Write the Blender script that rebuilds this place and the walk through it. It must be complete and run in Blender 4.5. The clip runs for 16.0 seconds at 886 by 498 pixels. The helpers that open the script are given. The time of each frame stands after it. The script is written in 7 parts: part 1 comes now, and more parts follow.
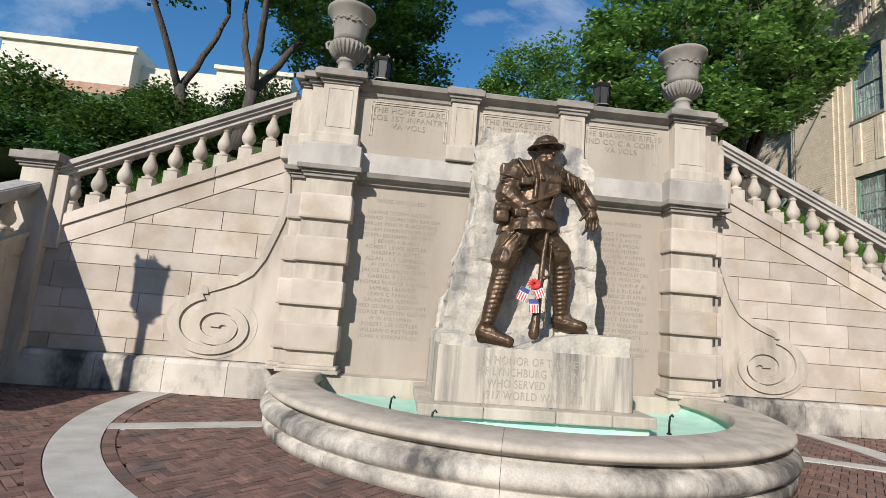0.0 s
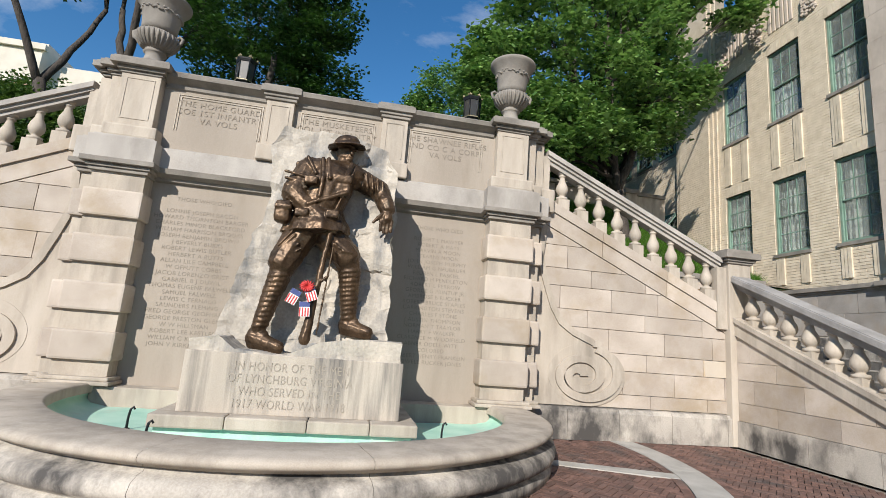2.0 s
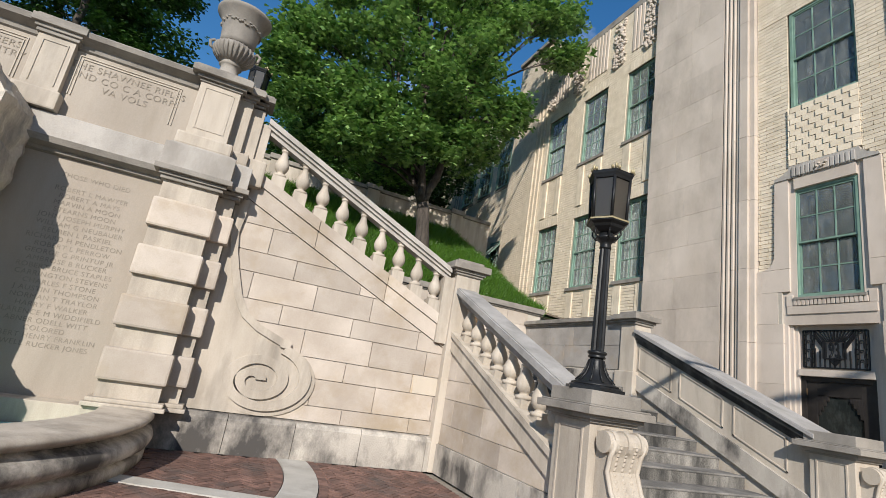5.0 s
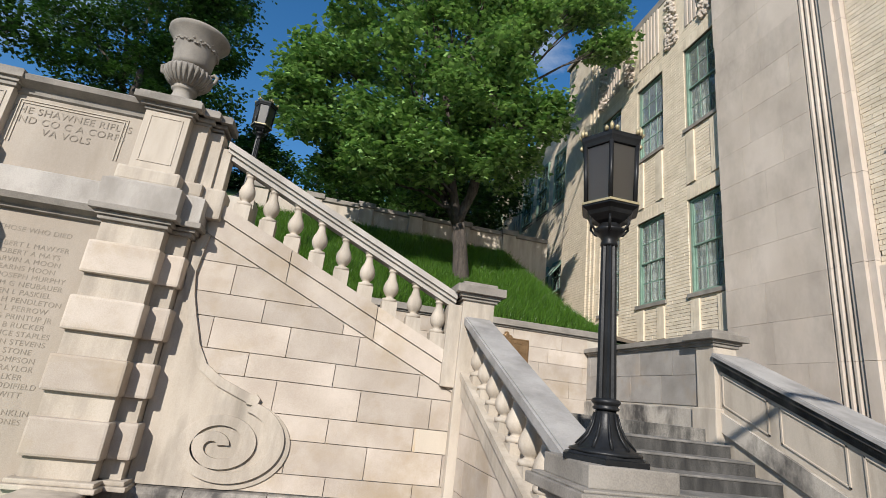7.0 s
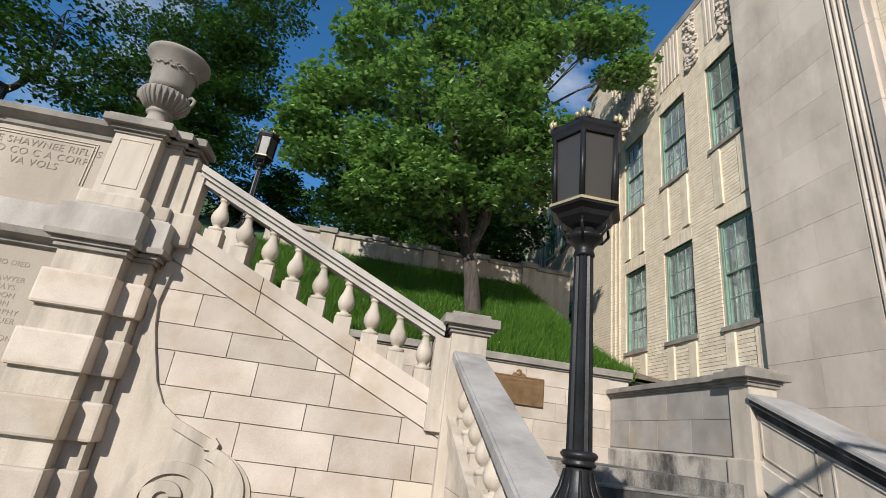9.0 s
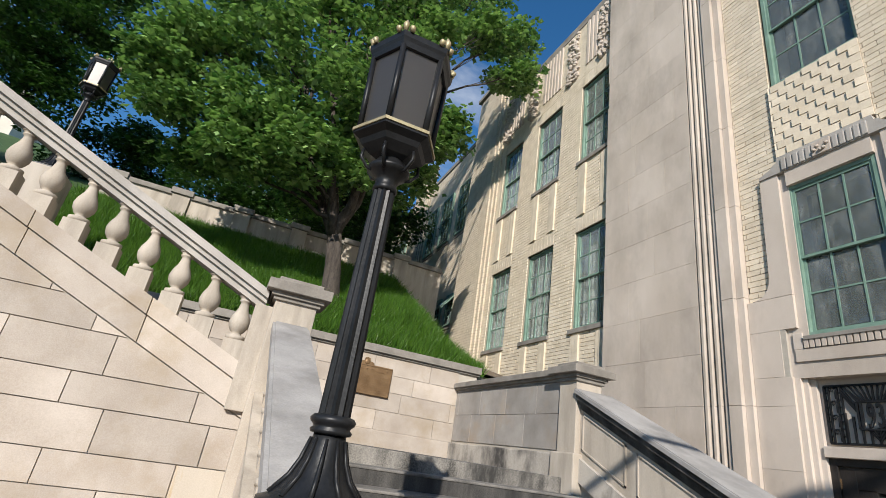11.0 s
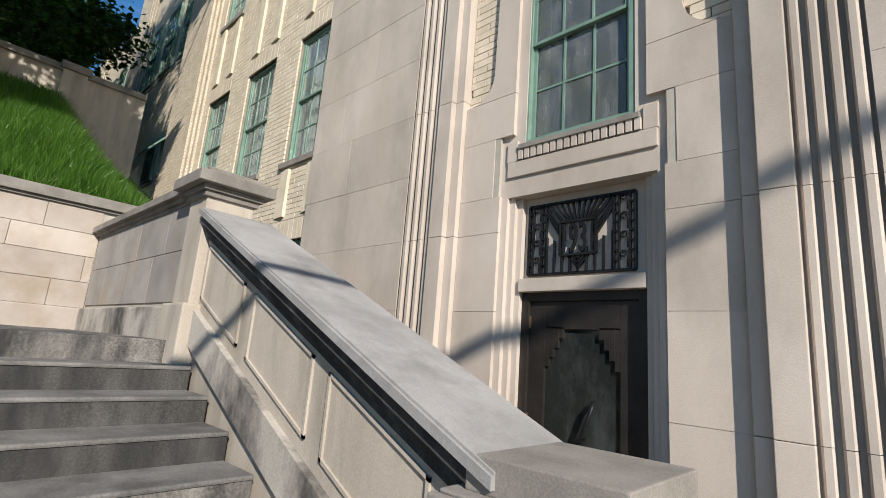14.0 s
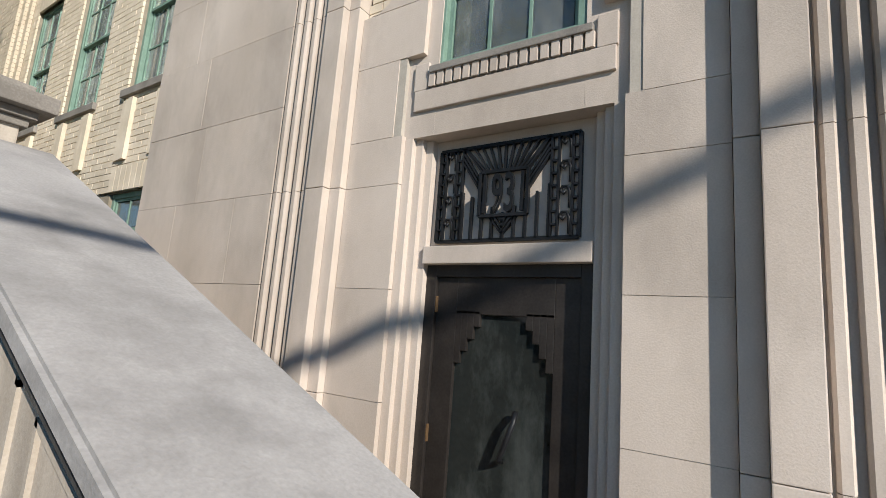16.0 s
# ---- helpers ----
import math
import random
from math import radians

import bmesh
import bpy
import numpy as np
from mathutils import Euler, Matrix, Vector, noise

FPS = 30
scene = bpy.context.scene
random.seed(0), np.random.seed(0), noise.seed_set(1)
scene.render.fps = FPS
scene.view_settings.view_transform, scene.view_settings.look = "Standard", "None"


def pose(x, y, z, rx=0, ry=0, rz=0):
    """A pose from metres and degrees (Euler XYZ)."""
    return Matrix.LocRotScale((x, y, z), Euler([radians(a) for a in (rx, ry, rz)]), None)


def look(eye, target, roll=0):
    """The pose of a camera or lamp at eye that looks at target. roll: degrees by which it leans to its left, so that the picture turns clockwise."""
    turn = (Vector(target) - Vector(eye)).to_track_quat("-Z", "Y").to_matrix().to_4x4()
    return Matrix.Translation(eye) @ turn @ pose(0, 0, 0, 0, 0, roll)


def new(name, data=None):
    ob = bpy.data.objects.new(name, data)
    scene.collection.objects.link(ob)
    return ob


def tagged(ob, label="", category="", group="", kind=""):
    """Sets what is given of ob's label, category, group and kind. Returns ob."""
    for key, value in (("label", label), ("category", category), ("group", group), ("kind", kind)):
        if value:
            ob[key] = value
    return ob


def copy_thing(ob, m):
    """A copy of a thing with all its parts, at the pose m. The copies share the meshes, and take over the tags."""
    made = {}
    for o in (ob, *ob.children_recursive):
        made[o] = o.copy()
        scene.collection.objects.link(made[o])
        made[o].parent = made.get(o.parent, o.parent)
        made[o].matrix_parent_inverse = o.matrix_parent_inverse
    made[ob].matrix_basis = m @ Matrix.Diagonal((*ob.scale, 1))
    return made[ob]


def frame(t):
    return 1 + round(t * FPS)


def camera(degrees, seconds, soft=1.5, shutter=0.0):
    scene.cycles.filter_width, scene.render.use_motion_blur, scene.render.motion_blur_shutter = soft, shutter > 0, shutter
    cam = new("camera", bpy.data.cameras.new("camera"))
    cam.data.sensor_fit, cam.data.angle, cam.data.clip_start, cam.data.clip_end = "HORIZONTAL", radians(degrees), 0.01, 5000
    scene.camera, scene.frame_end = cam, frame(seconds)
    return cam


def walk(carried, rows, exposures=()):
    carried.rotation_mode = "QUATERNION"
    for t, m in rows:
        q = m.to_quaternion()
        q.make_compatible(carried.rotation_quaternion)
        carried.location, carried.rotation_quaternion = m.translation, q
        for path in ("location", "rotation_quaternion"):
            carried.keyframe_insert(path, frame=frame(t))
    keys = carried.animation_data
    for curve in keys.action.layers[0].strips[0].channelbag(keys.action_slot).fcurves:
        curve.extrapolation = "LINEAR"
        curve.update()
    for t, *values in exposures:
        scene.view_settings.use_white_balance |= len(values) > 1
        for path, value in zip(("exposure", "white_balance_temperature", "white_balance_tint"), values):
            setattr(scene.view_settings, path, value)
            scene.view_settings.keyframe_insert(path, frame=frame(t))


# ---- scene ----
cam = camera(83.9, 16.0, soft=0.8)
PATH = [
    (0, (-0.292, -0.037, 1.332), (-0.135, 1.937, 1.612), 4.5),
    (0.5, (0.191, -0.008, 1.352), (0.292, 1.966, 1.661), 3.9),
    (1, (0.738, -0.095, 1.347), (0.81, 1.875, 1.683), 4.0),
    (1.5, (1.237, -0.072, 1.292), (1.327, 1.896, 1.634), 4.5),
    (2, (1.808, -0.044, 1.336), (2.154, 1.892, 1.702), 4.5),
    (2.5, (2.351, -0.046, 1.365), (2.938, 1.822, 1.772), 5.5),
    (3, (2.948, -0.007, 1.371), (3.719, 1.782, 1.824), 6.0),
    (3.5, (3.46, 0.009, 1.357), (4.364, 1.723, 1.853), 5.8),
    (4, (3.959, -0.04, 1.365), (4.839, 1.681, 1.88), 6.9),
    (4.2, (4.134, -0.001, 1.356), (4.99, 1.733, 1.867), 7.5),
    (6.3, (6.12, 0.641, 1.528), (6.631, 2.504, 2.046), 8.9),
    (6.5, (6.26, 0.777, 1.605), (6.737, 2.644, 2.141), 8.2),
    (7, (6.515, 1.05, 1.763), (6.905, 2.925, 2.337), 6.9),
    (7.5, (6.698, 1.371, 1.798), (6.993, 3.258, 2.391), 6.7),
    (8, (6.904, 1.49, 1.864), (7.161, 3.377, 2.475), 7.3),
    (8.2, (6.985, 1.508, 1.871), (7.217, 3.394, 2.495), 7.7),
    (10.3, (7.563, 1.799, 1.822), (7.864, 3.605, 2.629), 8.1),
    (10.5, (7.632, 1.874, 1.812), (8.031, 3.664, 2.612), 8.6),
    (11, (7.944, 1.986, 1.797), (8.595, 3.714, 2.563), 9.2),
    (11.5, (8.432, 2.099, 1.845), (9.31, 3.747, 2.561), 8.7),
    (12, (8.863, 2.34, 1.818), (9.902, 3.917, 2.478), 8.2),
    (12.5, (9.359, 2.527, 1.809), (10.511, 4.042, 2.423), 7.7),
    (13, (9.872, 2.76, 1.815), (11.058, 4.269, 2.376), 7.7),
    (13.5, (10.324, 3.068, 1.814), (11.608, 4.523, 2.296), 6.2),
    (14, (10.757, 3.252, 1.834), (12.165, 4.61, 2.249), 4.5),
    (14.5, (11.138, 3.406, 1.884), (12.59, 4.73, 2.256), 4.3),
    (15, (11.409, 3.637, 1.935), (12.955, 4.858, 2.274), 3.6),
    (15.5, (11.62, 3.817, 1.968), (13.253, 4.925, 2.293), 3.5),
    (16, (11.748, 3.901, 2.008), (13.401, 4.982, 2.329), 4.3),
]
walk(cam, [(t, look(eye, target, roll)) for t, eye, target, roll in PATH])

# ---- light ----
SUN_DIR = Vector((1.84, 3.33, -2.08)).normalized()      # the way the sunlight travels
world = bpy.data.worlds.new("sky")
world.use_nodes = True
scene.world = world
wn = world.node_tree.nodes
sky = wn.new("ShaderNodeTexSky")
sky.sky_type = "NISHITA"
sky.sun_disc = False
sky.sun_elevation = math.asin(-SUN_DIR.z)
sky.sun_rotation = math.atan2(-SUN_DIR.x, -SUN_DIR.y)
sky.air_density, sky.dust_density, sky.ozone_density = 1.0, 0.0, 2.2
wn["Background"].inputs["Strength"].default_value = 0.106
sky_tone = wn.new("ShaderNodeHueSaturation")
sky_tone.inputs["Saturation"].default_value, sky_tone.inputs["Value"].default_value = 1.30, 1.12
world.node_tree.links.new(sky.outputs[0], sky_tone.inputs["Color"])
where = wn.new("ShaderNodeTexCoord")
drift = wn.new("ShaderNodeMapping")
drift.inputs["Scale"].default_value, drift.inputs["Rotation"].default_value = (1.6, 4.2, 3.4), (0.3, 0.2, 0.9)
wisps = wn.new("ShaderNodeTexNoise")
wisps.inputs["Scale"].default_value, wisps.inputs["Detail"].default_value, wisps.inputs["Roughness"].default_value = 1.3, 9, 0.6
veil = wn.new("ShaderNodeMapRange")
veil.inputs["From Min"].default_value, veil.inputs["From Max"].default_value = 0.56, 0.84
veil.inputs["To Min"].default_value, veil.inputs["To Max"].default_value = 0.0, 0.75
clouds = wn.new("ShaderNodeMix")
clouds.data_type = "RGBA"
clouds.inputs["B"].default_value = (6.6, 6.9, 7.4, 1)
world.node_tree.links.new(where.outputs["Generated"], drift.inputs["Vector"])
world.node_tree.links.new(drift.outputs[0], wisps.inputs["Vector"])
world.node_tree.links.new(wisps.outputs["Fac"], veil.inputs["Value"])
world.node_tree.links.new(veil.outputs[0], clouds.inputs["Factor"])
world.node_tree.links.new(sky_tone.outputs[0], clouds.inputs["A"])
world.node_tree.links.new(clouds.outputs["Result"], wn["Background"].inputs["Color"])
sun = new("sun", bpy.data.lights.new("sun", "SUN"))
sun.data.energy, sun.data.angle, sun.data.color = 5.0, radians(0.53), (1.0, 0.935, 0.855)
sun.matrix_world = look((0, -20, 20), Vector((0, -20, 20)) + SUN_DIR)
scene.view_settings.exposure = 0.32


# ---- materials ----
def material(name, low, high, scale=3.0, rough=0.8, bump=0.3, fine=60.0, metal=0.0, stain=None, stain_at=(0.55, 0.7),
             stain_scale=1.1, stretch=(1, 1, 1), per_object=0.0, bump_dist=0.01):
    """Two-scale mottled surface; stain is a third colour laid on in blotches."""
    m = bpy.data.materials.new(name)
    m.use_nodes = True
    nt = m.node_tree
    n, l = nt.nodes, nt.links
    bsdf = n["Principled BSDF"]
    bsdf.inputs["Roughness"].default_value = rough
    bsdf.inputs["Metallic"].default_value = metal
    geo = n.new("ShaderNodeNewGeometry")
    mp = n.new("ShaderNodeMapping")
    mp.inputs["Scale"].default_value = stretch
    l.new(geo.outputs["Position"], mp.inputs["Vector"])
    a = n.new("ShaderNodeTexNoise")
    a.inputs["Scale"].default_value, a.inputs["Detail"].default_value = scale, 6
    b = n.new("ShaderNodeTexNoise")
    b.inputs["Scale"].default_value, b.inputs["Detail"].default_value = fine, 4
    l.new(mp.outputs[0], a.inputs["Vector"])
    l.new(geo.outputs["Position"], b.inputs["Vector"])
    mix = n.new("ShaderNodeMath")
    mix.operation = "MULTIPLY_ADD"
    mix.inputs[1].default_value = 0.35
    l.new(b.outputs["Fac"], mix.inputs[0])
    half = n.new("ShaderNodeMath")
    half.operation = "MULTIPLY"
    half.inputs[1].default_value = 0.65
    l.new(a.outputs["Fac"], half.inputs[0])
    l.new(half.outputs[0], mix.inputs[2])
    ramp = n.new("ShaderNodeValToRGB")
    ramp.color_ramp.elements[0].position, ramp.color_ramp.elements[1].position = 0.36, 0.64
    ramp.color_ramp.elements[0].color, ramp.color_ramp.elements[1].color = (*low, 1), (*high, 1)
    l.new(mix.outputs[0], ramp.inputs["Fac"])
    out = ramp.outputs["Color"]
    if stain:
        c = n.new("ShaderNodeTexNoise")
        c.inputs["Scale"].default_value, c.inputs["Detail"].default_value = stain_scale, 8
        c.inputs["Roughness"].default_value = 0.65
        l.new(mp.outputs[0], c.inputs["Vector"])
        r2 = n.new("ShaderNodeValToRGB")
        r2.color_ramp.elements[0].position, r2.color_ramp.elements[1].position = stain_at
        l.new(c.outputs["Fac"], r2.inputs["Fac"])
        mx = n.new("ShaderNodeMix")
        mx.data_type = "RGBA"
        l.new(r2.outputs["Color"], mx.inputs["Factor"])
        l.new(out, mx.inputs["A"])
        mx.inputs["B"].default_value = (*stain, 1)
        out = mx.outputs["Result"]
    if per_object:
        info = n.new("ShaderNodeObjectInfo")
        hsv = n.new("ShaderNodeHueSaturation")
        rng = n.new("ShaderNodeMapRange")
        rng.inputs["To Min"].default_value, rng.inputs["To Max"].default_value = 1 - per_object, 1 + per_object
        l.new(info.outputs["Random"], rng.inputs["Value"])
        l.new(rng.outputs[0], hsv.inputs["Value"])
        l.new(out, hsv.inputs["Color"])
        out = hsv.outputs["Color"]
    l.new(out, bsdf.inputs["Base Color"])
    bp = n.new("ShaderNodeBump")
    bp.inputs["Strength"].default_value, bp.inputs["Distance"].default_value = bump, bump_dist
    l.new(mix.outputs[0], bp.inputs["Height"])
    l.new(bp.outputs[0], bsdf.inputs["Normal"])
    return m


LIME = material("limestone", (0.365, 0.315, 0.255), (0.485, 0.43, 0.36), 2.6, 0.85, 0.35, 90, stain=(0.19, 0.168, 0.138), stain_at=(0.46, 0.80), stain_scale=1.5, stretch=(1.6, 1.6, 0.35))
ASHLAR = material("ashlar_limestone", (0.35, 0.297, 0.245), (0.475, 0.418, 0.358), 2.2, 0.85, 0.3, 90, stain=(0.31, 0.24, 0.155), stain_at=(0.48, 0.78), stain_scale=1.4, per_object=0.17)
RUSTY = material("rust_stained_limestone", (0.42, 0.36, 0.28), (0.54, 0.48, 0.40), 2.0, 0.85, 0.3, 90, stain=(0.46, 0.27, 0.07), stain_at=(0.56, 0.68), stain_scale=2.6, stretch=(1.2, 1, 0.25))
GREY = material("weathered_grey_stone", (0.165, 0.15, 0.13), (0.29, 0.265, 0.232), 3.0, 0.9, 0.4, 90, stain=(0.11, 0.10, 0.088), stain_at=(0.55, 0.8), stain_scale=1.6)
# black grime of the risers; under the coping it also paints the overhang's shade
GRIME_SHADE = material("grimy_shaded_stone", (0.024, 0.0235, 0.022), (0.105, 0.10, 0.092), 4.0, 0.9, 0.5, 80, stain=(0.02, 0.0195, 0.019), stain_at=(0.42, 0.66), stain_scale=2.2, stretch=(1.4, 1.4, 0.35))
PALE = material("pale_grey_stone", (0.30, 0.278, 0.25), (0.44, 0.41, 0.372), 2.4, 0.9, 0.35, 90, stain=(0.21, 0.19, 0.165), stain_at=(0.48, 0.75), stain_scale=1.4, stretch=(1, 1, 0.5))
RAILSTONE = material("grey_rail_stone", (0.255, 0.246, 0.235), (0.355, 0.343, 0.33), 2.4, 0.9, 0.45, 80, stain=(0.17, 0.163, 0.155), stain_at=(0.45, 0.72), stain_scale=1.8)
LANDING = material("grey_ashlar", (0.235, 0.215, 0.192), (0.35, 0.325, 0.295), 2.6, 0.9, 0.35, 90, stain=(0.31, 0.25, 0.19), stain_at=(0.5, 0.72), stain_scale=1.5, per_object=0.10)
PLINTH = material("weathered_plinth_stone", (0.33, 0.30, 0.26), (0.53, 0.485, 0.42), 2.0, 0.9, 0.35, 60, stain=(0.065, 0.06, 0.055), stain_at=(0.45, 0.62), stain_scale=1.3, stretch=(1, 1, 0.6), per_object=0.08)
PANEL = material("smoke_darkened_limestone", (0.285, 0.245, 0.20), (0.385, 0.338, 0.282), 2.2, 0.85, 0.3, 90, stain=(0.20, 0.165, 0.125), stain_at=(0.48, 0.80), stain_scale=1.1, stretch=(1.4, 1.4, 0.3))
STREAKED = material("streaked_pedestal_stone", (0.37, 0.325, 0.27), (0.50, 0.445, 0.375), 2.4, 0.85, 0.35, 90, stain=(0.14, 0.13, 0.118), stain_at=(0.50, 0.64), stain_scale=1.9, stretch=(1.5, 1.5, 0.10))
JOINT = material("lime_mortar", (0.34, 0.31, 0.26), (0.45, 0.41, 0.35), 5, 0.95, 0.3, 90)
STEP = material("step_stone", (0.052, 0.049, 0.044), (0.29, 0.272, 0.243), 3.0, 0.9, 0.6, 60, stain=(0.032, 0.031, 0.029), stain_at=(0.44, 0.62), stain_scale=1.9, stretch=(1.3, 1.3, 0.4), per_object=0.06)
TREADS = material("worn_tread_stone", (0.105, 0.10, 0.092), (0.225, 0.212, 0.195), 3.4, 0.9, 0.5, 70, stain=(0.06, 0.058, 0.054), stain_at=(0.5, 0.72), stain_scale=2.0, per_object=0.06)
TOWER = material("smooth_ashlar", (0.45, 0.383, 0.318), (0.56, 0.487, 0.418), 1.6, 0.8, 0.35, 110, stain=(0.31, 0.265, 0.22), stain_at=(0.46, 0.78), stain_scale=0.9, stretch=(1, 1, 0.5), per_object=0.05)
CREAM = material("cream_brick", (0.53, 0.45, 0.335), (0.66, 0.575, 0.45), 4, 0.8, 0.3, 60, per_object=0.08)
BRICKJ = material("brick_joint", (0.20, 0.17, 0.125), (0.30, 0.26, 0.2), 6, 0.95, 0.2, 80)
BRONZE = material("brown_bronze", (0.042, 0.027, 0.016), (0.13, 0.082, 0.047), 6, 0.44, 0.35, 45, metal=0.6, stain=(0.12, 0.11, 0.08), stain_at=(0.58, 0.8), stain_scale=4)
PLAQUE = material("bronze_plaque", (0.16, 0.095, 0.045), (0.26, 0.165, 0.085), 6, 0.45, 0.3, 70, metal=0.6)
IRON = material("black_iron", (0.006, 0.0065, 0.007), (0.015, 0.016, 0.018), 5, 0.42, 0.3, 60)
IRON.node_tree.nodes["Principled BSDF"].inputs["Specular IOR Level"].default_value = 0.28
GREEN = material("green_window_paint", (0.12, 0.20, 0.155), (0.19, 0.29, 0.23), 5, 0.55, 0.2, 70)
POOL = material("turquoise_pool_paint", (0.30, 0.55, 0.45), (0.45, 0.66, 0.55), 3, 0.7, 0.2, 60, stain=(0.45, 0.5, 0.42), stain_at=(0.55, 0.75), stain_scale=2.5)
CONCRETE = material("pale_concrete", (0.33, 0.315, 0.28), (0.46, 0.44, 0.40), 3, 0.9, 0.3, 80, stain=(0.25, 0.235, 0.21), stain_at=(0.5, 0.75))
PAVER = material("red_paver", (0.10, 0.055, 0.043), (0.20, 0.112, 0.087), 8, 0.85, 0.4, 70, stain=(0.07, 0.06, 0.055), stain_at=(0.5, 0.7), stain_scale=2, per_object=0.28)
PAVEBED = material("paver_joint", (0.17, 0.15, 0.12), (0.27, 0.24, 0.20), 10, 0.95, 0.4, 90)
GRASS = material("lawn_grass", (0.03, 0.085, 0.008), (0.085, 0.19, 0.02), 3, 0.8, 0.5, 40)
SOIL = material("lawn_soil", (0.025, 0.05, 0.01), (0.05, 0.10, 0.018), 3, 0.95, 0.6, 30)
BARK = material("bark", (0.026, 0.021, 0.018), (0.085, 0.07, 0.057), 6, 0.95, 1.0, 40, stretch=(3, 3, 0.5), bump_dist=0.03)
DOOR = material("dark_bronze_door", (0.02, 0.017, 0.015), (0.04, 0.034, 0.03), 5, 0.45, 0.2, 60, metal=0.3)
WHITEB = material("white_stucco", (0.52, 0.475, 0.40), (0.62, 0.575, 0.495), 1, 0.9, 0.2, 30)
BRICKRED = material("pink_brick", (0.30, 0.17, 0.12), (0.40, 0.25, 0.18), 2, 0.9, 0.2, 40)
EARTH = material("bare_earth", (0.085, 0.062, 0.042), (0.19, 0.15, 0.105), 4, 0.95, 0.6, 40)
# near-black colour paints in the lack of light indoors
INSIDE = material("painted_dark_interior", (0.010, 0.011, 0.011), (0.03, 0.031, 0.029), 0.9, 0.9, 0.0, 2.5)
LETTER = material("incised_letter", (0.20, 0.172, 0.138), (0.27, 0.235, 0.19), 5, 0.95, 0.2, 70)
LETTER_PALE = material("worn_incised_letter", (0.28, 0.248, 0.205), (0.35, 0.31, 0.26), 5, 0.95, 0.2, 70)
ROCK = material("carved_rock", (0.34, 0.31, 0.265), (0.52, 0.47, 0.395), 2.6, 0.9, 0.8, 30, stain=(0.19, 0.19, 0.185), stain_at=(0.46, 0.66), stain_scale=2.4, stretch=(1.3, 1.3, 0.45), bump_dist=0.03)


def leaf_material(name, low, high):
    m = bpy.data.materials.new(name)
    m.use_nodes = True
    n, l = m.node_tree.nodes, m.node_tree.links
    bsdf = n["Principled BSDF"]
    geo = n.new("ShaderNodeNewGeometry")
    ramp = n.new("ShaderNodeValToRGB")
    ramp.color_ramp.elements[0].color, ramp.color_ramp.elements[1].color = (*low, 1), (*high, 1)
    l.new(geo.outputs["Random Per Island"], ramp.inputs["Fac"])
    l.new(ramp.outputs["Color"], bsdf.inputs["Base Color"])
    bsdf.inputs["Roughness"].default_value = 0.4
    tr = n.new("ShaderNodeBsdfTranslucent")
    hsv = n.new("ShaderNodeHueSaturation")
    hsv.inputs["Value"].default_value, hsv.inputs["Saturation"].default_value = 1.5, 1.15
    l.new(ramp.outputs["Color"], hsv.inputs["Color"])
    l.new(hsv.outputs["Color"], tr.inputs["Color"])
    mix = n.new("ShaderNodeMixShader")
    mix.inputs[0].default_value = 0.24
    l.new(bsdf.outputs[0], mix.inputs[1])
    l.new(tr.outputs[0], mix.inputs[2])
    l.new(mix.outputs[0], n["Material Output"].inputs["Surface"])
    return m


LEAF = leaf_material("maple_leaf", (0.042, 0.11, 0.03), (0.265, 0.41, 0.13))
LEAF_DARK = leaf_material("locust_leaf", (0.014, 0.042, 0.010), (0.07, 0.14, 0.034))
LEAF_SHRUB = leaf_material("shrub_leaf", (0.026, 0.066, 0.014), (0.125, 0.20, 0.052))
BLADE = leaf_material("grass_blade", (0.03, 0.085, 0.01), (0.115, 0.235, 0.03))


def glass_material(name, tint, rough=0.0):
    m = bpy.data.materials.new(name)
    m.use_nodes = True
    n, l = m.node_tree.nodes, m.node_tree.links
    bsdf = n["Principled BSDF"]
    bsdf.inputs["Base Color"].default_value = (*tint, 1)
    bsdf.inputs["Roughness"].default_value = rough
    bsdf.inputs["IOR"].default_value = 1.5
    bsdf.inputs["Transmission Weight"].default_value = 0.85
    return m




def dusty(m, dust, share, scale):
    """Streaked film on a pane, dust on windows and painted reflections on the door: dull patches that let less light
    through.
    """
    n, l = m.node_tree.nodes, m.node_tree.links
    bsdf = n["Principled BSDF"]
    geo = n.new("ShaderNodeNewGeometry")
    mp = n.new("ShaderNodeMapping")
    mp.inputs["Scale"].default_value = (1, 1, 0.45)
    tex = n.new("ShaderNodeTexNoise")
    tex.inputs["Scale"].default_value, tex.inputs["Detail"].default_value, tex.inputs["Roughness"].default_value = scale, 8, 0.7
    rng = n.new("ShaderNodeMapRange")
    rng.inputs["From Min"].default_value, rng.inputs["From Max"].default_value = 0.46, 0.74
    rng.inputs["To Min"].default_value, rng.inputs["To Max"].default_value = 0.0, share
    film = n.new("ShaderNodeBsdfDiffuse")
    film.inputs["Color"].default_value = (*dust, 1)
    mix = n.new("ShaderNodeMixShader")
    l.new(geo.outputs["Position"], mp.inputs["Vector"])
    l.new(mp.outputs[0], tex.inputs["Vector"])
    l.new(tex.outputs["Fac"], rng.inputs["Value"])
    l.new(rng.outputs[0], mix.inputs[0])
    l.new(bsdf.outputs[0], mix.inputs[1])
    l.new(film.outputs[0], mix.inputs[2])
    l.new(mix.outputs[0], n["Material Output"].inputs["Surface"])
    return m


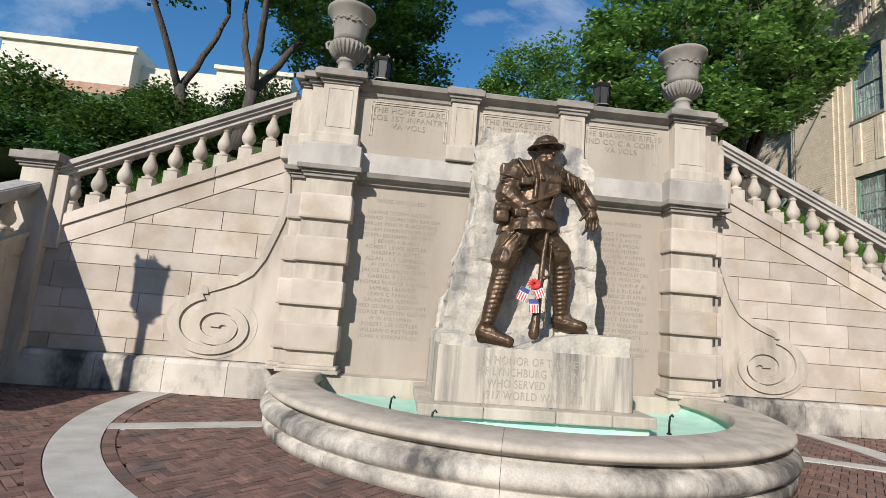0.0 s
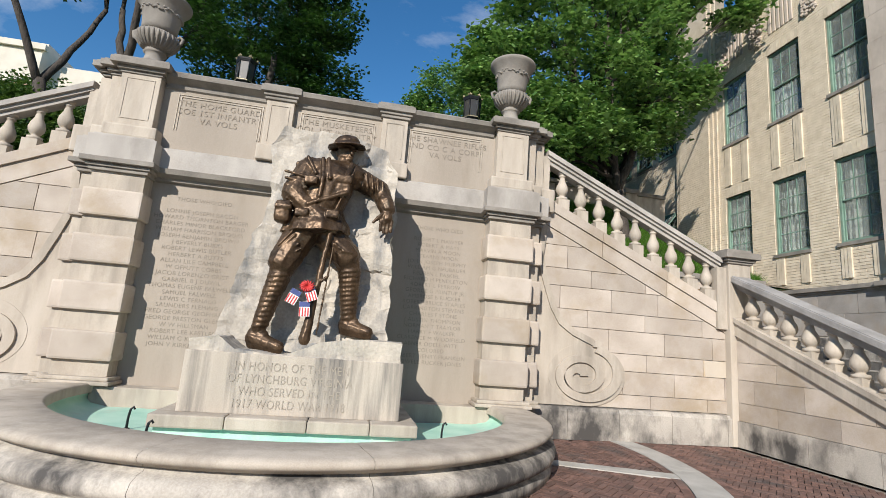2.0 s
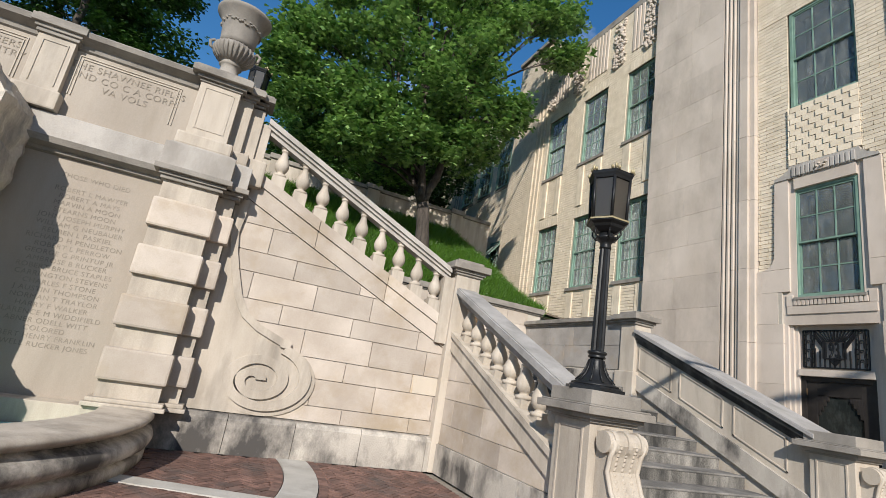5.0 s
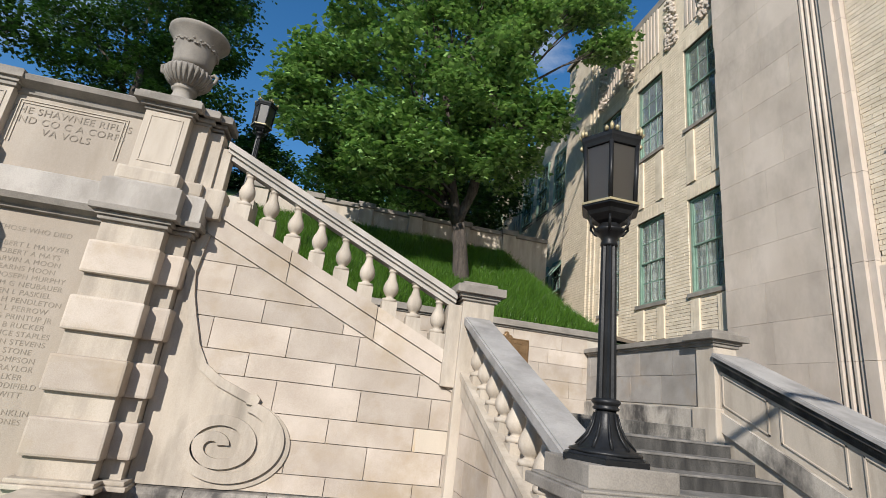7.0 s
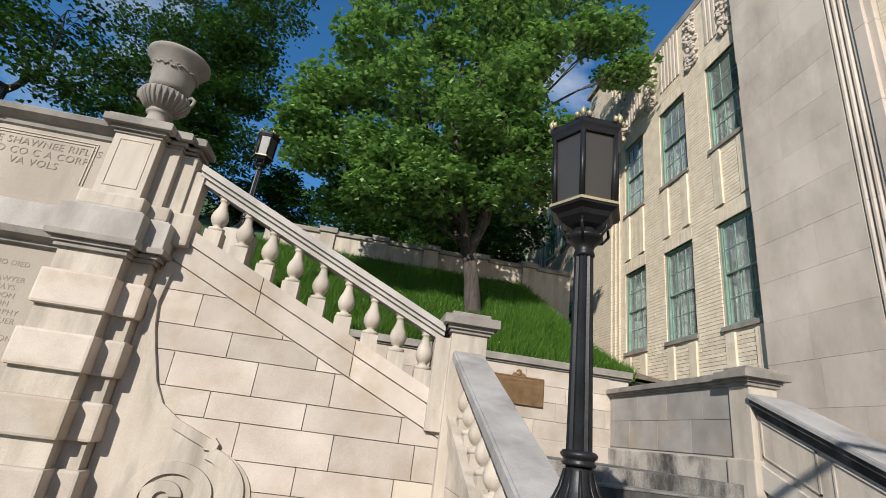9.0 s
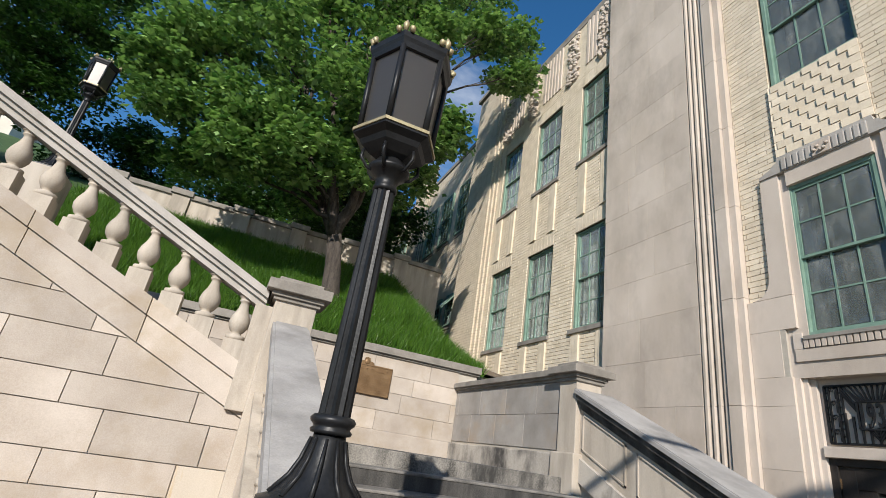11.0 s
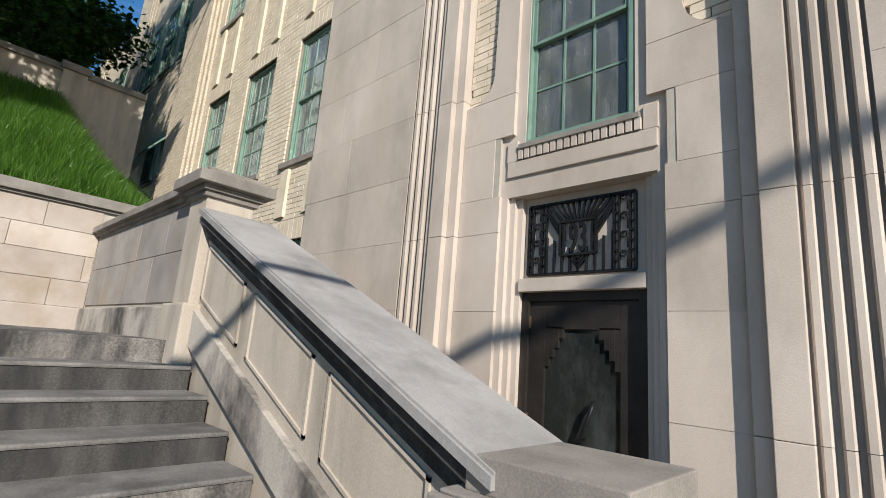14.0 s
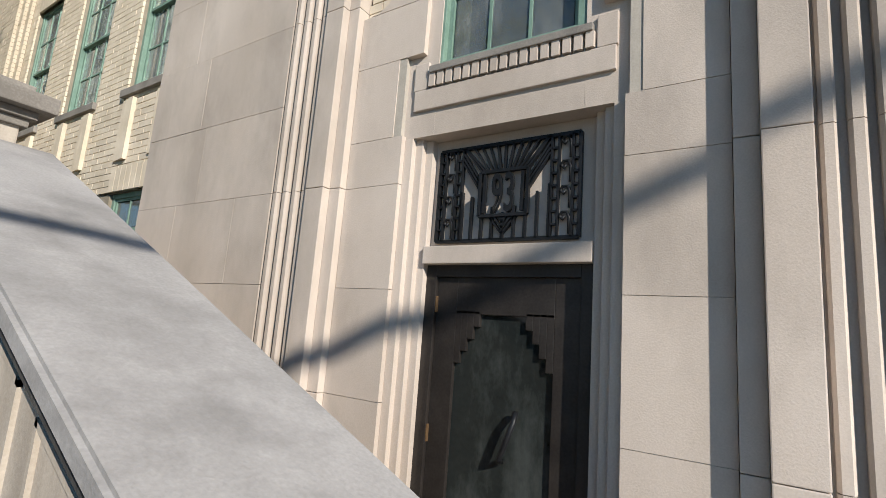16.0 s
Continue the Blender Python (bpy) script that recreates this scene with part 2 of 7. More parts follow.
GLASS = dusty(glass_material("window_glass", (0.48, 0.54, 0.53)), (0.30, 0.31, 0.295), 0.5, 7.0)
# opaque pane: dark lobby and faint grey reflections are put into its colour
DOORGLASS = dusty(material("dark_filmed_door_glass", (0.012, 0.015, 0.0145), (0.02, 0.024, 0.023), 2.0, 0.06, 0.0, 30), (0.16, 0.18, 0.17), 0.3, 3.0)
CURTAIN = material("pale_curtain", (0.42, 0.43, 0.41), (0.55, 0.56, 0.53), 4, 0.9, 0.2, 60)
FROST = glass_material("frosted_lamp_glass", (0.22, 0.20, 0.17), 0.35)


# ---- mesh helpers ----
def bm_new():
    return bmesh.new()


def box(bm, x0, x1, y0, y1, z0, z1, bevel=0.0):
    r = bmesh.ops.create_cube(bm, size=1.0)
    vs = r["verts"]
    for v in vs:
        v.co = Vector((x0 if v.co.x < 0 else x1, y0 if v.co.y < 0 else y1, z0 if v.co.z < 0 else z1))
    if bevel:
        es = list({e for v in vs for e in v.link_edges})
        bmesh.ops.bevel(bm, geom=es, offset=bevel, segments=2, profile=0.6, affect="EDGES", clamp_overlap=True)
    return bm


def prism(bm, poly, axis, a0, a1):
    """Extrudes a 2D polygon along an axis: 'x' takes (y, z), 'y' takes (x, z), 'z' takes (x, y)."""
    def at(p, a):
        return {"x": (a, p[0], p[1]), "y": (p[0], a, p[1]), "z": (p[0], p[1], a)}[axis]
    lo = [bm.verts.new(at(p, a0)) for p in poly]
    hi = [bm.verts.new(at(p, a1)) for p in poly]
    k = len(poly)
    faces = [bm.faces.new(lo), bm.faces.new(hi)]
    for i in range(k):
        faces.append(bm.faces.new((lo[i], lo[(i + 1) % k], hi[(i + 1) % k], hi[i])))
    bmesh.ops.recalc_face_normals(bm, faces=faces)
    return bm


def lathe(bm, profile, n=24, cx=0.0, cy=0.0, a0=0.0, a1=2 * math.pi, smooth=True):
    """Turns (radius, z) pairs about the upright line through cx, cy."""
    full = abs(a1 - a0 - 2 * math.pi) < 1e-6
    rings = []
    for i in range(n if full else n + 1):
        a = a0 + (a1 - a0) * i / n
        rings.append([bm.verts.new((cx + r * math.cos(a), cy + r * math.sin(a), z)) for r, z in profile])
    fs = []
    for i in range(n):
        p, q = rings[i], rings[(i + 1) % len(rings)]
        for j in range(len(profile) - 1):
            f = bm.faces.new((p[j], q[j], q[j + 1], p[j + 1]))
            f.smooth = smooth
            fs.append(f)
    if full:
        for j in (0, len(profile) - 1):
            if profile[j][0] > 1e-4:
                fs.append(bm.faces.new([r[j] for r in rings]))
    bmesh.ops.recalc_face_normals(bm, faces=fs)
    return bm


def tube(bm, pts, radii, n=8):
    """A tapered tube along points."""
    rings, prev = [], None
    for i, p in enumerate(pts):
        p = Vector(p)
        d = (Vector(pts[min(i + 1, len(pts) - 1)]) - Vector(pts[max(i - 1, 0)])).normalized()
        side = d.cross(Vector((0.13, 0.21, 0.97))).normalized() if prev is None else (prev - d * prev.dot(d)).normalized()
        prev = side
        up = d.cross(side)
        rings.append([bm.verts.new(p + (side * math.cos(2 * math.pi * k / n) + up * math.sin(2 * math.pi * k / n)) * radii[i]) for k in range(n)])
    fs = []
    for a, b in zip(rings, rings[1:]):
        for k in range(n):
            f = bm.faces.new((a[k], a[(k + 1) % n], b[(k + 1) % n], b[k]))
            f.smooth = True
            fs.append(f)
    fs += [bm.faces.new(rings[0]), bm.faces.new(rings[-1])]
    bmesh.ops.recalc_face_normals(bm, faces=fs)
    return bm


def mesh_of(name, bm, mat):
    me = bpy.data.meshes.new(name)
    bm.to_mesh(me)
    bm.free()
    me.materials.append(mat)
    return me


def part(name, bm, mat, parent=None, label=""):
    ob = new(name, mesh_of(name, bm, mat))
    if parent:
        ob.parent = parent
    return tagged(ob, label) if label else ob


def thing(name, label, category, group="", kind="", at=(0, 0, 0)):
    ob = new(name)
    ob.empty_display_size = 0.2
    ob.location = at
    return tagged(ob, label, category, group, kind)


def solid(name, bm, mat, label, category, kind="structure", group=""):
    return tagged(part(name, bm, mat), label, category, group, kind)


def shared(name, me, parent, loc=(0, 0, 0), scale=(1, 1, 1)):
    ob = new(name, me)
    ob.parent = parent
    ob.location, ob.scale = loc, scale
    return ob


def clip_poly(poly, a, b, c):
    """Keeps the part of a polygon in which a*x + b*y <= c."""
    out = []
    for i, p in enumerate(poly):
        q = poly[(i + 1) % len(poly)]
        dp, dq = a * p[0] + b * p[1] - c, a * q[0] + b * q[1] - c
        if dp <= 0:
            out.append(p)
        if dp * dq < 0:
            t = dp / (dp - dq)
            out.append((p[0] + t * (q[0] - p[0]), p[1] + t * (q[1] - p[1])))
    return out


def lettering(body, size, loc, rot, mat, parent, align="CENTER", extrude=0.002, name="inscription", shear=1.0, bold=0.0):
    cu = bpy.data.curves.new(name, "FONT")
    cu.body, cu.size, cu.align_x, cu.extrude, cu.offset = body, size, align, extrude, bold
    cu.materials.append(mat)
    cu.space_character = 1.1
    ob = new(name, cu)
    ob.parent = parent
    ob.matrix_basis = pose(*loc, *rot) @ Matrix.Diagonal((shear, 1, 1, 1))
    return ob


# ---- ground ----
bm = bm_new()
box(bm, -1500, 1500, -1500, 1500, -0.5, -0.03)
solid("ground", bm, PAVEBED, "grey joint sand and earth under the whole place", "ground")

CX = 1.33        # middle of the monument
WY = 7.51        # face of its side walls


def hill(x, y):
    """Height of the bank above and behind the monument."""
    d = max(0.0, y - 11.55)
    z = 3.45 + 0.72 * min(d, 1.6) + 0.56 * min(max(d - 1.6, 0), 3.75)
    z += 0.42 * max(d - 5.4, 0) if d > 5.4 else 0
    if x < -6.5:
        w = min(1.0, (-6.5 - x) / 3.0)
        z2 = 1.6 + 0.45 * max(0.0, y - 6.0)
        z = z * (1 - w) + z2 * w
    if x > 12.0:            # the ground falls towards the building
        w = min(1.0, (x - 12.0) / 1.2)
        z = z * (1 - w) + (3.45 + 0.2 * d + 0.015 * d * d) * w
    z = min(z, 19)
    return z + 0.05 * noise.noise(Vector((x * 0.7, y * 0.7, 3.0)))


def bank(x0, x1, y0, y1, step):
    bm = bm_new()
    nx, ny = int((x1 - x0) / step) + 1, int((y1 - y0) / step) + 1
    g = [[bm.verts.new((x0 + (x1 - x0) * i / (nx - 1), y0 + (y1 - y0) * j / (ny - 1),
                        hill(x0 + (x1 - x0) * i / (nx - 1), y0 + (y1 - y0) * j / (ny - 1)))) for j in range(ny)] for i in range(nx)]
    for i in range(nx - 1):
        for j in range(ny - 1):
            bm.faces.new((g[i][j], g[i + 1][j], g[i + 1][j + 1], g[i][j + 1])).smooth = True
    return bm


solid("hillside", bank(-60, 14.4, 11.58, 90, 1.2), SOIL, "steep green grass bank rising behind the stone walls", "lawn")
solid("hillside", bank(-60, -6.6, 7.6, 11.58, 0.8), SOIL, "shrub-covered bank beside the flight of steps", "lawn")


# ---- monument wall ----
def mx(s, d):
    return CX + s * d


def mbox(bm, s, d0, d1, y0, y1, z0, z1, bevel=0.0):
    a, b = sorted((mx(s, d0), mx(s, d1)))
    return box(bm, a, b, y0, y1, z0, z1, bevel)


SLOPE = 0.46
STR_TOP = 3.79          # top of the sloping stringer at d = 3.6


def stringer(d):
    return STR_TOP - SLOPE * (d - 3.6)


COURSES = [0.50, 0.71, 1.08, 1.36, 1.73, 2.01, 2.38, 2.67, 3.05, 3.42]
POST_D = 7.09           # middle of the posts at the foot of the slopes

wall_monument = thing("wall_monument", "pale limestone memorial wall with carved panels and quoins", "wall", kind="structure")
bm = bm_new()
box(bm, CX - 2.6, CX + 2.6, 7.42, 7.9, 0.0, 3.32)
part("panel_wall", bm, PANEL, wall_monument, "smooth limestone wall carved with names")
bm = bm_new()
box(bm, CX - 2.6, CX + 2.6, 7.36, 7.9, 3.74, 4.74)
part("attic_wall", bm, PANEL, wall_monument)
bm = bm_new()
prof = [(7.42, 3.25), (7.36, 3.27), (7.35, 3.31), (7.25, 3.35), (7.22, 3.42), (7.3, 3.43), (7.9, 3.43), (7.9, 3.25)]
prism(bm, prof, "x", CX - 2.45, CX + 2.45)
part("string_course", bm, GREY, wall_monument, "dark weathered moulded string course")
bm = bm_new()
prism(bm, [(7.27, 3.43), (7.27, 3.72), (7.36, 3.76), (7.9, 3.76), (7.9, 3.43)], "x", CX - 2.45, CX + 2.45)
part("frieze", bm, PALE, wall_monument, "pale grey frieze band")
bm = bm_new()
prof = [(7.36, 4.66), (7.33, 4.68), (7.32, 4.74), (7.2, 4.80), (7.18, 4.86), (7.24, 4.90), (7.8, 4.92), (7.95, 4.86), (7.95, 4.66)]
prism(bm, prof, "x", CX - 2.5, CX + 2.5)
part("coping", bm, GREY, wall_monument, "grey moulded coping stone")
for s in (-1, 1):       # small attic pilasters
    bm = bm_new()
    mbox(bm, s, 0.67, 1.07, 7.26, 7.4, 3.98, 4.70, 0.006)
    part("pilaster", bm, LIME, wall_monument)
    bm = bm_new()
    for a, b, c, e in ((0.73, 0.745, 4.05, 4.63), (0.995, 1.01, 4.05, 4.63)):
        mbox(bm, s, a, b, 7.25, 7.27, c, e)
    mbox(bm, s, 0.745, 0.995, 7.25, 7.27, 4.615, 4.63)
    part("panel_moulding", bm, LIME, wall_monument)
    bm = bm_new()
    mbox(bm, s, 0.62, 1.12, 7.2, 7.4, 3.74, 3.98, 0.02)
    part("pilaster_base", bm, LIME, wall_monument)
    bm = bm_new()
    a, b = sorted((mx(s, 0.58), mx(s, 1.16)))
    for k, (e, z0, z1) in enumerate(((0.03, 4.70, 4.75), (0.055, 4.75, 4.80), (0.095, 4.80, 4.90), (0.06, 4.90, 4.93))):
        box(bm, mx(s, 0.87) - 0.2 - e, mx(s, 0.87) + 0.2 + e, 7.26 - e, 7.6, z0, z1, 0.008)
    part("pilaster_cap", bm, GREY, wall_monument, "dark moulded cap")
# attic inscription panels
ATTIC = [(-1.72, 0.60, "THE HOME GUARD\nCOE 1ST INFANTRY\nVA VOLS"), (0.0, 0.57, "THE MUSKETEERS\nCOL 1ST INFANTRY\nVA VOLS"),
         (1.72, 0.60, "THE SHAWNEE RIFLES\n2ND CO C A CORPS\nVA VOLS")]
for d, w, words in ATTIC:
    bm = bm_new()
    for e in (0.0, 0.035):
        box(bm, CX + d - w + e, CX + d + w - e, 7.348, 7.37, 4.60 - e, 4.61 - e)
        box(bm, CX + d - w + e, CX + d - w + e + 0.01, 7.348, 7.37, 4.05, 4.60 - e)
        box(bm, CX + d + w - e - 0.01, CX + d + w - e, 7.348, 7.37, 4.05, 4.60 - e)
    part("panel_moulding", bm, LIME, wall_monument)
    lettering(words, 0.125, (CX + d, 7.356, 4.44), (90, 0, 0), LETTER, wall_monument)
NAMES_L = ["THOSE WHO DIED", "", "LONNIE JOSEPH BACON", "HOWARD THORNTON BARGER", "CHARLES MINOR BLACKFORD", "WILLIAM HARRISON BROOKS",
           "JOSEPH BENJAMIN BROWN", "J BEVERLY BURKS", "ROBERT LEWIS BUTLER", "HERBERT A BUTTS", "ALLAN LILE CAMPBELL", "W OFFUTT COBBS",
           "JACOB LORENZO GRIST", "GABRIEL B J DUVAL", "THOMAS EUGENE FALWELL", "SAMUEL FALWELL", "LEWIS C FERNALD", "SAUNDERS FLEMING",
           "FRED GEORGE GEOFHART", "GEORGE PRESTON GLENN", "W W HILLSMAN", "ROBERT LEE KESTLER", "WILLIAM G KETTERER", "JOHN V KIRKPATRICK"]
NAMES_R = ["THOSE WHO DIED", "", "ROBERT L MAWYER", "ROBERT A MAYS", "MARVIN A MOON", "STEARNS MOON", "JOHN JOSEPH MURPHY", "WILLIAM G NEUBAUER",
           "REUBEN L PASKIEL", "RICHARD H PENDLETON", "ROBERT L PERROW", "GEORGE G PRINTUP JR", "AMBROSE B RUCKER", "ROBERT BRUCE STAPLES",
           "CARRINGTON STEVENS", "CHARLES F STONE", "J AUSTIN THOMPSON", "NORMAN T TRAYLOR", "HARRY F WALKER", "CLARENCE M WIDDIFIELD",
           "ABNER ODELL WITT", "COLORED", "ROBERT HENRY FRANKLIN", "POWELL RUCKER JONES"]
for s, names in ((-1, NAMES_L), (1, NAMES_R)):
    for k, line in enumerate(names):
        if line:
            lettering(line, 0.082, (CX + s * 1.74, 7.418, 3.02 - 0.089 * k), (90, 0, 0), LETTER, wall_monument, extrude=0.0015)

# corner piers with quoins, pedestals and their caps
for s in (-1, 1):
    pier = thing("pier", "limestone corner pier with rusticated quoins and moulded pedestal", "pier", "monument piers", "structure")
    bm = bm_new()
    mbox(bm, s, 2.47, 3.14, 7.15, 7.8, 0.45, 3.34)
    mbox(bm, s, 3.13, 3.35, 7.33, 7.8, 0.45, 3.34)
    part("pier_core", bm, LIME, pier)
    z = 0.745
    while z < 3.0:
        bm = bm_new()
        mbox(bm, s, 2.43, 3.18, 7.08, 7.75, z, z + 0.375, 0.03)
        part("quoin", bm, ASHLAR, pier)
        bm = bm_new()
        mbox(bm, s, 3.12, 3.40, 7.27, 7.75, z, z + 0.375, 0.03)
        part("quoin", bm, ASHLAR, pier)
        z += 0.627
    bm = bm_new()
    mbox(bm, s, 2.38, 3.24, 7.02, 7.75, 0.45, 0.5, 0.012)
    mbox(bm, s, 3.1, 3.45, 7.22, 7.75, 0.45, 0.5, 0.012)
    mbox(bm, s, 2.41, 3.21, 7.05, 7.75, 0.5, 0.55, 0.015)
    mbox(bm, s, 3.1, 3.42, 7.25, 7.75, 0.5, 0.55, 0.015)
    part("pier_base", bm, LIME, pier)
    bm = bm_new()
    for e, z0, z1 in ((0.02, 3.25, 3.30), (0.05, 3.30, 3.35), (0.11, 3.35, 3.42)):
        mbox(bm, s, 2.45 - e, 3.16 + e, 7.12 - e, 7.8, z0, z1, 0.008)
        mbox(bm, s, 3.1, 3.38 + e, 7.30 - e, 7.8, z0, z1 - 0.003, 0.008)
    part("pier_cornice", bm, GREY, pier, "dark weathered cornice moulding")
    bm = bm_new()
    for e, z0, z1 in ((0.075, 3.42, 3.74), (0.03, 3.74, 3.77)):
        mbox(bm, s, 2.45 - e, 3.16 + e, 7.12 - e, 7.8, z0, z1, 0.008)
        mbox(bm, s, 3.1, 3.38 + e, 7.30 - e, 7.8, z0, z1 - 0.003, 0.008)
    part("frieze_block", bm, PALE, pier, "pale grey frieze block")
    bm = bm_new()
    mbox(bm, s, 2.44, 3.14, 7.13, 7.75, 3.77, 3.96, 0.03)
    mbox(bm, s, 3.1, 3.36, 7.3, 7.75, 3.77, 3.955, 0.03)
    mbox(bm, s, 3.3, 3.62, 7.38, 7.72, 3.55, 3.95, 0.03)
    part("pedestal_base", bm, LIME, pier)
    bm = bm_new()
    mbox(bm, s, 2.53, 3.05, 7.19, 7.7, 3.96, 4.76, 0.008)
    mbox(bm, s, 3.04, 3.24, 7.34, 7.7, 3.955, 4.76, 0.008)
    mbox(bm, s, 3.23, 3.42, 7.43, 7.68, 3.95, 4.72, 0.008)
    mbox(bm, s, 3.41, 3.55, 7.47, 7.68, 3.95, 4.55, 0.008)
    part("pedestal", bm, LIME, pier)
    bm = bm_new()
    for a, b, c, e in ((2.60, 2.615, 4.06, 4.68), (2.965, 2.98, 4.06, 4.68), (2.615, 2.965, 4.665, 4.68), (2.615, 2.965, 4.06, 4.075)):
        mbox(bm, s, a, b, 7.182, 7.2, c, e)
    part("panel_moulding", bm, LIME, pier)
    bm = bm_new()
    for e, z0, z1 in ((0.02, 4.74, 4.78), (0.06, 4.78, 4.83), (0.13, 4.83, 4.92), (0.10, 4.92, 4.95)):
        mbox(bm, s, 2.53 - e, 3.05 + e, 7.19 - e, 7.72, z0, z1, 0.008)
        mbox(bm, s, 3.0, 3.24 + e, 7.34 - e, 7.72, z0, z1 - 0.003, 0.008)
        mbox(bm, s, 3.2, 3.38 + e, 7.43 - e, 7.72, z0, z1 - 0.006, 0.008)
    mbox(bm, s, 2.55, 3.03, 7.2, 7.68, 4.95, 5.0, 0.01)
    part("pedestal_cap", bm, GREY, pier, "dark moulded cap stone")


# ---- urns ----
def urn(x, y, z):
    top = thing("urn", "grey stone urn with wide flaring rim and fluted bowl", "urn", "stone urns on the monument", at=(x, y, z))
    bm = bm_new()
    lathe(bm, [(0.21, 0.0), (0.21, 0.03), (0.17, 0.05), (0.135, 0.09), (0.12, 0.17), (0.135, 0.2), (0.16, 0.215), (0.13, 0.24), (0.14, 0.26)], 28)
    part("foot", bm, GREY, top)
    bm = bm_new()
    lathe(bm, [(0.14, 0.26), (0.20, 0.30), (0.26, 0.37), (0.285, 0.44), (0.28, 0.49), (0.24, 0.52), (0.215, 0.53)], 40)
    part("bowl", bm, GREY, top)
    for k in range(26):     # raised flutes round the bowl
        a = 2 * math.pi * k / 26
        bm = bm_new()
        tube(bm, [(r * math.cos(a), r * math.sin(a), zz) for r, zz in ((0.15, 0.27), (0.21, 0.31), (0.265, 0.38), (0.285, 0.44), (0.27, 0.5))],
             (0.008, 0.016, 0.022, 0.024, 0.012), 6)
        part("flute", bm, GREY, top)
    bm = bm_new()
    lathe(bm, [(0.235, 0.53), (0.24, 0.60), (0.255, 0.75), (0.275, 0.86), (0.315, 0.95), (0.365, 1.01), (0.385, 1.04), (0.385, 1.07), (0.35, 1.09), (0.28, 1.07), (0.22, 0.9)], 40)
    part("neck", bm, GREY, top)
    rnd = random.Random(4)
    bm = bm_new()
    for k in range(60):
        a = 2 * math.pi * k / 60
        bmesh.ops.create_icosphere(bm, subdivisions=1, radius=0.022, matrix=pose(0.274 * math.cos(a), 0.274 * math.sin(a), 0.85 + rnd.uniform(-0.04, 0.045)))
    part("garland", bm, GREY, top, "carved vine garland")
    for sg in (-1, 1):
        bm = bm_new()
        tube(bm, [(sg * 0.25, 0, 0.40), (sg * 0.33, 0, 0.44), (sg * 0.345, 0, 0.52), (sg * 0.30, 0, 0.55), (sg * 0.26, 0, 0.52)], (0.02, 0.024, 0.024, 0.024, 0.02), 8)
        part("handle", bm, GREY, top)
    return top


u = urn(mx(1, 2.79), 7.44, 5.0)
copy_thing(u, pose(mx(-1, 2.79), 7.44, 5.0))

# ---- sloping side walls of the monument ----
BALUSTER = [(0.085, 0.0), (0.085, 0.045), (0.05, 0.055), (0.042, 0.075), (0.06, 0.09), (0.085, 0.14), (0.092, 0.19), (0.08, 0.25), (0.052, 0.32),
            (0.04, 0.38), (0.04, 0.405), (0.055, 0.415), (0.055, 0.425), (0.045, 0.435), (0.06, 0.455), (0.07, 0.46), (0.07, 0.5)]


def baluster_mesh():
    bm = bm_new()
    lathe(bm, [(r * 1.14, z) for r, z in BALUSTER], 16)
    return mesh_of("baluster", bm, LIME)


BAL = baluster_mesh()

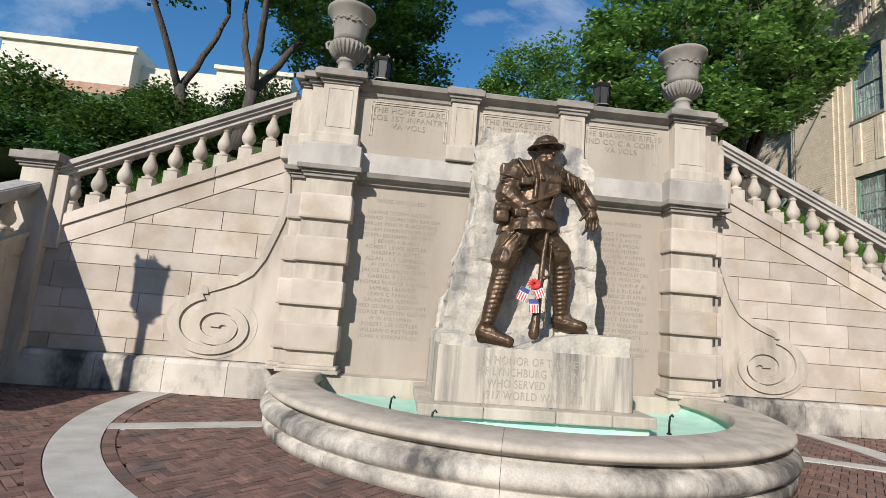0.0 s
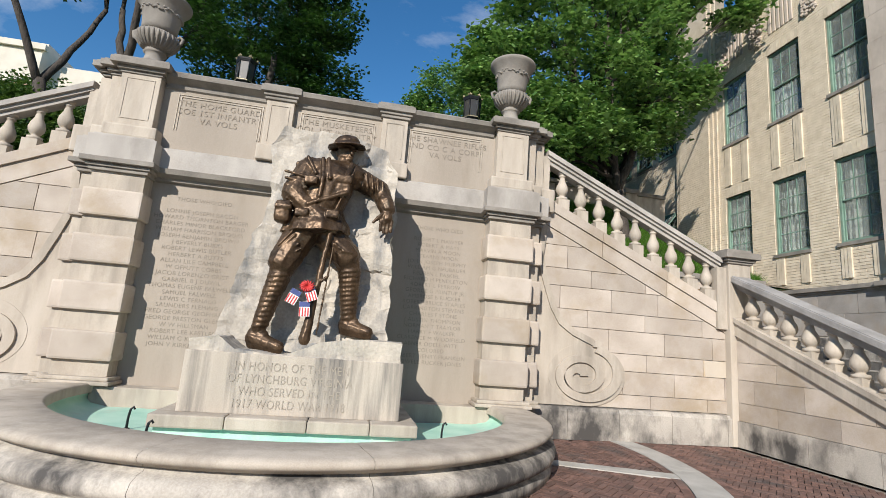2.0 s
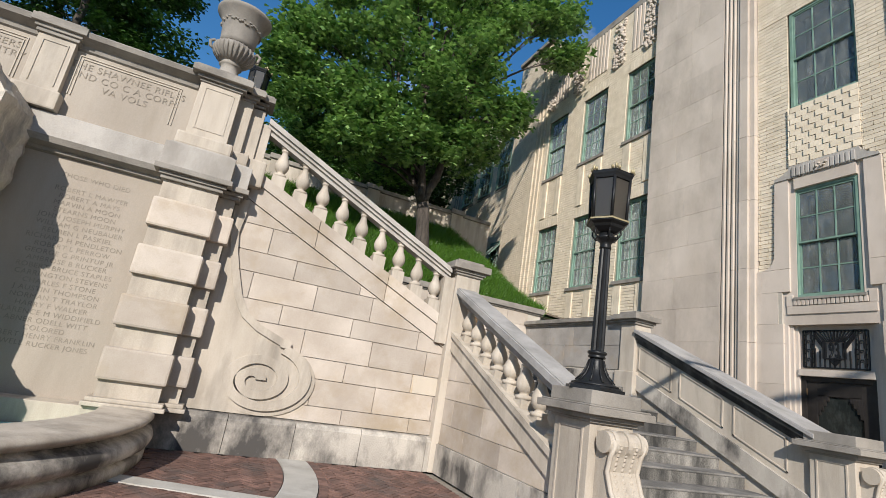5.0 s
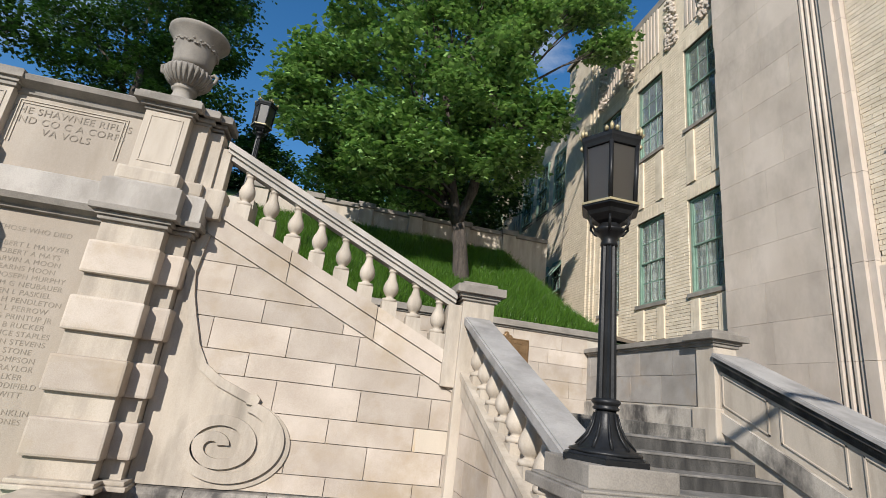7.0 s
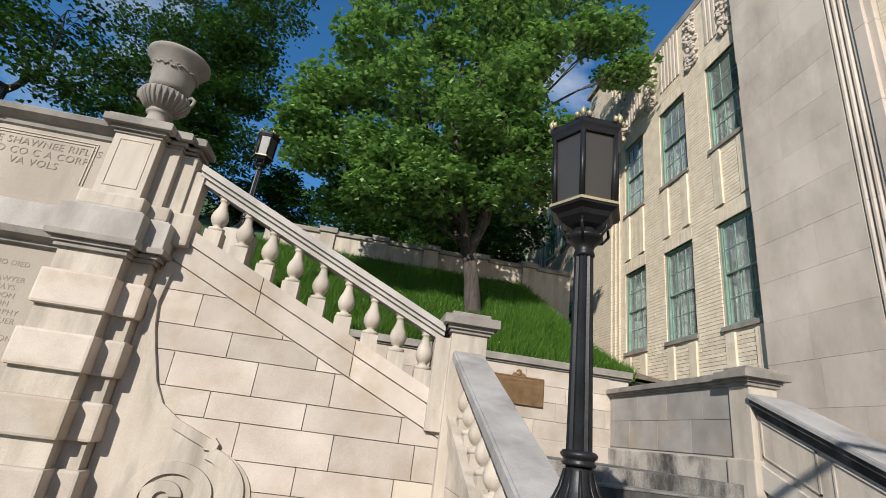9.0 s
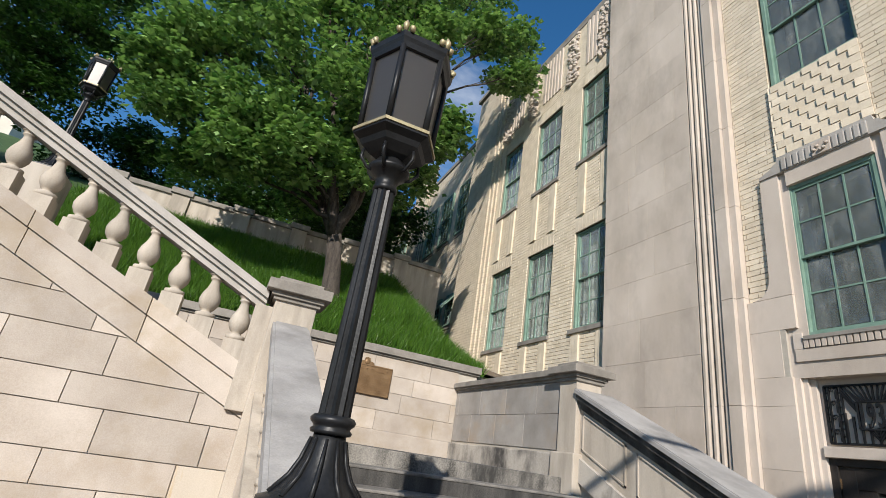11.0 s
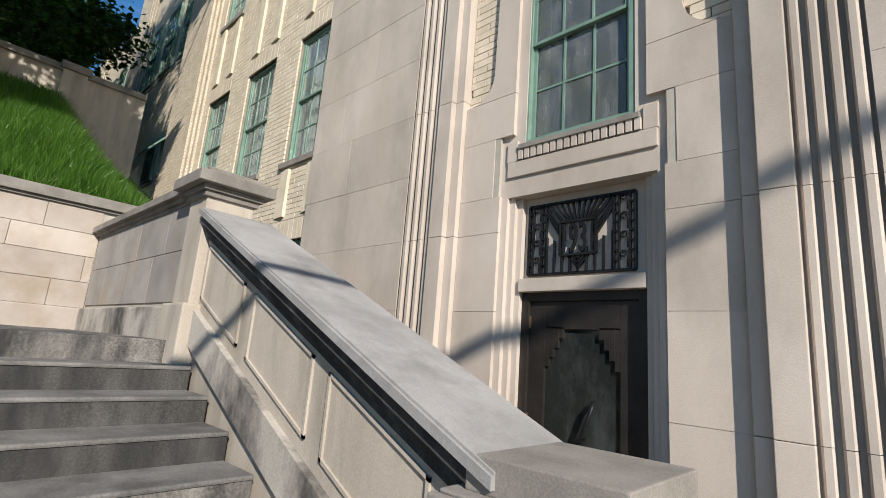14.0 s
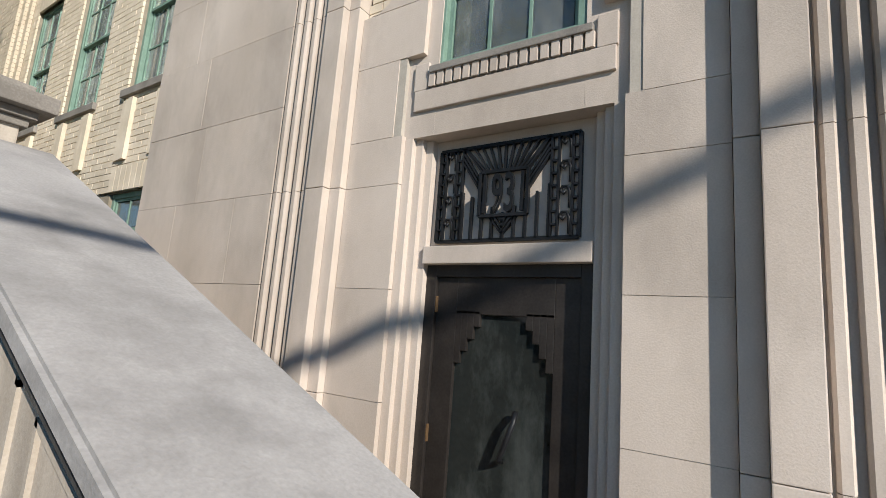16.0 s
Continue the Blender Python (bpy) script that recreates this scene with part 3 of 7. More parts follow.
for s in (-1, 1):
    wing = thing("wall_wing", "ashlar limestone wing wall with recessed joints and carved scroll", "wall", "wing walls", "structure")
    bm = bm_new()
    poly = [(3.2, 0.0), (POST_D + 0.3, 0.0), (POST_D + 0.3, stringer(POST_D + 0.3) - 0.2), (3.2, stringer(3.2) - 0.2)]
    prism(bm, [(mx(s, d), z) for d, z in poly], "y", WY + 0.02, WY + 0.35)
    part("wall_core", bm, JOINT, wing, "pale mortar joints")
    # sloping stringer and its upper moulding
    for d0, d1 in ((3.5, 4.55), (4.56, 5.75), (5.76, POST_D - 0.2)):
        bm = bm_new()
        prism(bm, [(mx(s, d), stringer(d) - o) for d, o in ((d0, 0.44), (d1, 0.44), (d1, 0.17), (d0, 0.17))], "y", WY - 0.012, WY + 0.3)
        prism(bm, [(mx(s, d), stringer(d) - o) for d, o in ((d0, 0.17), (d1, 0.17), (d1, 0.0), (d0, 0.0))], "y", WY - 0.045, WY + 0.3)
        part("stringer", bm, ASHLAR, wing, "sloping stringer course")
    # ashlar blocks
    rnd = random.Random(5)
    for c in range(len(COURSES) - 1):
        z0, z1 = COURSES[c] + 0.005, COURSES[c + 1] - 0.005
        d = 3.42 - (0.48 if c % 2 else 0.05)
        while d < POST_D + 0.1:
            w = rnd.uniform(0.86, 1.02) if c % 2 else rnd.uniform(0.9, 1.1)
            a, b = max(d + 0.005, 3.42), min(d + w - 0.005, POST_D + 0.12)
            d += w
            if b - a < 0.08:
                continue
            poly = [(a, z0), (b, z0), (b, z1), (a, z1)]
            poly = clip_poly(poly, SLOPE, 1.0, stringer(0) - 0.455)
            if len(poly) < 3:
                continue
            bm = bm_new()
            prism(bm, [(mx(s, p), z) for p, z in poly], "y", WY - rnd.uniform(0.0, 0.004), WY + 0.05)
            rusty = s > 0 and c in (2, 3) and a < 6.62 < b
            part("ashlar_block", bm, RUSTY if rusty else ASHLAR, wing, "rust-stained block" if rusty else "")
    # plinth stones
    d = 3.1
    while d < POST_D + 0.2:
        w = rnd.uniform(0.75, 1.1)
        bm = bm_new()
        b = min(d + w - 0.008, POST_D + 0.2)
        prism(bm, [(7.4, 0.0), (7.4, 0.42), (7.44, 0.48), (7.56, 0.495), (7.56, 0.0)], "x", *sorted((mx(s, d), mx(s, b))))
        part("plinth_stone", bm, PLINTH, wing)
        d += w
    # carved scroll: smooth field, then the raised spiral
    edge = [(3.50, 3.36), (3.45, 2.87), (3.50, 2.60), (3.58, 2.35), (3.70, 2.02), (3.84, 1.79), (4.06, 1.64), (4.28, 1.55), (4.46, 1.48)]
    bm = bm_new()
    prism(bm, [(mx(s, d), z) for d, z in [(3.36, 0.5), (3.36, 3.3)] + edge[0:] + [(4.45, 1.2), (4.3, 0.5)]], "y", WY - 0.018, WY + 0.05)
    part("scroll_field", bm, LIME, wing, "smooth carved limestone field")

    def band(pts, w, y0, name, flat=1.0, mid=0.0):
        bm = bm_new()
        k = len(pts)
        lo, hi = [], []
        for i, (d, z) in enumerate(pts):
            t = Vector((pts[min(i + 1, k - 1)][0] - pts[max(i - 1, 0)][0], pts[min(i + 1, k - 1)][1] - pts[max(i - 1, 0)][1])).normalized()
            ww = w[i] if isinstance(w, list) else w
            nx, nz = -t.y * ww / 2, t.x * ww / 2
            lo.append((d + nx, mid + (z + nz - mid) * flat)), hi.append((d - nx, mid + (z - nz - mid) * flat))
        rows = []
        for (a, b) in zip(lo, hi):
            rows.append([bm.verts.new((mx(s, a[0]), WY + 0.02, a[1])), bm.verts.new((mx(s, a[0]), y0, a[1])),
                         bm.verts.new((mx(s, b[0]), y0, b[1])), bm.verts.new((mx(s, b[0]), WY + 0.02, b[1]))])
        fs = []
        for p, q in zip(rows, rows[1:]):
            for j in range(3):
                fs.append(bm.faces.new((p[j], p[j + 1], q[j + 1], q[j])))
        fs += [bm.faces.new(rows[0]), bm.faces.new(rows[-1])]
        bmesh.ops.recalc_face_normals(bm, faces=fs)
        part(name, bm, LIME, wing)

    smooth_edge = []
    for i in range(len(edge) - 1):
        for k in range(4):
            f = k / 4
            smooth_edge.append((edge[i][0] * (1 - f) + edge[i + 1][0] * f, edge[i][1] * (1 - f) + edge[i + 1][1] * f))
    smooth_edge.append(edge[-1])
    band(smooth_edge, 0.10, WY - 0.05, "scroll_stem")
    spiral = []
    for k in range(121):
        f = k / 120
        a = math.pi * (0.42 - 4.3 * f)
        r = 0.585 - 0.475 * f ** 0.92
        spiral.append((4.32 - 0.17 * f + r * math.cos(a), 0.985 - 0.07 * f + r * math.sin(a)))
    band(spiral, [0.165 - 0.03 * k / 120 for k in range(121)], WY - 0.06, "scroll_spiral", 0.74, 0.985)
    bm = bm_new()
    prism(bm, [(mx(s, 4.32) + 0.665 * math.cos(a), 0.985 + 0.485 * math.sin(a)) for a in [2 * math.pi * k / 48 for k in range(48)]], "y", WY - 0.024, WY + 0.03)
    part("scroll_disc", bm, LIME, wing)
    bm = bm_new()
    prism(bm, [(mx(s, 4.40), 1.43), (mx(s, 4.42), 1.53), (mx(s, 4.50), 1.55), (mx(s, 4.55), 1.50), (mx(s, 4.53), 1.42)], "y", WY - 0.062, WY + 0.03)
    part("scroll_knob", bm, LIME, wing)

    # balustrade on the slope
    rail = thing("balustrade", "limestone balustrade with turned balusters and sloping handrail", "balustrade", "stone balustrades", "structure")
    for k in range(9):
        d = 3.83 + 0.345 * k
        zb = stringer(d)
        bm = bm_new()
        prism(bm, [(mx(s, d - 0.1), stringer(d - 0.1) - 0.02), (mx(s, d + 0.1), stringer(d + 0.1) - 0.02), (mx(s, d + 0.1), zb + 0.16), (mx(s, d - 0.1), zb + 0.16)], "y", 7.49, 7.69)
        part("baluster_block", bm, LIME, rail)
        shared("baluster", BAL, rail, (mx(s, d), 7.59, zb + 0.16), (1, 1, 1.0))
    bm = bm_new()
    d0, d1 = 3.5, POST_D - 0.3
    for o0, o1, y0, y1 in ((0.61, 0.68, 7.50, 7.68), (0.68, 0.73, 7.46, 7.72), (0.73, 0.81, 7.42, 7.76), (0.81, 0.825, 7.46, 7.72)):
        prism(bm, [(mx(s, d), stringer(d) + o) for d, o in ((d0, o0), (d1, o0), (d1, o1), (d0, o1))], "y", y0, y1)
    part("handrail", bm, PALE, rail, "grey weathered handrail")
    # post at the foot of the slope
    pd = POST_D if s > 0 else POST_D - 0.1
    post = thing("post", "square limestone post with moulded grey cap", "post", "stair posts", "structure")
    bm = bm_new()
    mbox(bm, s, pd - 0.22, pd + 0.22, 7.38, 7.82, 0.0, 3.06, 0.012)
    part("shaft", bm, LIME, post)
    bm = bm_new()
    mbox(bm, s, pd - 0.40, pd - 0.2, 7.44, 7.74, 1.9, 2.98, 0.01)
    part("side_block", bm, LIME, post)
    bm = bm_new()
    for e, z0, z1 in ((0.03, 3.05, 3.09), (0.06, 3.09, 3.14), (0.12, 3.14, 3.25), (0.02, 3.25, 3.31)):
        mbox(bm, s, pd - 0.22 - e, pd + 0.22 + e, 7.38 - e, 7.82 + e, z0, z1, 0.008)
    part("cap", bm, GREY, post, "grey moulded cap")

# flights and landings behind the wing walls
for s in (-1, 1):
    fl = thing("stairs", "upper flight of worn stone steps behind the wing wall", "stairs", kind="structure")
    for k in range(10):
        bm = bm_new()
        mbox(bm, s, 6.9 - 0.36 * (k + 1), 6.92 - 0.36 * k, 7.83, 11.44, 0.0, 1.77 + 0.172 * (k + 1), 0.012)
        part("step", bm, STEP, fl)
bm = bm_new()
box(bm, CX - 3.3, CX + 3.3, 7.9, 11.44, 0, 3.49)
solid("terrace", bm, CONCRETE, "plain paved terrace behind the memorial wall", "terrace")
for s in (-1, 1):
    bm = bm_new()
    mbox(bm, s, 6.93, 11.1, 7.72, 11.44, 0, 1.77, 0.012)
    solid("landing", bm, STEP, "worn stone landing between the flights", "landing")

# side flights
STAIRS_Y, TREAD, RISER = 4.12, 0.405, 0.1765
for s in (-1, 1):
    fl = thing("stairs", "broad flight of dark weathered stone steps", "stairs", kind="structure")
    for k in range(10):
        bm = bm_new()
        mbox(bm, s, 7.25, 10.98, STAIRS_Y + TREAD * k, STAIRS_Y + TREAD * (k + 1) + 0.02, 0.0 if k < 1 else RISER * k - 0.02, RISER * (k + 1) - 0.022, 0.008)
        part("step", bm, GRIME_SHADE if k > 5 else STEP, fl, "blackened riser" if k > 5 else "")
        bm = bm_new()
        mbox(bm, s, 7.25, 10.98, STAIRS_Y + TREAD * k - 0.012, STAIRS_Y + TREAD * (k + 1) + 0.01, RISER * (k + 1) - 0.03, RISER * (k + 1), 0.012)
        part("tread", bm, TREADS, fl, "worn grey tread")


def ramp_z(y):
    return 1.17 + 0.452 * (y - 4.5)     # top of the sloping curb beside the steps


# balustrade beside the steps
for s in (-1, 1):
    rail = thing("balustrade", "limestone balustrade with turned balusters beside the steps", "balustrade", "stone balustrades", "structure")
    bm = bm_new()
    prism(bm, [(4.3, 0.0), (7.4, 0.0), (7.4, ramp_z(7.4) - 0.42), (4.3, ramp_z(4.3) - 0.42)], "x", *sorted((mx(s, 7.0), mx(s, 7.2))))
    part("wall_core", bm, JOINT, rail)
    rnd = random.Random(14)
    for c, (z0, z1) in enumerate(((0.0, 0.42), (0.42, 0.71), (0.71, 1.08), (1.08, 1.36), (1.36, 1.73), (1.73, 2.1))):
        y = 4.3 - 0.4 * (c % 2)
        while y < 7.38:
            w = rnd.uniform(0.8, 1.05)
            poly = [(max(y, 4.3) + 0.004, z0 + 0.004), (min(y + w, 7.38) - 0.004, z0 + 0.004), (min(y + w, 7.38) - 0.004, z1 - 0.004), (max(y, 4.3) + 0.004, z1 - 0.004)]
            poly = clip_poly(poly, -0.452, 1.0, ramp_z(0) - 0.65)
            y += w
            if len(poly) >= 3:
                bm = bm_new()
                e = 0.03 if c == 0 else 0.0
                prism(bm, poly, "x", *sorted((mx(s, 6.985 - e), mx(s, 7.1))))
                part("ashlar_block", bm, PLINTH if c == 0 else ASHLAR, rail)
    bm = bm_new()
    for o0, o1, e in ((-0.66, -0.44, 0.02), (-0.44, -0.36, 0.05)):
        prism(bm, [(4.42, ramp_z(4.42) + o0), (7.38, ramp_z(7.38) + o0), (7.38, ramp_z(7.38) + o1), (4.42, ramp_z(4.42) + o1)], "x", *sorted((mx(s, 6.97 - e), mx(s, 7.22 + e))))
    part("stringer", bm, LIME, rail)
    for k in range(8):
        y = 4.72 + 0.345 * k
        bm = bm_new()
        prism(bm, [(y - 0.09, ramp_z(y - 0.09) - 0.38), (y + 0.09, ramp_z(y + 0.09) - 0.38), (y + 0.09, ramp_z(y) - 0.30), (y - 0.09, ramp_z(y) - 0.30)], "x", *sorted((mx(s, 7.0), mx(s, 7.19))))
        part("baluster_block", bm, LIME, rail)
        shared("baluster", BAL, rail, (mx(s, 7.095), y, ramp_z(y) - 0.30), (1.10, 1.10, 0.96))
    bm = bm_new()
    for o0, o1, e in ((0.14, 0.21, -0.02), (0.21, 0.26, 0.03), (0.26, 0.345, 0.075), (0.345, 0.36, 0.05)):
        prism(bm, [(4.35, ramp_z(4.35) + o0), (7.4, ramp_z(7.4) + o0), (7.4, ramp_z(7.4) + o1), (4.35, ramp_z(4.35) + o1)], "x", *sorted((mx(s, 6.98 - e), mx(s, 7.21 + e))))
    part("handrail", bm, RAILSTONE, rail, "broad grey stone handrail")

# solid parapets on the far side of the steps
for s in (-1, 1):
    par = thing("parapet", "solid limestone parapet with sunk panels and grey coping", "parapet", "stair parapets", "structure")
    bm = bm_new()
    prism(bm, [(4.3, 0.0), (7.7, 0.0), (7.7, ramp_z(7.7) + 0.2), (4.3, ramp_z(4.3) + 0.2)], "x", *sorted((mx(s, 11.02), mx(s, 11.4))))
    part("wall", bm, LIME, par)
    bm = bm_new()
    prism(bm, [(4.4, ramp_z(4.4) - 0.78), (7.7, ramp_z(7.7) - 0.78), (7.7, ramp_z(7.7) - 0.52), (7.7, ramp_z(7.7) - 0.50), (4.4, ramp_z(4.4) - 0.50)], "x", *sorted((mx(s, 10.97), mx(s, 11.3))))
    part("skirting", bm, PLINTH, par)
    for y0, y1 in ((4.75, 5.55), (5.72, 6.55), (6.72, 7.5)):
        bm = bm_new()
        for a, b, o0, o1 in ((y0, y1, 0.03, 0.05), (y0, y1, -0.40, -0.38), (y0, y0 + 0.02, -0.40, 0.05), (y1 - 0.02, y1, -0.40, 0.05)):
            prism(bm, [(a, ramp_z(a) + o0), (b, ramp_z(b) + o0), (b, ramp_z(b) + o1), (a, ramp_z(a) + o1)], "x", *sorted((mx(s, 11.005), mx(s, 11.1))))
        part("panel_moulding", bm, LIME, par)
    bm = bm_new()
    for o0, o1, e in ((0.285, 0.332, 0.13), (0.332, 0.345, 0.115)):
        prism(bm, [(4.35, ramp_z(4.35) + o0), (7.55, ramp_z(7.55) + o0), (7.55, ramp_z(7.55) + o1), (4.35, ramp_z(4.35) + o1)], "x", *sorted((mx(s, 11.02 - e), mx(s, 11.42 + e))))
    part("coping", bm, RAILSTONE, par, "broad grey stone coping")
    # the coping's deep shadow is put into this moulding's colour, along with dirt
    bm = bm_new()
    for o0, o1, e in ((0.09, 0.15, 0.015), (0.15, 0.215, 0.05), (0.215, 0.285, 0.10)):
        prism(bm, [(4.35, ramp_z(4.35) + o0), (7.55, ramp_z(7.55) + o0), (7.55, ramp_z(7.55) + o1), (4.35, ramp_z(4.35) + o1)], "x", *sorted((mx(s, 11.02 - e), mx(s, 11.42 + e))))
    part("bed_moulding", bm, GRIME_SHADE, par, "moulding under the coping, coloured dark for grime and overhang shade")


# newel pedestals with scrolled consoles
def newel(s, d):
    x, y = mx(s, d), 4.18
    nw = thing("newel_pedestal", "limestone newel pedestal with sunk panel and scrolled console", "pedestal", "newel pedestals", "structure", (x, y, 0))
    bm = bm_new()
    box(bm, -0.33, 0.33, -0.33, 0.33, 0, 0.16, 0.012)
    box(bm, -0.30, 0.30, -0.30, 0.30, 0.16, 0.22, 0.02)
    part("base", bm, PLINTH, nw)
    bm = bm_new()
    box(bm, -0.26, 0.26, -0.26, 0.26, 0.2, 1.22, 0.006)
    part("shaft", bm, LIME, nw)
    bm = bm_new()
    for sx in (-1, 1):
        for a, b, c, e in ((-0.18, 0.18, 1.13, 1.15), (-0.18, 0.18, 0.34, 0.36), (-0.18, -0.16, 0.36, 1.13), (0.16, 0.18, 0.36, 1.13)):
            x0, x1 = sorted((sx * 0.25, sx * 0.272))
            box(bm, x0, x1, a, b, c, e)
    part("panel_moulding", bm, LIME, nw)
    bm = bm_new()
    for e, z0, z1 in ((0.03, 1.20, 1.23), (0.07, 1.23, 1.275), (0.14, 1.275, 1.345), (0.11, 1.345, 1.362), (0.045, 1.362, 1.49)):
        box(bm, -0.26 - e, 0.26 + e, -0.26 - e, 0.26 + e, z0, z1, 0.008)
    part("cap", bm, GREY, nw, "grey moulded cap with square block")
    curve = [(-0.26, 1.14), (-0.44, 1.13), (-0.50, 1.05), (-0.45, 0.95), (-0.42, 0.82), (-0.48, 0.66), (-0.60, 0.50), (-0.76, 0.36), (-0.92, 0.28), (-1.02, 0.18), (-1.0, 0.0), (-0.26, 0.0)]
    bm = bm_new()
    prism(bm, curve, "x", -0.17, 0.17)
    part("console", bm, LIME, nw, "carved scroll console")
    for sx in (-1, 1):
        bm = bm_new()
        tube(bm, [(sx * 0.172, a, b) for a, b in curve[1:11]], [0.024] * 10, 6)
        part("console_rim", bm, LIME, nw)
    bm = bm_new()
    r = bmesh.ops.create_cone(bm, segments=20, radius1=0.095, radius2=0.095, depth=0.44, cap_ends=True, matrix=pose(0, -0.40, 1.06, 0, 90, 0))
    for q in (-0.15, 0.0, 0.15):
        bmesh.ops.create_cone(bm, segments=20, radius1=0.11, radius2=0.11, depth=0.045, cap_ends=True, matrix=pose(q, -0.40, 1.06, 0, 90, 0))
    part("upper_volute", bm, LIME, nw)
    for sx in (-1, 1):
        bm = bm_new()
        pts = []
        for k in range(50):
            a, rr = k * 0.36, 0.19 * (1 - k / 55)
            pts.append((sx * 0.178, -0.70 + rr * math.cos(a), 0.23 + rr * math.sin(a)))
        tube(bm, pts, [0.02] * 50, 6)
        part("side_volute", bm, LIME, nw)
    bm = bm_new()
    for i in range(2, 9):
        p, q = curve[i], curve[i + 1]
        for k in range(3):
            f = (k + 0.5) / 3
            for j in range(3):
                bmesh.ops.create_icosphere(bm, subdivisions=1, radius=0.03, matrix=pose((j - 1) * 0.09, 0.018 + p[0] * (1 - f) + q[0] * f, p[1] * (1 - f) + q[1] * f))
    part("carved_leaf", bm, LIME, nw, "carved overlapping leaves")
    return nw


for s in (-1, 1):
    newel(s, 7.10)
    newel(s, 11.22)

# upper posts, retaining walls round the landing
for s in (-1, 1):
    post = thing("post", "tall limestone pier with moulded grey cap", "post", "stair posts", "structure")
    bm = bm_new()
    mbox(bm, s, 10.94, 11.36, 7.56, 7.94, 1.5, 3.02, 0.012)
    mbox(bm, s, 10.88, 11.42, 7.50, 8.00, 1.5, 2.08, 0.02)
    part("shaft", bm, LIME, post)
    bm = bm_new()
    for e, z0, z1 in ((0.03, 3.0, 3.05), (0.06, 3.05, 3.1), (0.13, 3.1, 3.2), (0.03, 3.2, 3.26)):
        mbox(bm, s, 10.94 - e, 11.36 + e, 7.56 - e, 7.94 + e, z0, z1, 0.008)
    part("cap", bm, GREY, post, "grey moulded cap")
    rw = thing("wall_landing", "grey ashlar wall beside the landing with moulded coping", "wall", kind="structure")
    bm = bm_new()
    mbox(bm, s, 11.0, 11.3, 7.94, 11.5, 0.0, 3.06)
    part("wall_core", bm, JOINT, rw)
    for r_, (z0, z1) in enumerate(((2.1, 2.58), (2.58, 3.02))):
        y = 7.96 - 0.3 * r_
        while y < 11.4:
            a, b = max(y + 0.004, 7.95), min(y + 0.9, 11.43)
            bm = bm_new()
            mbox(bm, s, 10.985, 11.1, a, b, z0 + 0.004, z1 - 0.004)
            part("ashlar_block", bm, LANDING, rw)
            y += 0.908
    bm = bm_new()
    mbox(bm, s, 10.93, 11.3, 7.94, 11.44, 1.7, 2.06, 0.02)
    part("skirting", bm, PLINTH, rw)
    bm = bm_new()
    for e, z0, z1 in ((0.0, 3.02, 3.06), (0.04, 3.06, 3.1), (0.09, 3.1, 3.18), (0.06, 3.18, 3.2)):
        mbox(bm, s, 10.98 - e, 11.3 + e, 7.9, 11.5, z0, z1, 0.006)
    part("coping", bm, GREY, rw, "dark moulded coping")

back = thing("wall_retaining", "warm limestone retaining wall with grey coping", "wall", kind="structure")
bm = bm_new()
box(bm, CX - 11.4, CX + 11.4, 11.46, 11.8, 0.0, 3.42)
part("wall_core", bm, JOINT, back)
rnd = random.Random(8)
for r_, (z0, z1) in enumerate(((2.06, 2.41), (2.41, 2.76), (2.76, 3.08), (3.08, 3.42))):
    x = CX - 11.0 + 0.4 * (r_ % 2)
    while x < CX + 10.98:
        w = rnd.uniform(0.8, 1.25)
        bm = bm_new()
        box(bm, x + 0.004, min(x + w - 0.004, CX + 10.98), 11.448 - rnd.uniform(0, 0.004), 11.55, z0 + 0.004, z1 - 0.004)
        part("ashlar_block", bm, ASHLAR, back)
        x += w
bm = bm_new()
box(bm, CX - 11.0, CX + 10.98, 11.42, 11.55, 1.7, 2.06, 0.02)
part("skirting", bm, ASHLAR, back)
bm = bm_new()
for y0, z0, z1 in ((11.41, 3.42, 3.46), (11.36, 3.46, 3.6)):
    box(bm, CX - 11.4, CX + 11.45, y0, 11.85, z0, z1, 0.008)
part("coping", bm, GREY, back, "grey stone coping")

# plaque
pl = thing("plaque", "brown bronze tablet with raised lettering and crested top", "plaque")
bm = bm_new()
box(bm, 9.80, 10.87, 11.405, 11.44, 2.64, 3.2, 0.012)
prism(bm, [(10.18, 3.19), (10.22, 3.25), (10.28, 3.26), (10.335 - 0.05, 3.31), (10.335, 3.33), (10.385, 3.31), (10.39, 3.26), (10.45, 3.25), (10.49, 3.19)], "y", 11.407, 11.438)
part("tablet", bm, PLAQUE, pl)
bm = bm_new()
for a, b, c, e in ((9.81, 10.86, 2.65, 2.668), (9.81, 10.86, 3.172, 3.19), (9.81, 9.828, 2.66, 3.18), (10.842, 10.86, 2.66, 3.18)):
    box(bm, a, b, 11.395, 11.41, c, e)
part("rim", bm, PLAQUE, pl)
lettering("MONUMENT TERRACE", 0.082, (10.335, 11.402, 3.07), (90, 0, 0), PLAQUE, pl, extrude=0.004)
bm = bm_new()
rnd = random.Random(2)
for k in range(8):
    w = rnd.uniform(0.3, 0.46)
    x = 10.335 - w
    while x < 10.335 + w:
        q = rnd.uniform(0.04, 0.12)
        box(bm, x, x + q, 11.4, 11.408, 2.985 - 0.04 * k, 3.003 - 0.04 * k)
        x += q + 0.02
part("small_lettering", bm, PLAQUE, pl)
bm = bm_new()
bmesh.ops.create_uvsphere(bm, u_segments=16, v_segments=8, radius=0.05, matrix=pose(10.335, 11.405, 3.24) @ Matrix.Diagonal((1, 0.3, 1, 1)))
part("seal", bm, PLAQUE, pl)

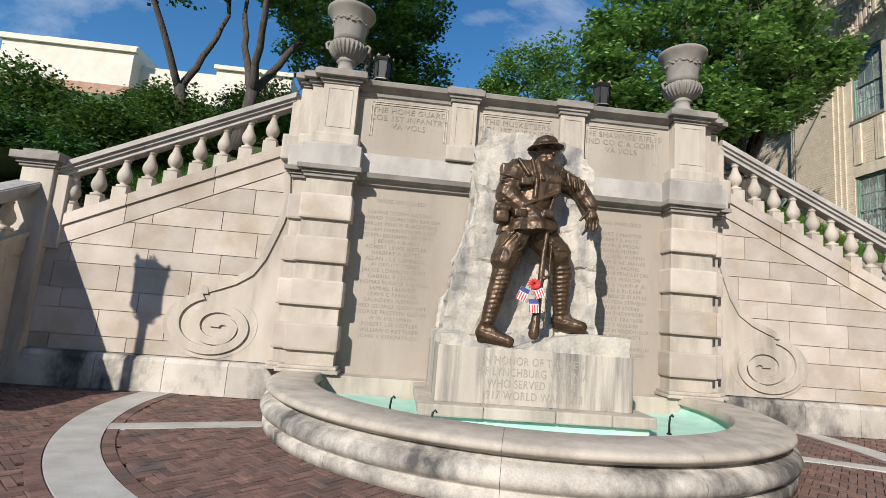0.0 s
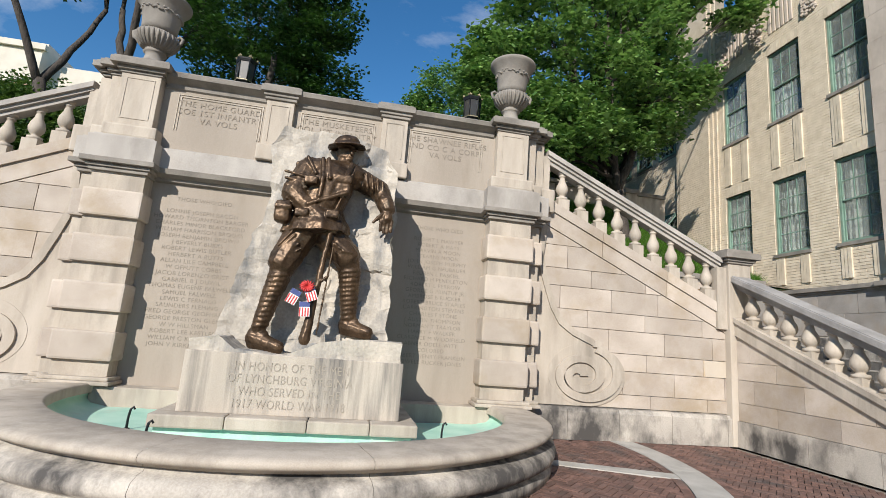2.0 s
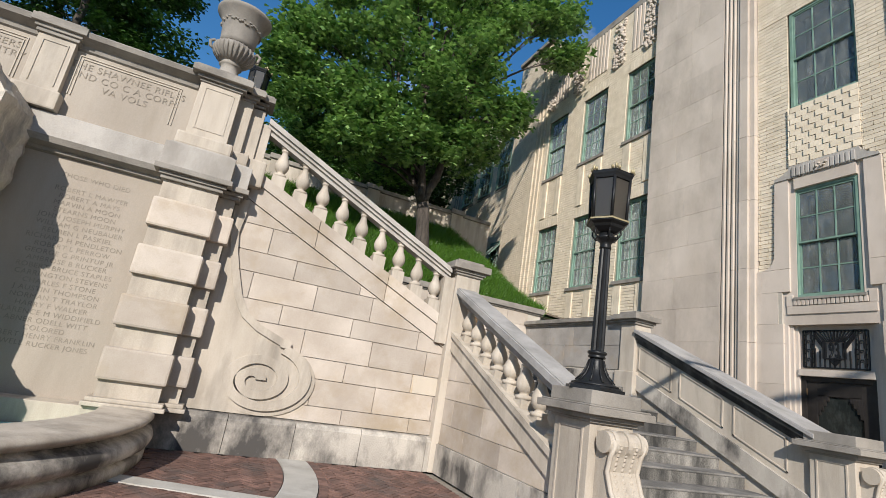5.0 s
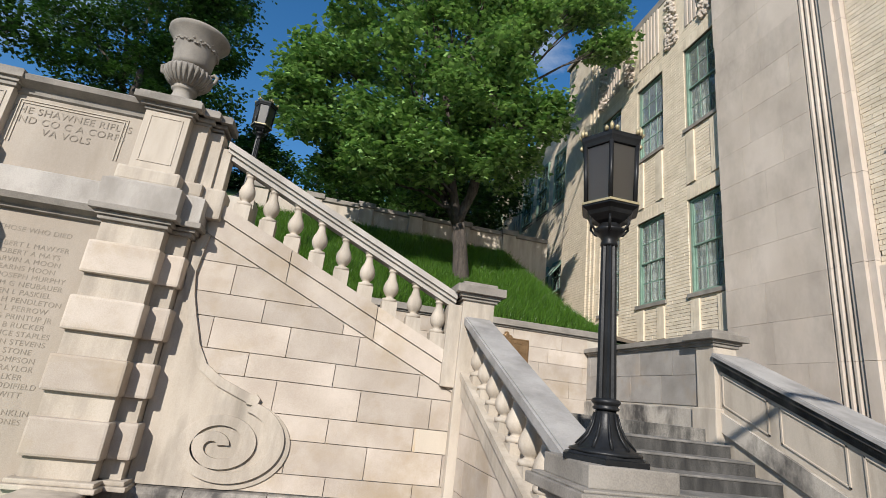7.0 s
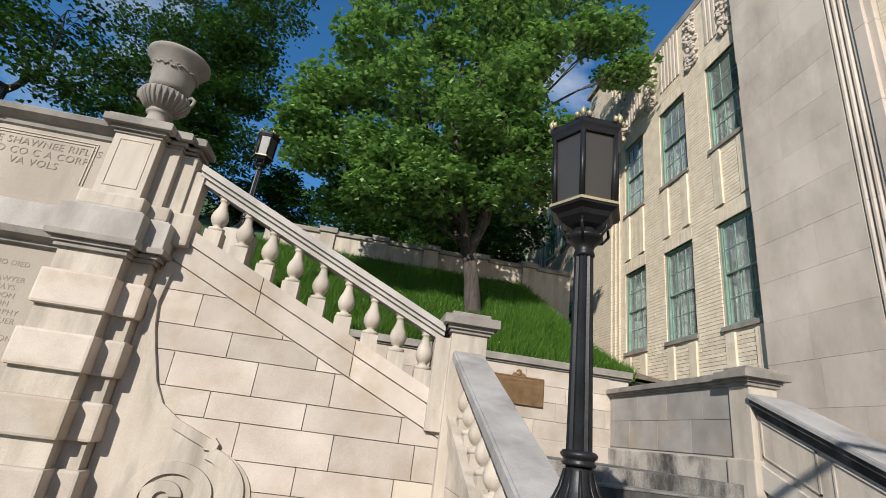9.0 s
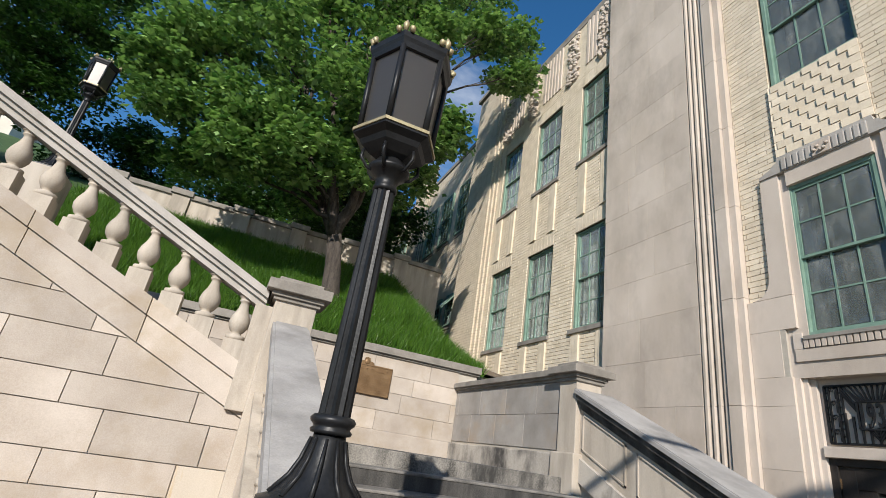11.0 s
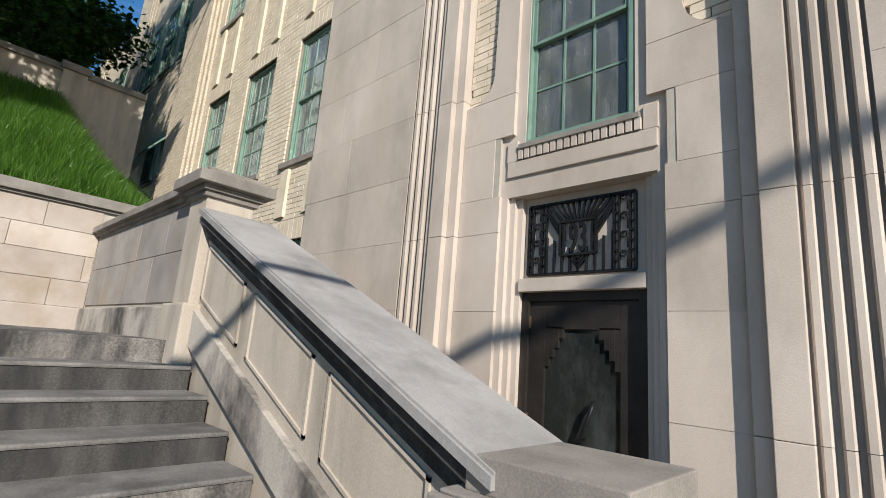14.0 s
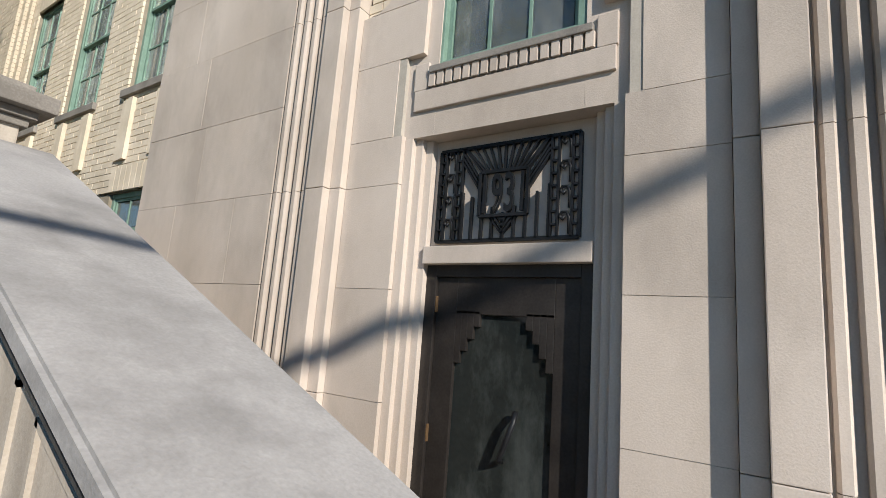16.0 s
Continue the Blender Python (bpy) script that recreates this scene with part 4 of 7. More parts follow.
# ---- fountain ----
FX, FY = CX, 6.75
ft = thing("fountain_basin", "semicircular limestone fountain basin with moulded rim", "fountain", kind="structure")
A0, A1 = math.pi * 0.945, math.pi * 2.055
for k in range(7):
    a0, a1 = A0 + (A1 - A0) * k / 7 + 0.0005, A0 + (A1 - A0) * (k + 1) / 7 - 0.0005
    bm = bm_new()
    lathe(bm, [(2.60, 0.36), (2.60, 0.46), (2.63, 0.478), (3.10, 0.47), (3.155, 0.45), (3.165, 0.42), (3.14, 0.39), (3.09, 0.385), (3.08, 0.36), (2.6, 0.36)], 14, FX, FY, a0, a1)
    part("rim_stone", bm, LIME, ft)
    bm = bm_new()
    lathe(bm, [(2.7, 0.0), (3.16, 0.0), (3.16, 0.10), (3.11, 0.115), (3.13, 0.135), (3.19, 0.17), (3.205, 0.22), (3.18, 0.28), (3.12, 0.315), (3.06, 0.33), (3.045, 0.36), (2.7, 0.36)], 14, FX, FY, a0, a1)
    part("basin_stone", bm, PLINTH, ft)
bm = bm_new()
lathe(bm, [(0.0, 0.2), (2.4, 0.2), (2.6, 0.24), (2.66, 0.3), (2.66, 0.37)], 60, FX, FY, A0, A1)
part("pool_lining", bm, POOL, ft, "turquoise painted pool lining")
bm = bm_new()
box(bm, CX - 2.62, CX + 2.62, 7.1, 7.46, 0.0, 0.44, 0.01)
part("back_ledge", bm, LIME, ft)
bm = bm_new()
box(bm, CX - 1.28, CX + 1.28, 5.46, 7.2, 0.1, 0.30)
part("plinth_wall", bm, POOL, ft)
for x0, x1 in ((-1.33, -0.62), (-0.615, 0.18), (0.185, 0.82), (0.825, 1.33)):
    bm = bm_new()
    box(bm, CX + x0, CX + x1, 5.38, 7.2, 0.30, 0.43, 0.02)
    part("step_stone", bm, LIME, ft)

for px, py in ((CX - 1.62, 5.75), (CX - 1.2, 5.05), (CX + 1.66, 5.72)):
    noz = thing("fountain_pipe", "small dark bent metal pipe standing in the pool", "pipe", "fountain pipes", at=(px, py, 0.2))
    bm = bm_new()
    tube(bm, [(0, 0, 0), (0, 0, 0.12), (0.01, 0, 0.20), (0.035, 0, 0.225), (0.05, 0, 0.20)], (0.014, 0.012, 0.012, 0.011, 0.012), 8)
    part("spout", bm, IRON, noz)
    bm = bm_new()
    lathe(bm, [(0.03, 0.0), (0.03, 0.012), (0.016, 0.02)], 12)
    part("flange", bm, IRON, noz)

# ---- statue base, carved rock, statue ----
sb = thing("statue_pedestal", "carved limestone block with inscription under the bronze soldier", "pedestal")
bm = bm_new()
box(bm, CX - 1.14, CX + 1.14, 5.58, 7.3, 0.43, 1.05, 0.008)
part("block", bm, STREAKED, sb)
lettering("IN HONOR OF THE MEN\nOF LYNCHBURG VIRGINIA\nWHO SERVED IN THE\n1917 WORLD WAR 1918", 0.128, (CX - 0.04, 5.577, 0.88), (90, 0, 0), LETTER_PALE, sb, extrude=0.002, shear=0.78)


def rough_block(bm, outline, y0, y1, amp, seed):
    """A chiselled slab: an outline in (x, z), broken up by noise."""
    prism(bm, outline, "y", y0, y1)
    bmesh.ops.triangulate(bm, faces=bm.faces[:])
    for _ in range(5):
        long = [e for e in bm.edges if e.calc_length() > 0.09]
        if long:
            bmesh.ops.subdivide_edges(bm, edges=long, cuts=1)
            bmesh.ops.triangulate(bm, faces=bm.faces[:])
    for v in bm.verts:
        p = v.co * 1.9 + Vector((seed, 0, 0))
        n1 = noise.noise_vector(p) * amp
        cell = noise.noise_vector(Vector((round(p.x * 1.6), round(p.y * 2), round(p.z * 1.1))) * 0.77) * amp * 0.8
        n2 = noise.noise_vector(Vector((p.x * 2.6, p.y * 2.6, p.z * 4.2))) * amp * 0.5
        v.co += Vector((n1.x + cell.x + n2.x, n1.y + cell.y + n2.y, (n1.z + cell.z + n2.z) * 0.7))


bm = bm_new()
rough_block(bm, [(0.21, 1.0), (0.21, 1.17), (0.48, 1.21), (0.66, 1.08), (1.20, 1.05), (1.55, 1.2), (1.95, 1.27), (2.45, 1.27), (2.45, 1.0)], 5.61, 7.25, 0.03, 2)
part("rock_ledge", bm, ROCK, sb, "rough chiselled rock ledge")
bm = bm_new()
rough_block(bm, [(0.28, 1.0), (0.32, 1.55), (0.52, 2.3), (0.66, 3.0), (0.62, 3.7), (0.76, 3.98), (1.2, 4.08), (1.7, 4.0), (2.08, 3.84), (2.26, 3.55), (2.25, 2.6), (2.29, 2.0), (2.36, 1.0)], 6.52, 7.38, 0.075, 5)
for v in bm.verts:      # the face leans back
    if v.co.y < 6.9:
        v.co.y -= 0.24 * (1 - (v.co.z - 1.0) / 3.0)
part("rock_slab", bm, ROCK, sb, "upright roughly carved stone slab")


def capsule(bm, a, b, ra, rb, n=10):
    a, b = Vector(a), Vector(b)
    d = (b - a).normalized()
    pts = [a - d * ra * 0.9, a - d * ra * 0.55, a, a.lerp(b, 0.5), b, b + d * rb * 0.55, b + d * rb * 0.9]
    tube(bm, pts, [ra * 0.4, ra * 0.83, ra, (ra + rb) / 2, rb, rb * 0.83, rb * 0.4], n)


bm = bm_new()
# legs in breeches, puttees and boots
capsule(bm, (1.16, 6.16, 2.56), (0.98, 6.04, 2.12), 0.215, 0.185)
capsule(bm, (1.02, 6.07, 2.20), (0.96, 6.04, 1.99), 0.195, 0.14)
capsule(bm, (0.96, 6.04, 1.94), (0.80, 6.03, 1.30), 0.13, 0.085)
capsule(bm, (1.44, 6.20, 2.52), (1.70, 6.17, 2.28), 0.205, 0.18)
capsule(bm, (1.66, 6.18, 2.32), (1.76, 6.20, 2.14), 0.185, 0.14)
capsule(bm, (1.76, 6.20, 2.10), (1.81, 6.28, 1.48), 0.128, 0.088)
for (x0, y0, z0, x1, y1, z1) in ((0.955, 6.04, 1.95, 0.815, 6.03, 1.36), (1.762, 6.20, 2.10, 1.806, 6.27, 1.54)):
    for k in range(11):
        f = k / 10
        n0 = len(bm.verts)
        lathe(bm, [(0.122 - 0.036 * f, -0.034), (0.146 - 0.047 * f, -0.02), (0.140 - 0.046 * f, 0.016), (0.122 - 0.036 * f, 0.030)], 14, x0 + (x1 - x0) * f, y0 + (y1 - y0) * f)
        bm.verts.ensure_lookup_table()
        for v in bm.verts[n0:]:
            v.co.z += z0 + (z1 - z0) * f + 0.16 * (v.co.x - x0 - (x1 - x0) * f)
for hx, hy, hz, tx, ty, tz in ((0.77, 6.05, 1.20, 1.06, 5.92, 1.125), (1.79, 6.29, 1.43, 2.06, 6.17, 1.365)):
    a, b = Vector((hx, hy, hz)), Vector((tx, ty, tz))
    capsule(bm, a, a.lerp(b, 0.6), 0.105, 0.085)
    capsule(bm, a.lerp(b, 0.5), b, 0.085, 0.072)
    capsule(bm, a + Vector((0, 0, 0.05)), a.lerp(b, 0.35) + Vector((0, 0, 0.06)), 0.09, 0.07)
    capsule(bm, a + Vector((-0.03, 0, -0.075)), b + Vector((0.01, 0, -0.045)), 0.05, 0.045, 8)
# tunic: flaring skirt, belt, chest and shoulders
n0 = len(bm.verts)
lathe(bm, [(0.2, 2.50), (0.41, 2.52), (0.39, 2.62), (0.34, 2.72), (0.295, 2.83), (0.275, 2.90), (0.29, 2.91), (0.29, 2.955), (0.27, 2.965), (0.25, 3.0)], 28)
bm.verts.ensure_lookup_table()
for v in bm.verts[n0:]:
    a = math.atan2(v.co.y, v.co.x)
    flare = max(0.0, (2.9 - v.co.z) / 0.4)
    v.co.x *= 1 + 0.07 * flare * math.cos(9 * a)
    v.co.y = v.co.y * 0.78 * (1 + 0.09 * flare * math.cos(9 * a))
    v.co += Vector((1.29 + 0.06 * (v.co.z - 2.6), 6.17 + 0.16 * (v.co.z - 2.6), 0.10 * v.co.x * flare))
capsule(bm, (1.31, 6.22, 2.86), (1.39, 6.28, 3.22), 0.275, 0.31, 16)
capsule(bm, (1.20, 6.27, 3.33), (1.66, 6.38, 3.38), 0.205, 0.185, 14)
capsule(bm, (1.30, 6.17, 3.16), (1.50, 6.22, 3.18), 0.21, 0.20, 12)
capsule(bm, (1.36, 6.38, 3.45), (1.54, 6.40, 3.47), 0.13, 0.12, 10)
# collar, neck, turned head under the steel helmet
lathe(bm, [(0.10, 3.42), (0.15, 3.44), (0.135, 3.54), (0.10, 3.55)], 16, 1.51, 6.38)
capsule(bm, (1.51, 6.38, 3.46), (1.53, 6.40, 3.60), 0.095, 0.09)
capsule(bm, (1.535, 6.43, 3.64), (1.535, 6.43, 3.76), 0.10, 0.118)
capsule(bm, (1.54, 6.39, 3.61), (1.59, 6.345, 3.605), 0.07, 0.046, 10)
capsule(bm, (1.595, 6.325, 3.73), (1.625, 6.295, 3.675), 0.018, 0.027, 8)
capsule(bm, (1.52, 6.325, 3.75), (1.66, 6.36, 3.75), 0.024, 0.022, 8)
capsule(bm, (1.575, 6.325, 3.635), (1.63, 6.34, 3.635), 0.016, 0.016, 6)
capsule(bm, (1.60, 6.37, 3.68), (1.58, 6.36, 3.66), 0.05, 0.045, 8)
capsule(bm, (1.43, 6.42, 3.72), (1.435, 6.42, 3.67), 0.026, 0.02, 8)
n0 = len(bm.verts)
lathe(bm, [(0.0, 3.965), (0.07, 3.958), (0.13, 3.93), (0.168, 3.88), (0.178, 3.835), (0.25, 3.795), (0.258, 3.778), (0.18, 3.785), (0.10, 3.80)], 32, 1.54, 6.42)
bm.verts.ensure_lookup_table()
for v in bm.verts[n0:]:
    v.co.z += 0.10 * (v.co.x - 1.54) + 0.06 * (v.co.y - 6.42)
# arm that grips the rifle
capsule(bm, (1.13, 6.26, 3.36), (0.985, 6.14, 3.00), 0.18, 0.165, 12)
capsule(bm, (0.985, 6.14, 2.99), (1.30, 6.04, 2.72), 0.165, 0.125, 12)
capsule(bm, (1.25, 6.05, 2.76), (1.36, 6.02, 2.68), 0.135, 0.125, 12)
capsule(bm, (1.36, 6.02, 2.67), (1.47, 6.0, 2.61), 0.066, 0.07, 8)
for k in range(4):
    capsule(bm, (1.42 + 0.012 * k, 5.945, 2.66 - 0.036 * k), (1.53 + 0.004 * k, 5.95, 2.635 - 0.036 * k), 0.024, 0.02, 6)
# arm thrown over the rock, hand hanging
capsule(bm, (1.72, 6.42, 3.38), (2.03, 6.46, 3.27), 0.155, 0.14, 12)
capsule(bm, (2.03, 6.46, 3.27), (2.14, 6.28, 3.02), 0.14, 0.10, 12)
capsule(bm, (2.12, 6.31, 3.06), (2.15, 6.27, 2.98), 0.118, 0.11, 10)
capsule(bm, (2.15, 6.26, 2.95), (2.16, 6.22, 2.83), 0.06, 0.075, 8)
for k in range(4):
    capsule(bm, (2.09 + 0.045 * k, 6.195, 2.80), (2.08 + 0.047 * k, 6.20, 2.63 + 0.02 * abs(k - 1.5)), 0.025, 0.019, 6)
capsule(bm, (2.10, 6.20, 2.89), (1.99, 6.18, 2.76), 0.03, 0.022, 6)
# chest satchel, canteen, pack, straps, pocket flaps
box(bm, 1.43, 1.66, 5.99, 6.2, 3.02, 3.26, 0.035)
box(bm, 1.42, 1.67, 5.975, 6.12, 3.17, 3.28, 0.025)
box(bm, 0.80, 0.99, 5.92, 6.12, 2.58, 2.86, 0.06)
box(bm, 0.80, 1.0, 5.91, 6.0, 2.74, 2.80, 0.02)
box(bm, 0.92, 1.15, 6.32, 6.55, 3.0, 3.5, 0.05)
for p, q in (((1.28, 6.09, 3.48), (1.32, 5.97, 3.20)), ((1.35, 6.10, 3.49), (1.40, 5.965, 3.20)), ((1.32, 5.955, 3.20), (1.30, 5.94, 2.95)), ((1.64, 6.20, 3.50), (1.60, 6.0, 3.22)),
             ((1.62, 6.0, 3.05), (1.18, 5.94, 2.84)), ((1.10, 6.08, 3.47), (1.22, 5.99, 3.25))):
    capsule(bm, p, q, 0.028, 0.026, 8)
for px, pz in ((1.18, 3.14), (1.12, 2.72), (1.48, 2.74)):
    box(bm, px - 0.08, px + 0.08, 5.90, 6.06, pz - 0.05, pz + 0.05, 0.02)
for k in range(5):          # creases of sleeves, breeches and coat
    capsule(bm, (0.86 + 0.015 * k, 6.03, 3.24 - 0.085 * k), (1.10 + 0.02 * k, 6.02, 3.20 - 0.07 * k), 0.020, 0.014, 6)
    capsule(bm, (1.76 + 0.075 * k, 6.29, 3.46 - 0.03 * k), (1.80 + 0.07 * k, 6.29, 3.26 - 0.02 * k), 0.016, 0.021, 6)
    capsule(bm, (1.05 + 0.03 * k, 5.91, 2.48 - 0.05 * k), (0.90 + 0.03 * k, 5.91, 2.28 - 0.03 * k), 0.012, 0.008, 6)
    capsule(bm, (1.46 + 0.05 * k, 5.99, 2.47 - 0.04 * k), (1.58 + 0.05 * k, 6.01, 2.27 + 0.01 * k), 0.012, 0.009, 6)
# rifle with sling and bayonet
capsule(bm, (1.345, 5.84, 1.23), (1.38, 5.87, 1.55), 0.068, 0.046, 8)
capsule(bm, (1.38, 5.87, 1.55), (1.435, 5.93, 2.10), 0.046, 0.038, 8)
capsule(bm, (1.435, 5.93, 2.10), (1.51, 5.98, 2.80), 0.035, 0.026, 8)
capsule(bm, (1.51, 5.98, 2.80), (1.72, 6.12, 3.50), 0.018, 0.008, 8)
capsule(bm, (1.47, 5.85, 1.30), (1.54, 5.93, 2.35), 0.013, 0.013, 6)
capsule(bm, (1.46, 5.88, 1.92), (1.52, 5.88, 1.98), 0.022, 0.018, 6)
statue = solid("statue", bm, BRONZE, "brown bronze soldier statue leaning on rock with a rifle", "statue", kind="object")
rm = statue.modifiers.new("fuse", "REMESH")
rm.mode, rm.voxel_size, rm.use_smooth_shade = "VOXEL", 0.011, True
tex = bpy.data.textures.new("folds", "CLOUDS")
tex.noise_scale = 0.07
dm = statue.modifiers.new("folds", "DISPLACE")
dm.texture, dm.strength, dm.mid_level, dm.texture_coords = tex, 0.017, 0.5, "GLOBAL"
statue["kind"] = ""
del statue["kind"]

# small flags tied to the rifle
FLAG_WHITE = material("flag_white", (0.6, 0.6, 0.58), (0.7, 0.7, 0.68), 8, 0.8, 0.2, 60)
FLAG_RED = material("flag_red", (0.45, 0.03, 0.03), (0.55, 0.05, 0.05), 8, 0.7, 0.2, 60)
FLAG_BLUE = material("flag_blue", (0.03, 0.05, 0.16), (0.05, 0.07, 0.22), 8, 0.7, 0.2, 60)
for fx, fz, tilt in ((1.17, 1.70, 24), (1.36, 1.75, -22), (1.31, 1.57, -4)):
    fl = thing("small_flag", "small striped cloth flag tied to the rifle", "flag", "flags on the rifle", at=(fx, 5.78, fz))
    fl.rotation_euler = (radians(-6), radians(tilt), 0)
    fl.scale = (0.85, 0.85, 0.85)
    bm = bm_new()
    box(bm, -0.07, 0.07, -0.002, 0.002, -0.10, 0.10)
    part("cloth", bm, FLAG_WHITE, fl)
    bm = bm_new()
    for k in range(4):
        box(bm, -0.068 + 0.036 * k, -0.05 + 0.036 * k, -0.004, 0.004, -0.098, 0.02)
    part("stripes", bm, FLAG_RED, fl)
    bm = bm_new()
    box(bm, -0.069, 0.069, -0.004, 0.004, 0.03, 0.099)
    part("canton", bm, FLAG_BLUE, fl)
rb = thing("ribbon_bow", "red ribbon bow tied round the rifle", "ribbon", at=(1.31, 5.80, 1.83))
bm = bm_new()
for k in range(14):
    a = 2 * math.pi * k / 14
    tube(bm, [(0, 0, 0), (0.06 * math.cos(a), -0.04, 0.05 * math.sin(a)), (0.09 * math.cos(a + 0.3), -0.01, 0.075 * math.sin(a + 0.3))], (0.006, 0.014, 0.004), 5)
part("loops", bm, FLAG_RED, rb)


# ---- street lamps ----
LAMP_BODY = material("dull_gold_trim", (0.30, 0.25, 0.14), (0.42, 0.36, 0.22), 6, 0.5, 0.3, 60, metal=0.4)


def lamp(x, y, z):
    top = thing("street_lamp", "black cast-iron lamp post with hexagonal frosted lantern", "street lamp", "lamp posts", at=(x, y, z))
    bm = bm_new()
    lathe(bm, [(0.30, 0.0), (0.30, 0.035), (0.27, 0.04), (0.26, 0.055)], 6, smooth=False)
    part("base_plate", bm, IRON, top)
    bm = bm_new()
    lathe(bm, [(0.235, 0.055), (0.235, 0.075), (0.20, 0.09), (0.165, 0.13), (0.13, 0.19), (0.105, 0.27), (0.09, 0.36), (0.085, 0.41)], 24)
    part("flared_base", bm, IRON, top)
    for k in range(10):
        a = 2 * math.pi * k / 10
        bm = bm_new()
        tube(bm, [(r * math.cos(a), r * math.sin(a), zz) for r, zz in ((0.19, 0.10), (0.135, 0.19), (0.11, 0.27), (0.094, 0.38))], (0.012, 0.013, 0.012, 0.008), 5)
        part("rib", bm, IRON, top)
    bm = bm_new()
    lathe(bm, [(0.085, 0.40), (0.11, 0.405), (0.115, 0.42), (0.10, 0.43), (0.105, 0.44), (0.12, 0.45), (0.125, 0.465), (0.11, 0.48), (0.09, 0.485)], 28)
    part("collar", bm, IRON, top)
    bm = bm_new()
    prof = []
    for k in range(24):     # fluted shaft
        prof.append(2 * math.pi * k / 24)
    lo = [bm.verts.new(((0.088 if k % 2 else 0.074) * math.cos(a), (0.088 if k % 2 else 0.074) * math.sin(a), 0.48)) for k, a in enumerate(prof)]
    hi = [bm.verts.new(((0.066 if k % 2 else 0.056) * math.cos(a), (0.066 if k % 2 else 0.056) * math.sin(a), 1.60)) for k, a in enumerate(prof)]
    for k in range(24):
        bm.faces.new((lo[k], lo[(k + 1) % 24], hi[(k + 1) % 24], hi[k]))
    part("shaft", bm, IRON, top)
    bm = bm_new()
    lathe(bm, [(0.066, 1.59), (0.075, 1.60), (0.07, 1.62), (0.06, 1.64), (0.07, 1.67), (0.10, 1.70), (0.115, 1.715), (0.11, 1.735), (0.08, 1.75), (0.075, 1.79)], 28)
    part("capital", bm, IRON, top)
    bm = bm_new()
    lathe(bm, [(0.075, 1.77), (0.12, 1.79), (0.17, 1.83), (0.185, 1.86), (0.225, 1.885), (0.225, 1.90)], 6, smooth=False)
    lantern = part("lantern", bm, IRON, top)
    bm = bm_new()
    lathe(bm, [(0.232, 1.90), (0.232, 1.915), (0.2, 1.92)], 6, smooth=False)
    part("sill", bm, LAMP_BODY, lantern, "dull gold edge")
    for k in range(6):
        a = 2 * math.pi * k / 6
        bm = bm_new()
        tube(bm, [(0.198 * math.cos(a), 0.198 * math.sin(a), 1.91), (0.215 * math.cos(a), 0.215 * math.sin(a), 2.27)], (0.017, 0.017), 6)
        part("bar", bm, IRON, lantern)
        b = 2 * math.pi * (k + 1) / 6
        bm = bm_new()
        q = [(0.19 * math.cos(a), 0.19 * math.sin(a), 1.93), (0.19 * math.cos(b), 0.19 * math.sin(b), 1.93), (0.207 * math.cos(b), 0.207 * math.sin(b), 2.26), (0.207 * math.cos(a), 0.207 * math.sin(a), 2.26)]
        i = [(v[0] * 0.97, v[1] * 0.97, v[2]) for v in q]
        vo, vi = [bm.verts.new(v) for v in q], [bm.verts.new(v) for v in i]
        bm.faces.new(vo), bm.faces.new(vi[::-1])
        for j in range(4):
            bm.faces.new((vo[j], vi[j], vi[(j + 1) % 4], vo[(j + 1) % 4]))
        part("pane", bm, FROST, lantern, "frosted glass pane")
        bm = bm_new()
        bracket = [(0.075, 1.70), (0.12, 1.71), (0.155, 1.76), (0.15, 1.81)]
        tube(bm, [(r * math.cos(a), r * math.sin(a), zz) for r, zz in bracket], (0.008, 0.01, 0.01, 0.008), 6)
        part("bracket", bm, IRON, lantern)
        bm = bm_new()
        for ang, rr, h in ((0, 0.235, 0.085), (0.16, 0.232, 0.05), (-0.16, 0.232, 0.05)):
            c = Vector((rr * math.cos(a + ang), rr * math.sin(a + ang), 2.34))
            tube(bm, [c, c + Vector((0.01 * math.cos(a), 0.01 * math.sin(a), h * 0.5)), c + Vector((0, 0, h))], (0.012, 0.018, 0.003), 6)
        part("crest", bm, LAMP_BODY, lantern, "gilded leaf crest")
    bm = bm_new()
    lathe(bm, [(0.2, 2.255), (0.225, 2.26), (0.235, 2.29), (0.245, 2.31), (0.25, 2.34), (0.235, 2.345), (0.12, 2.40), (0.03, 2.43), (0.0, 2.44)], 6, smooth=False)
    part("roof", bm, IRON, lantern)
    for ob in top.children_recursive:       # slender shaft, low collar, tall lantern
        for v in ob.data.vertices:
            thin = float(np.interp(v.co.z, (0.0, 0.12, 0.40, 1.60, 1.76), (1.0, 0.98, 0.77, 0.84, 1.0)))
            v.co.x, v.co.y = v.co.x * thin, v.co.y * thin
            v.co.z = float(np.interp(v.co.z, (0.0, 0.055, 0.41, 0.485, 1.60, 1.715, 1.79, 1.905, 2.26, 2.345, 2.44), (0.0, 0.05, 0.325, 0.395, 1.48, 1.585, 1.66, 1.765, 2.235, 2.32, 2.41)))
    return top


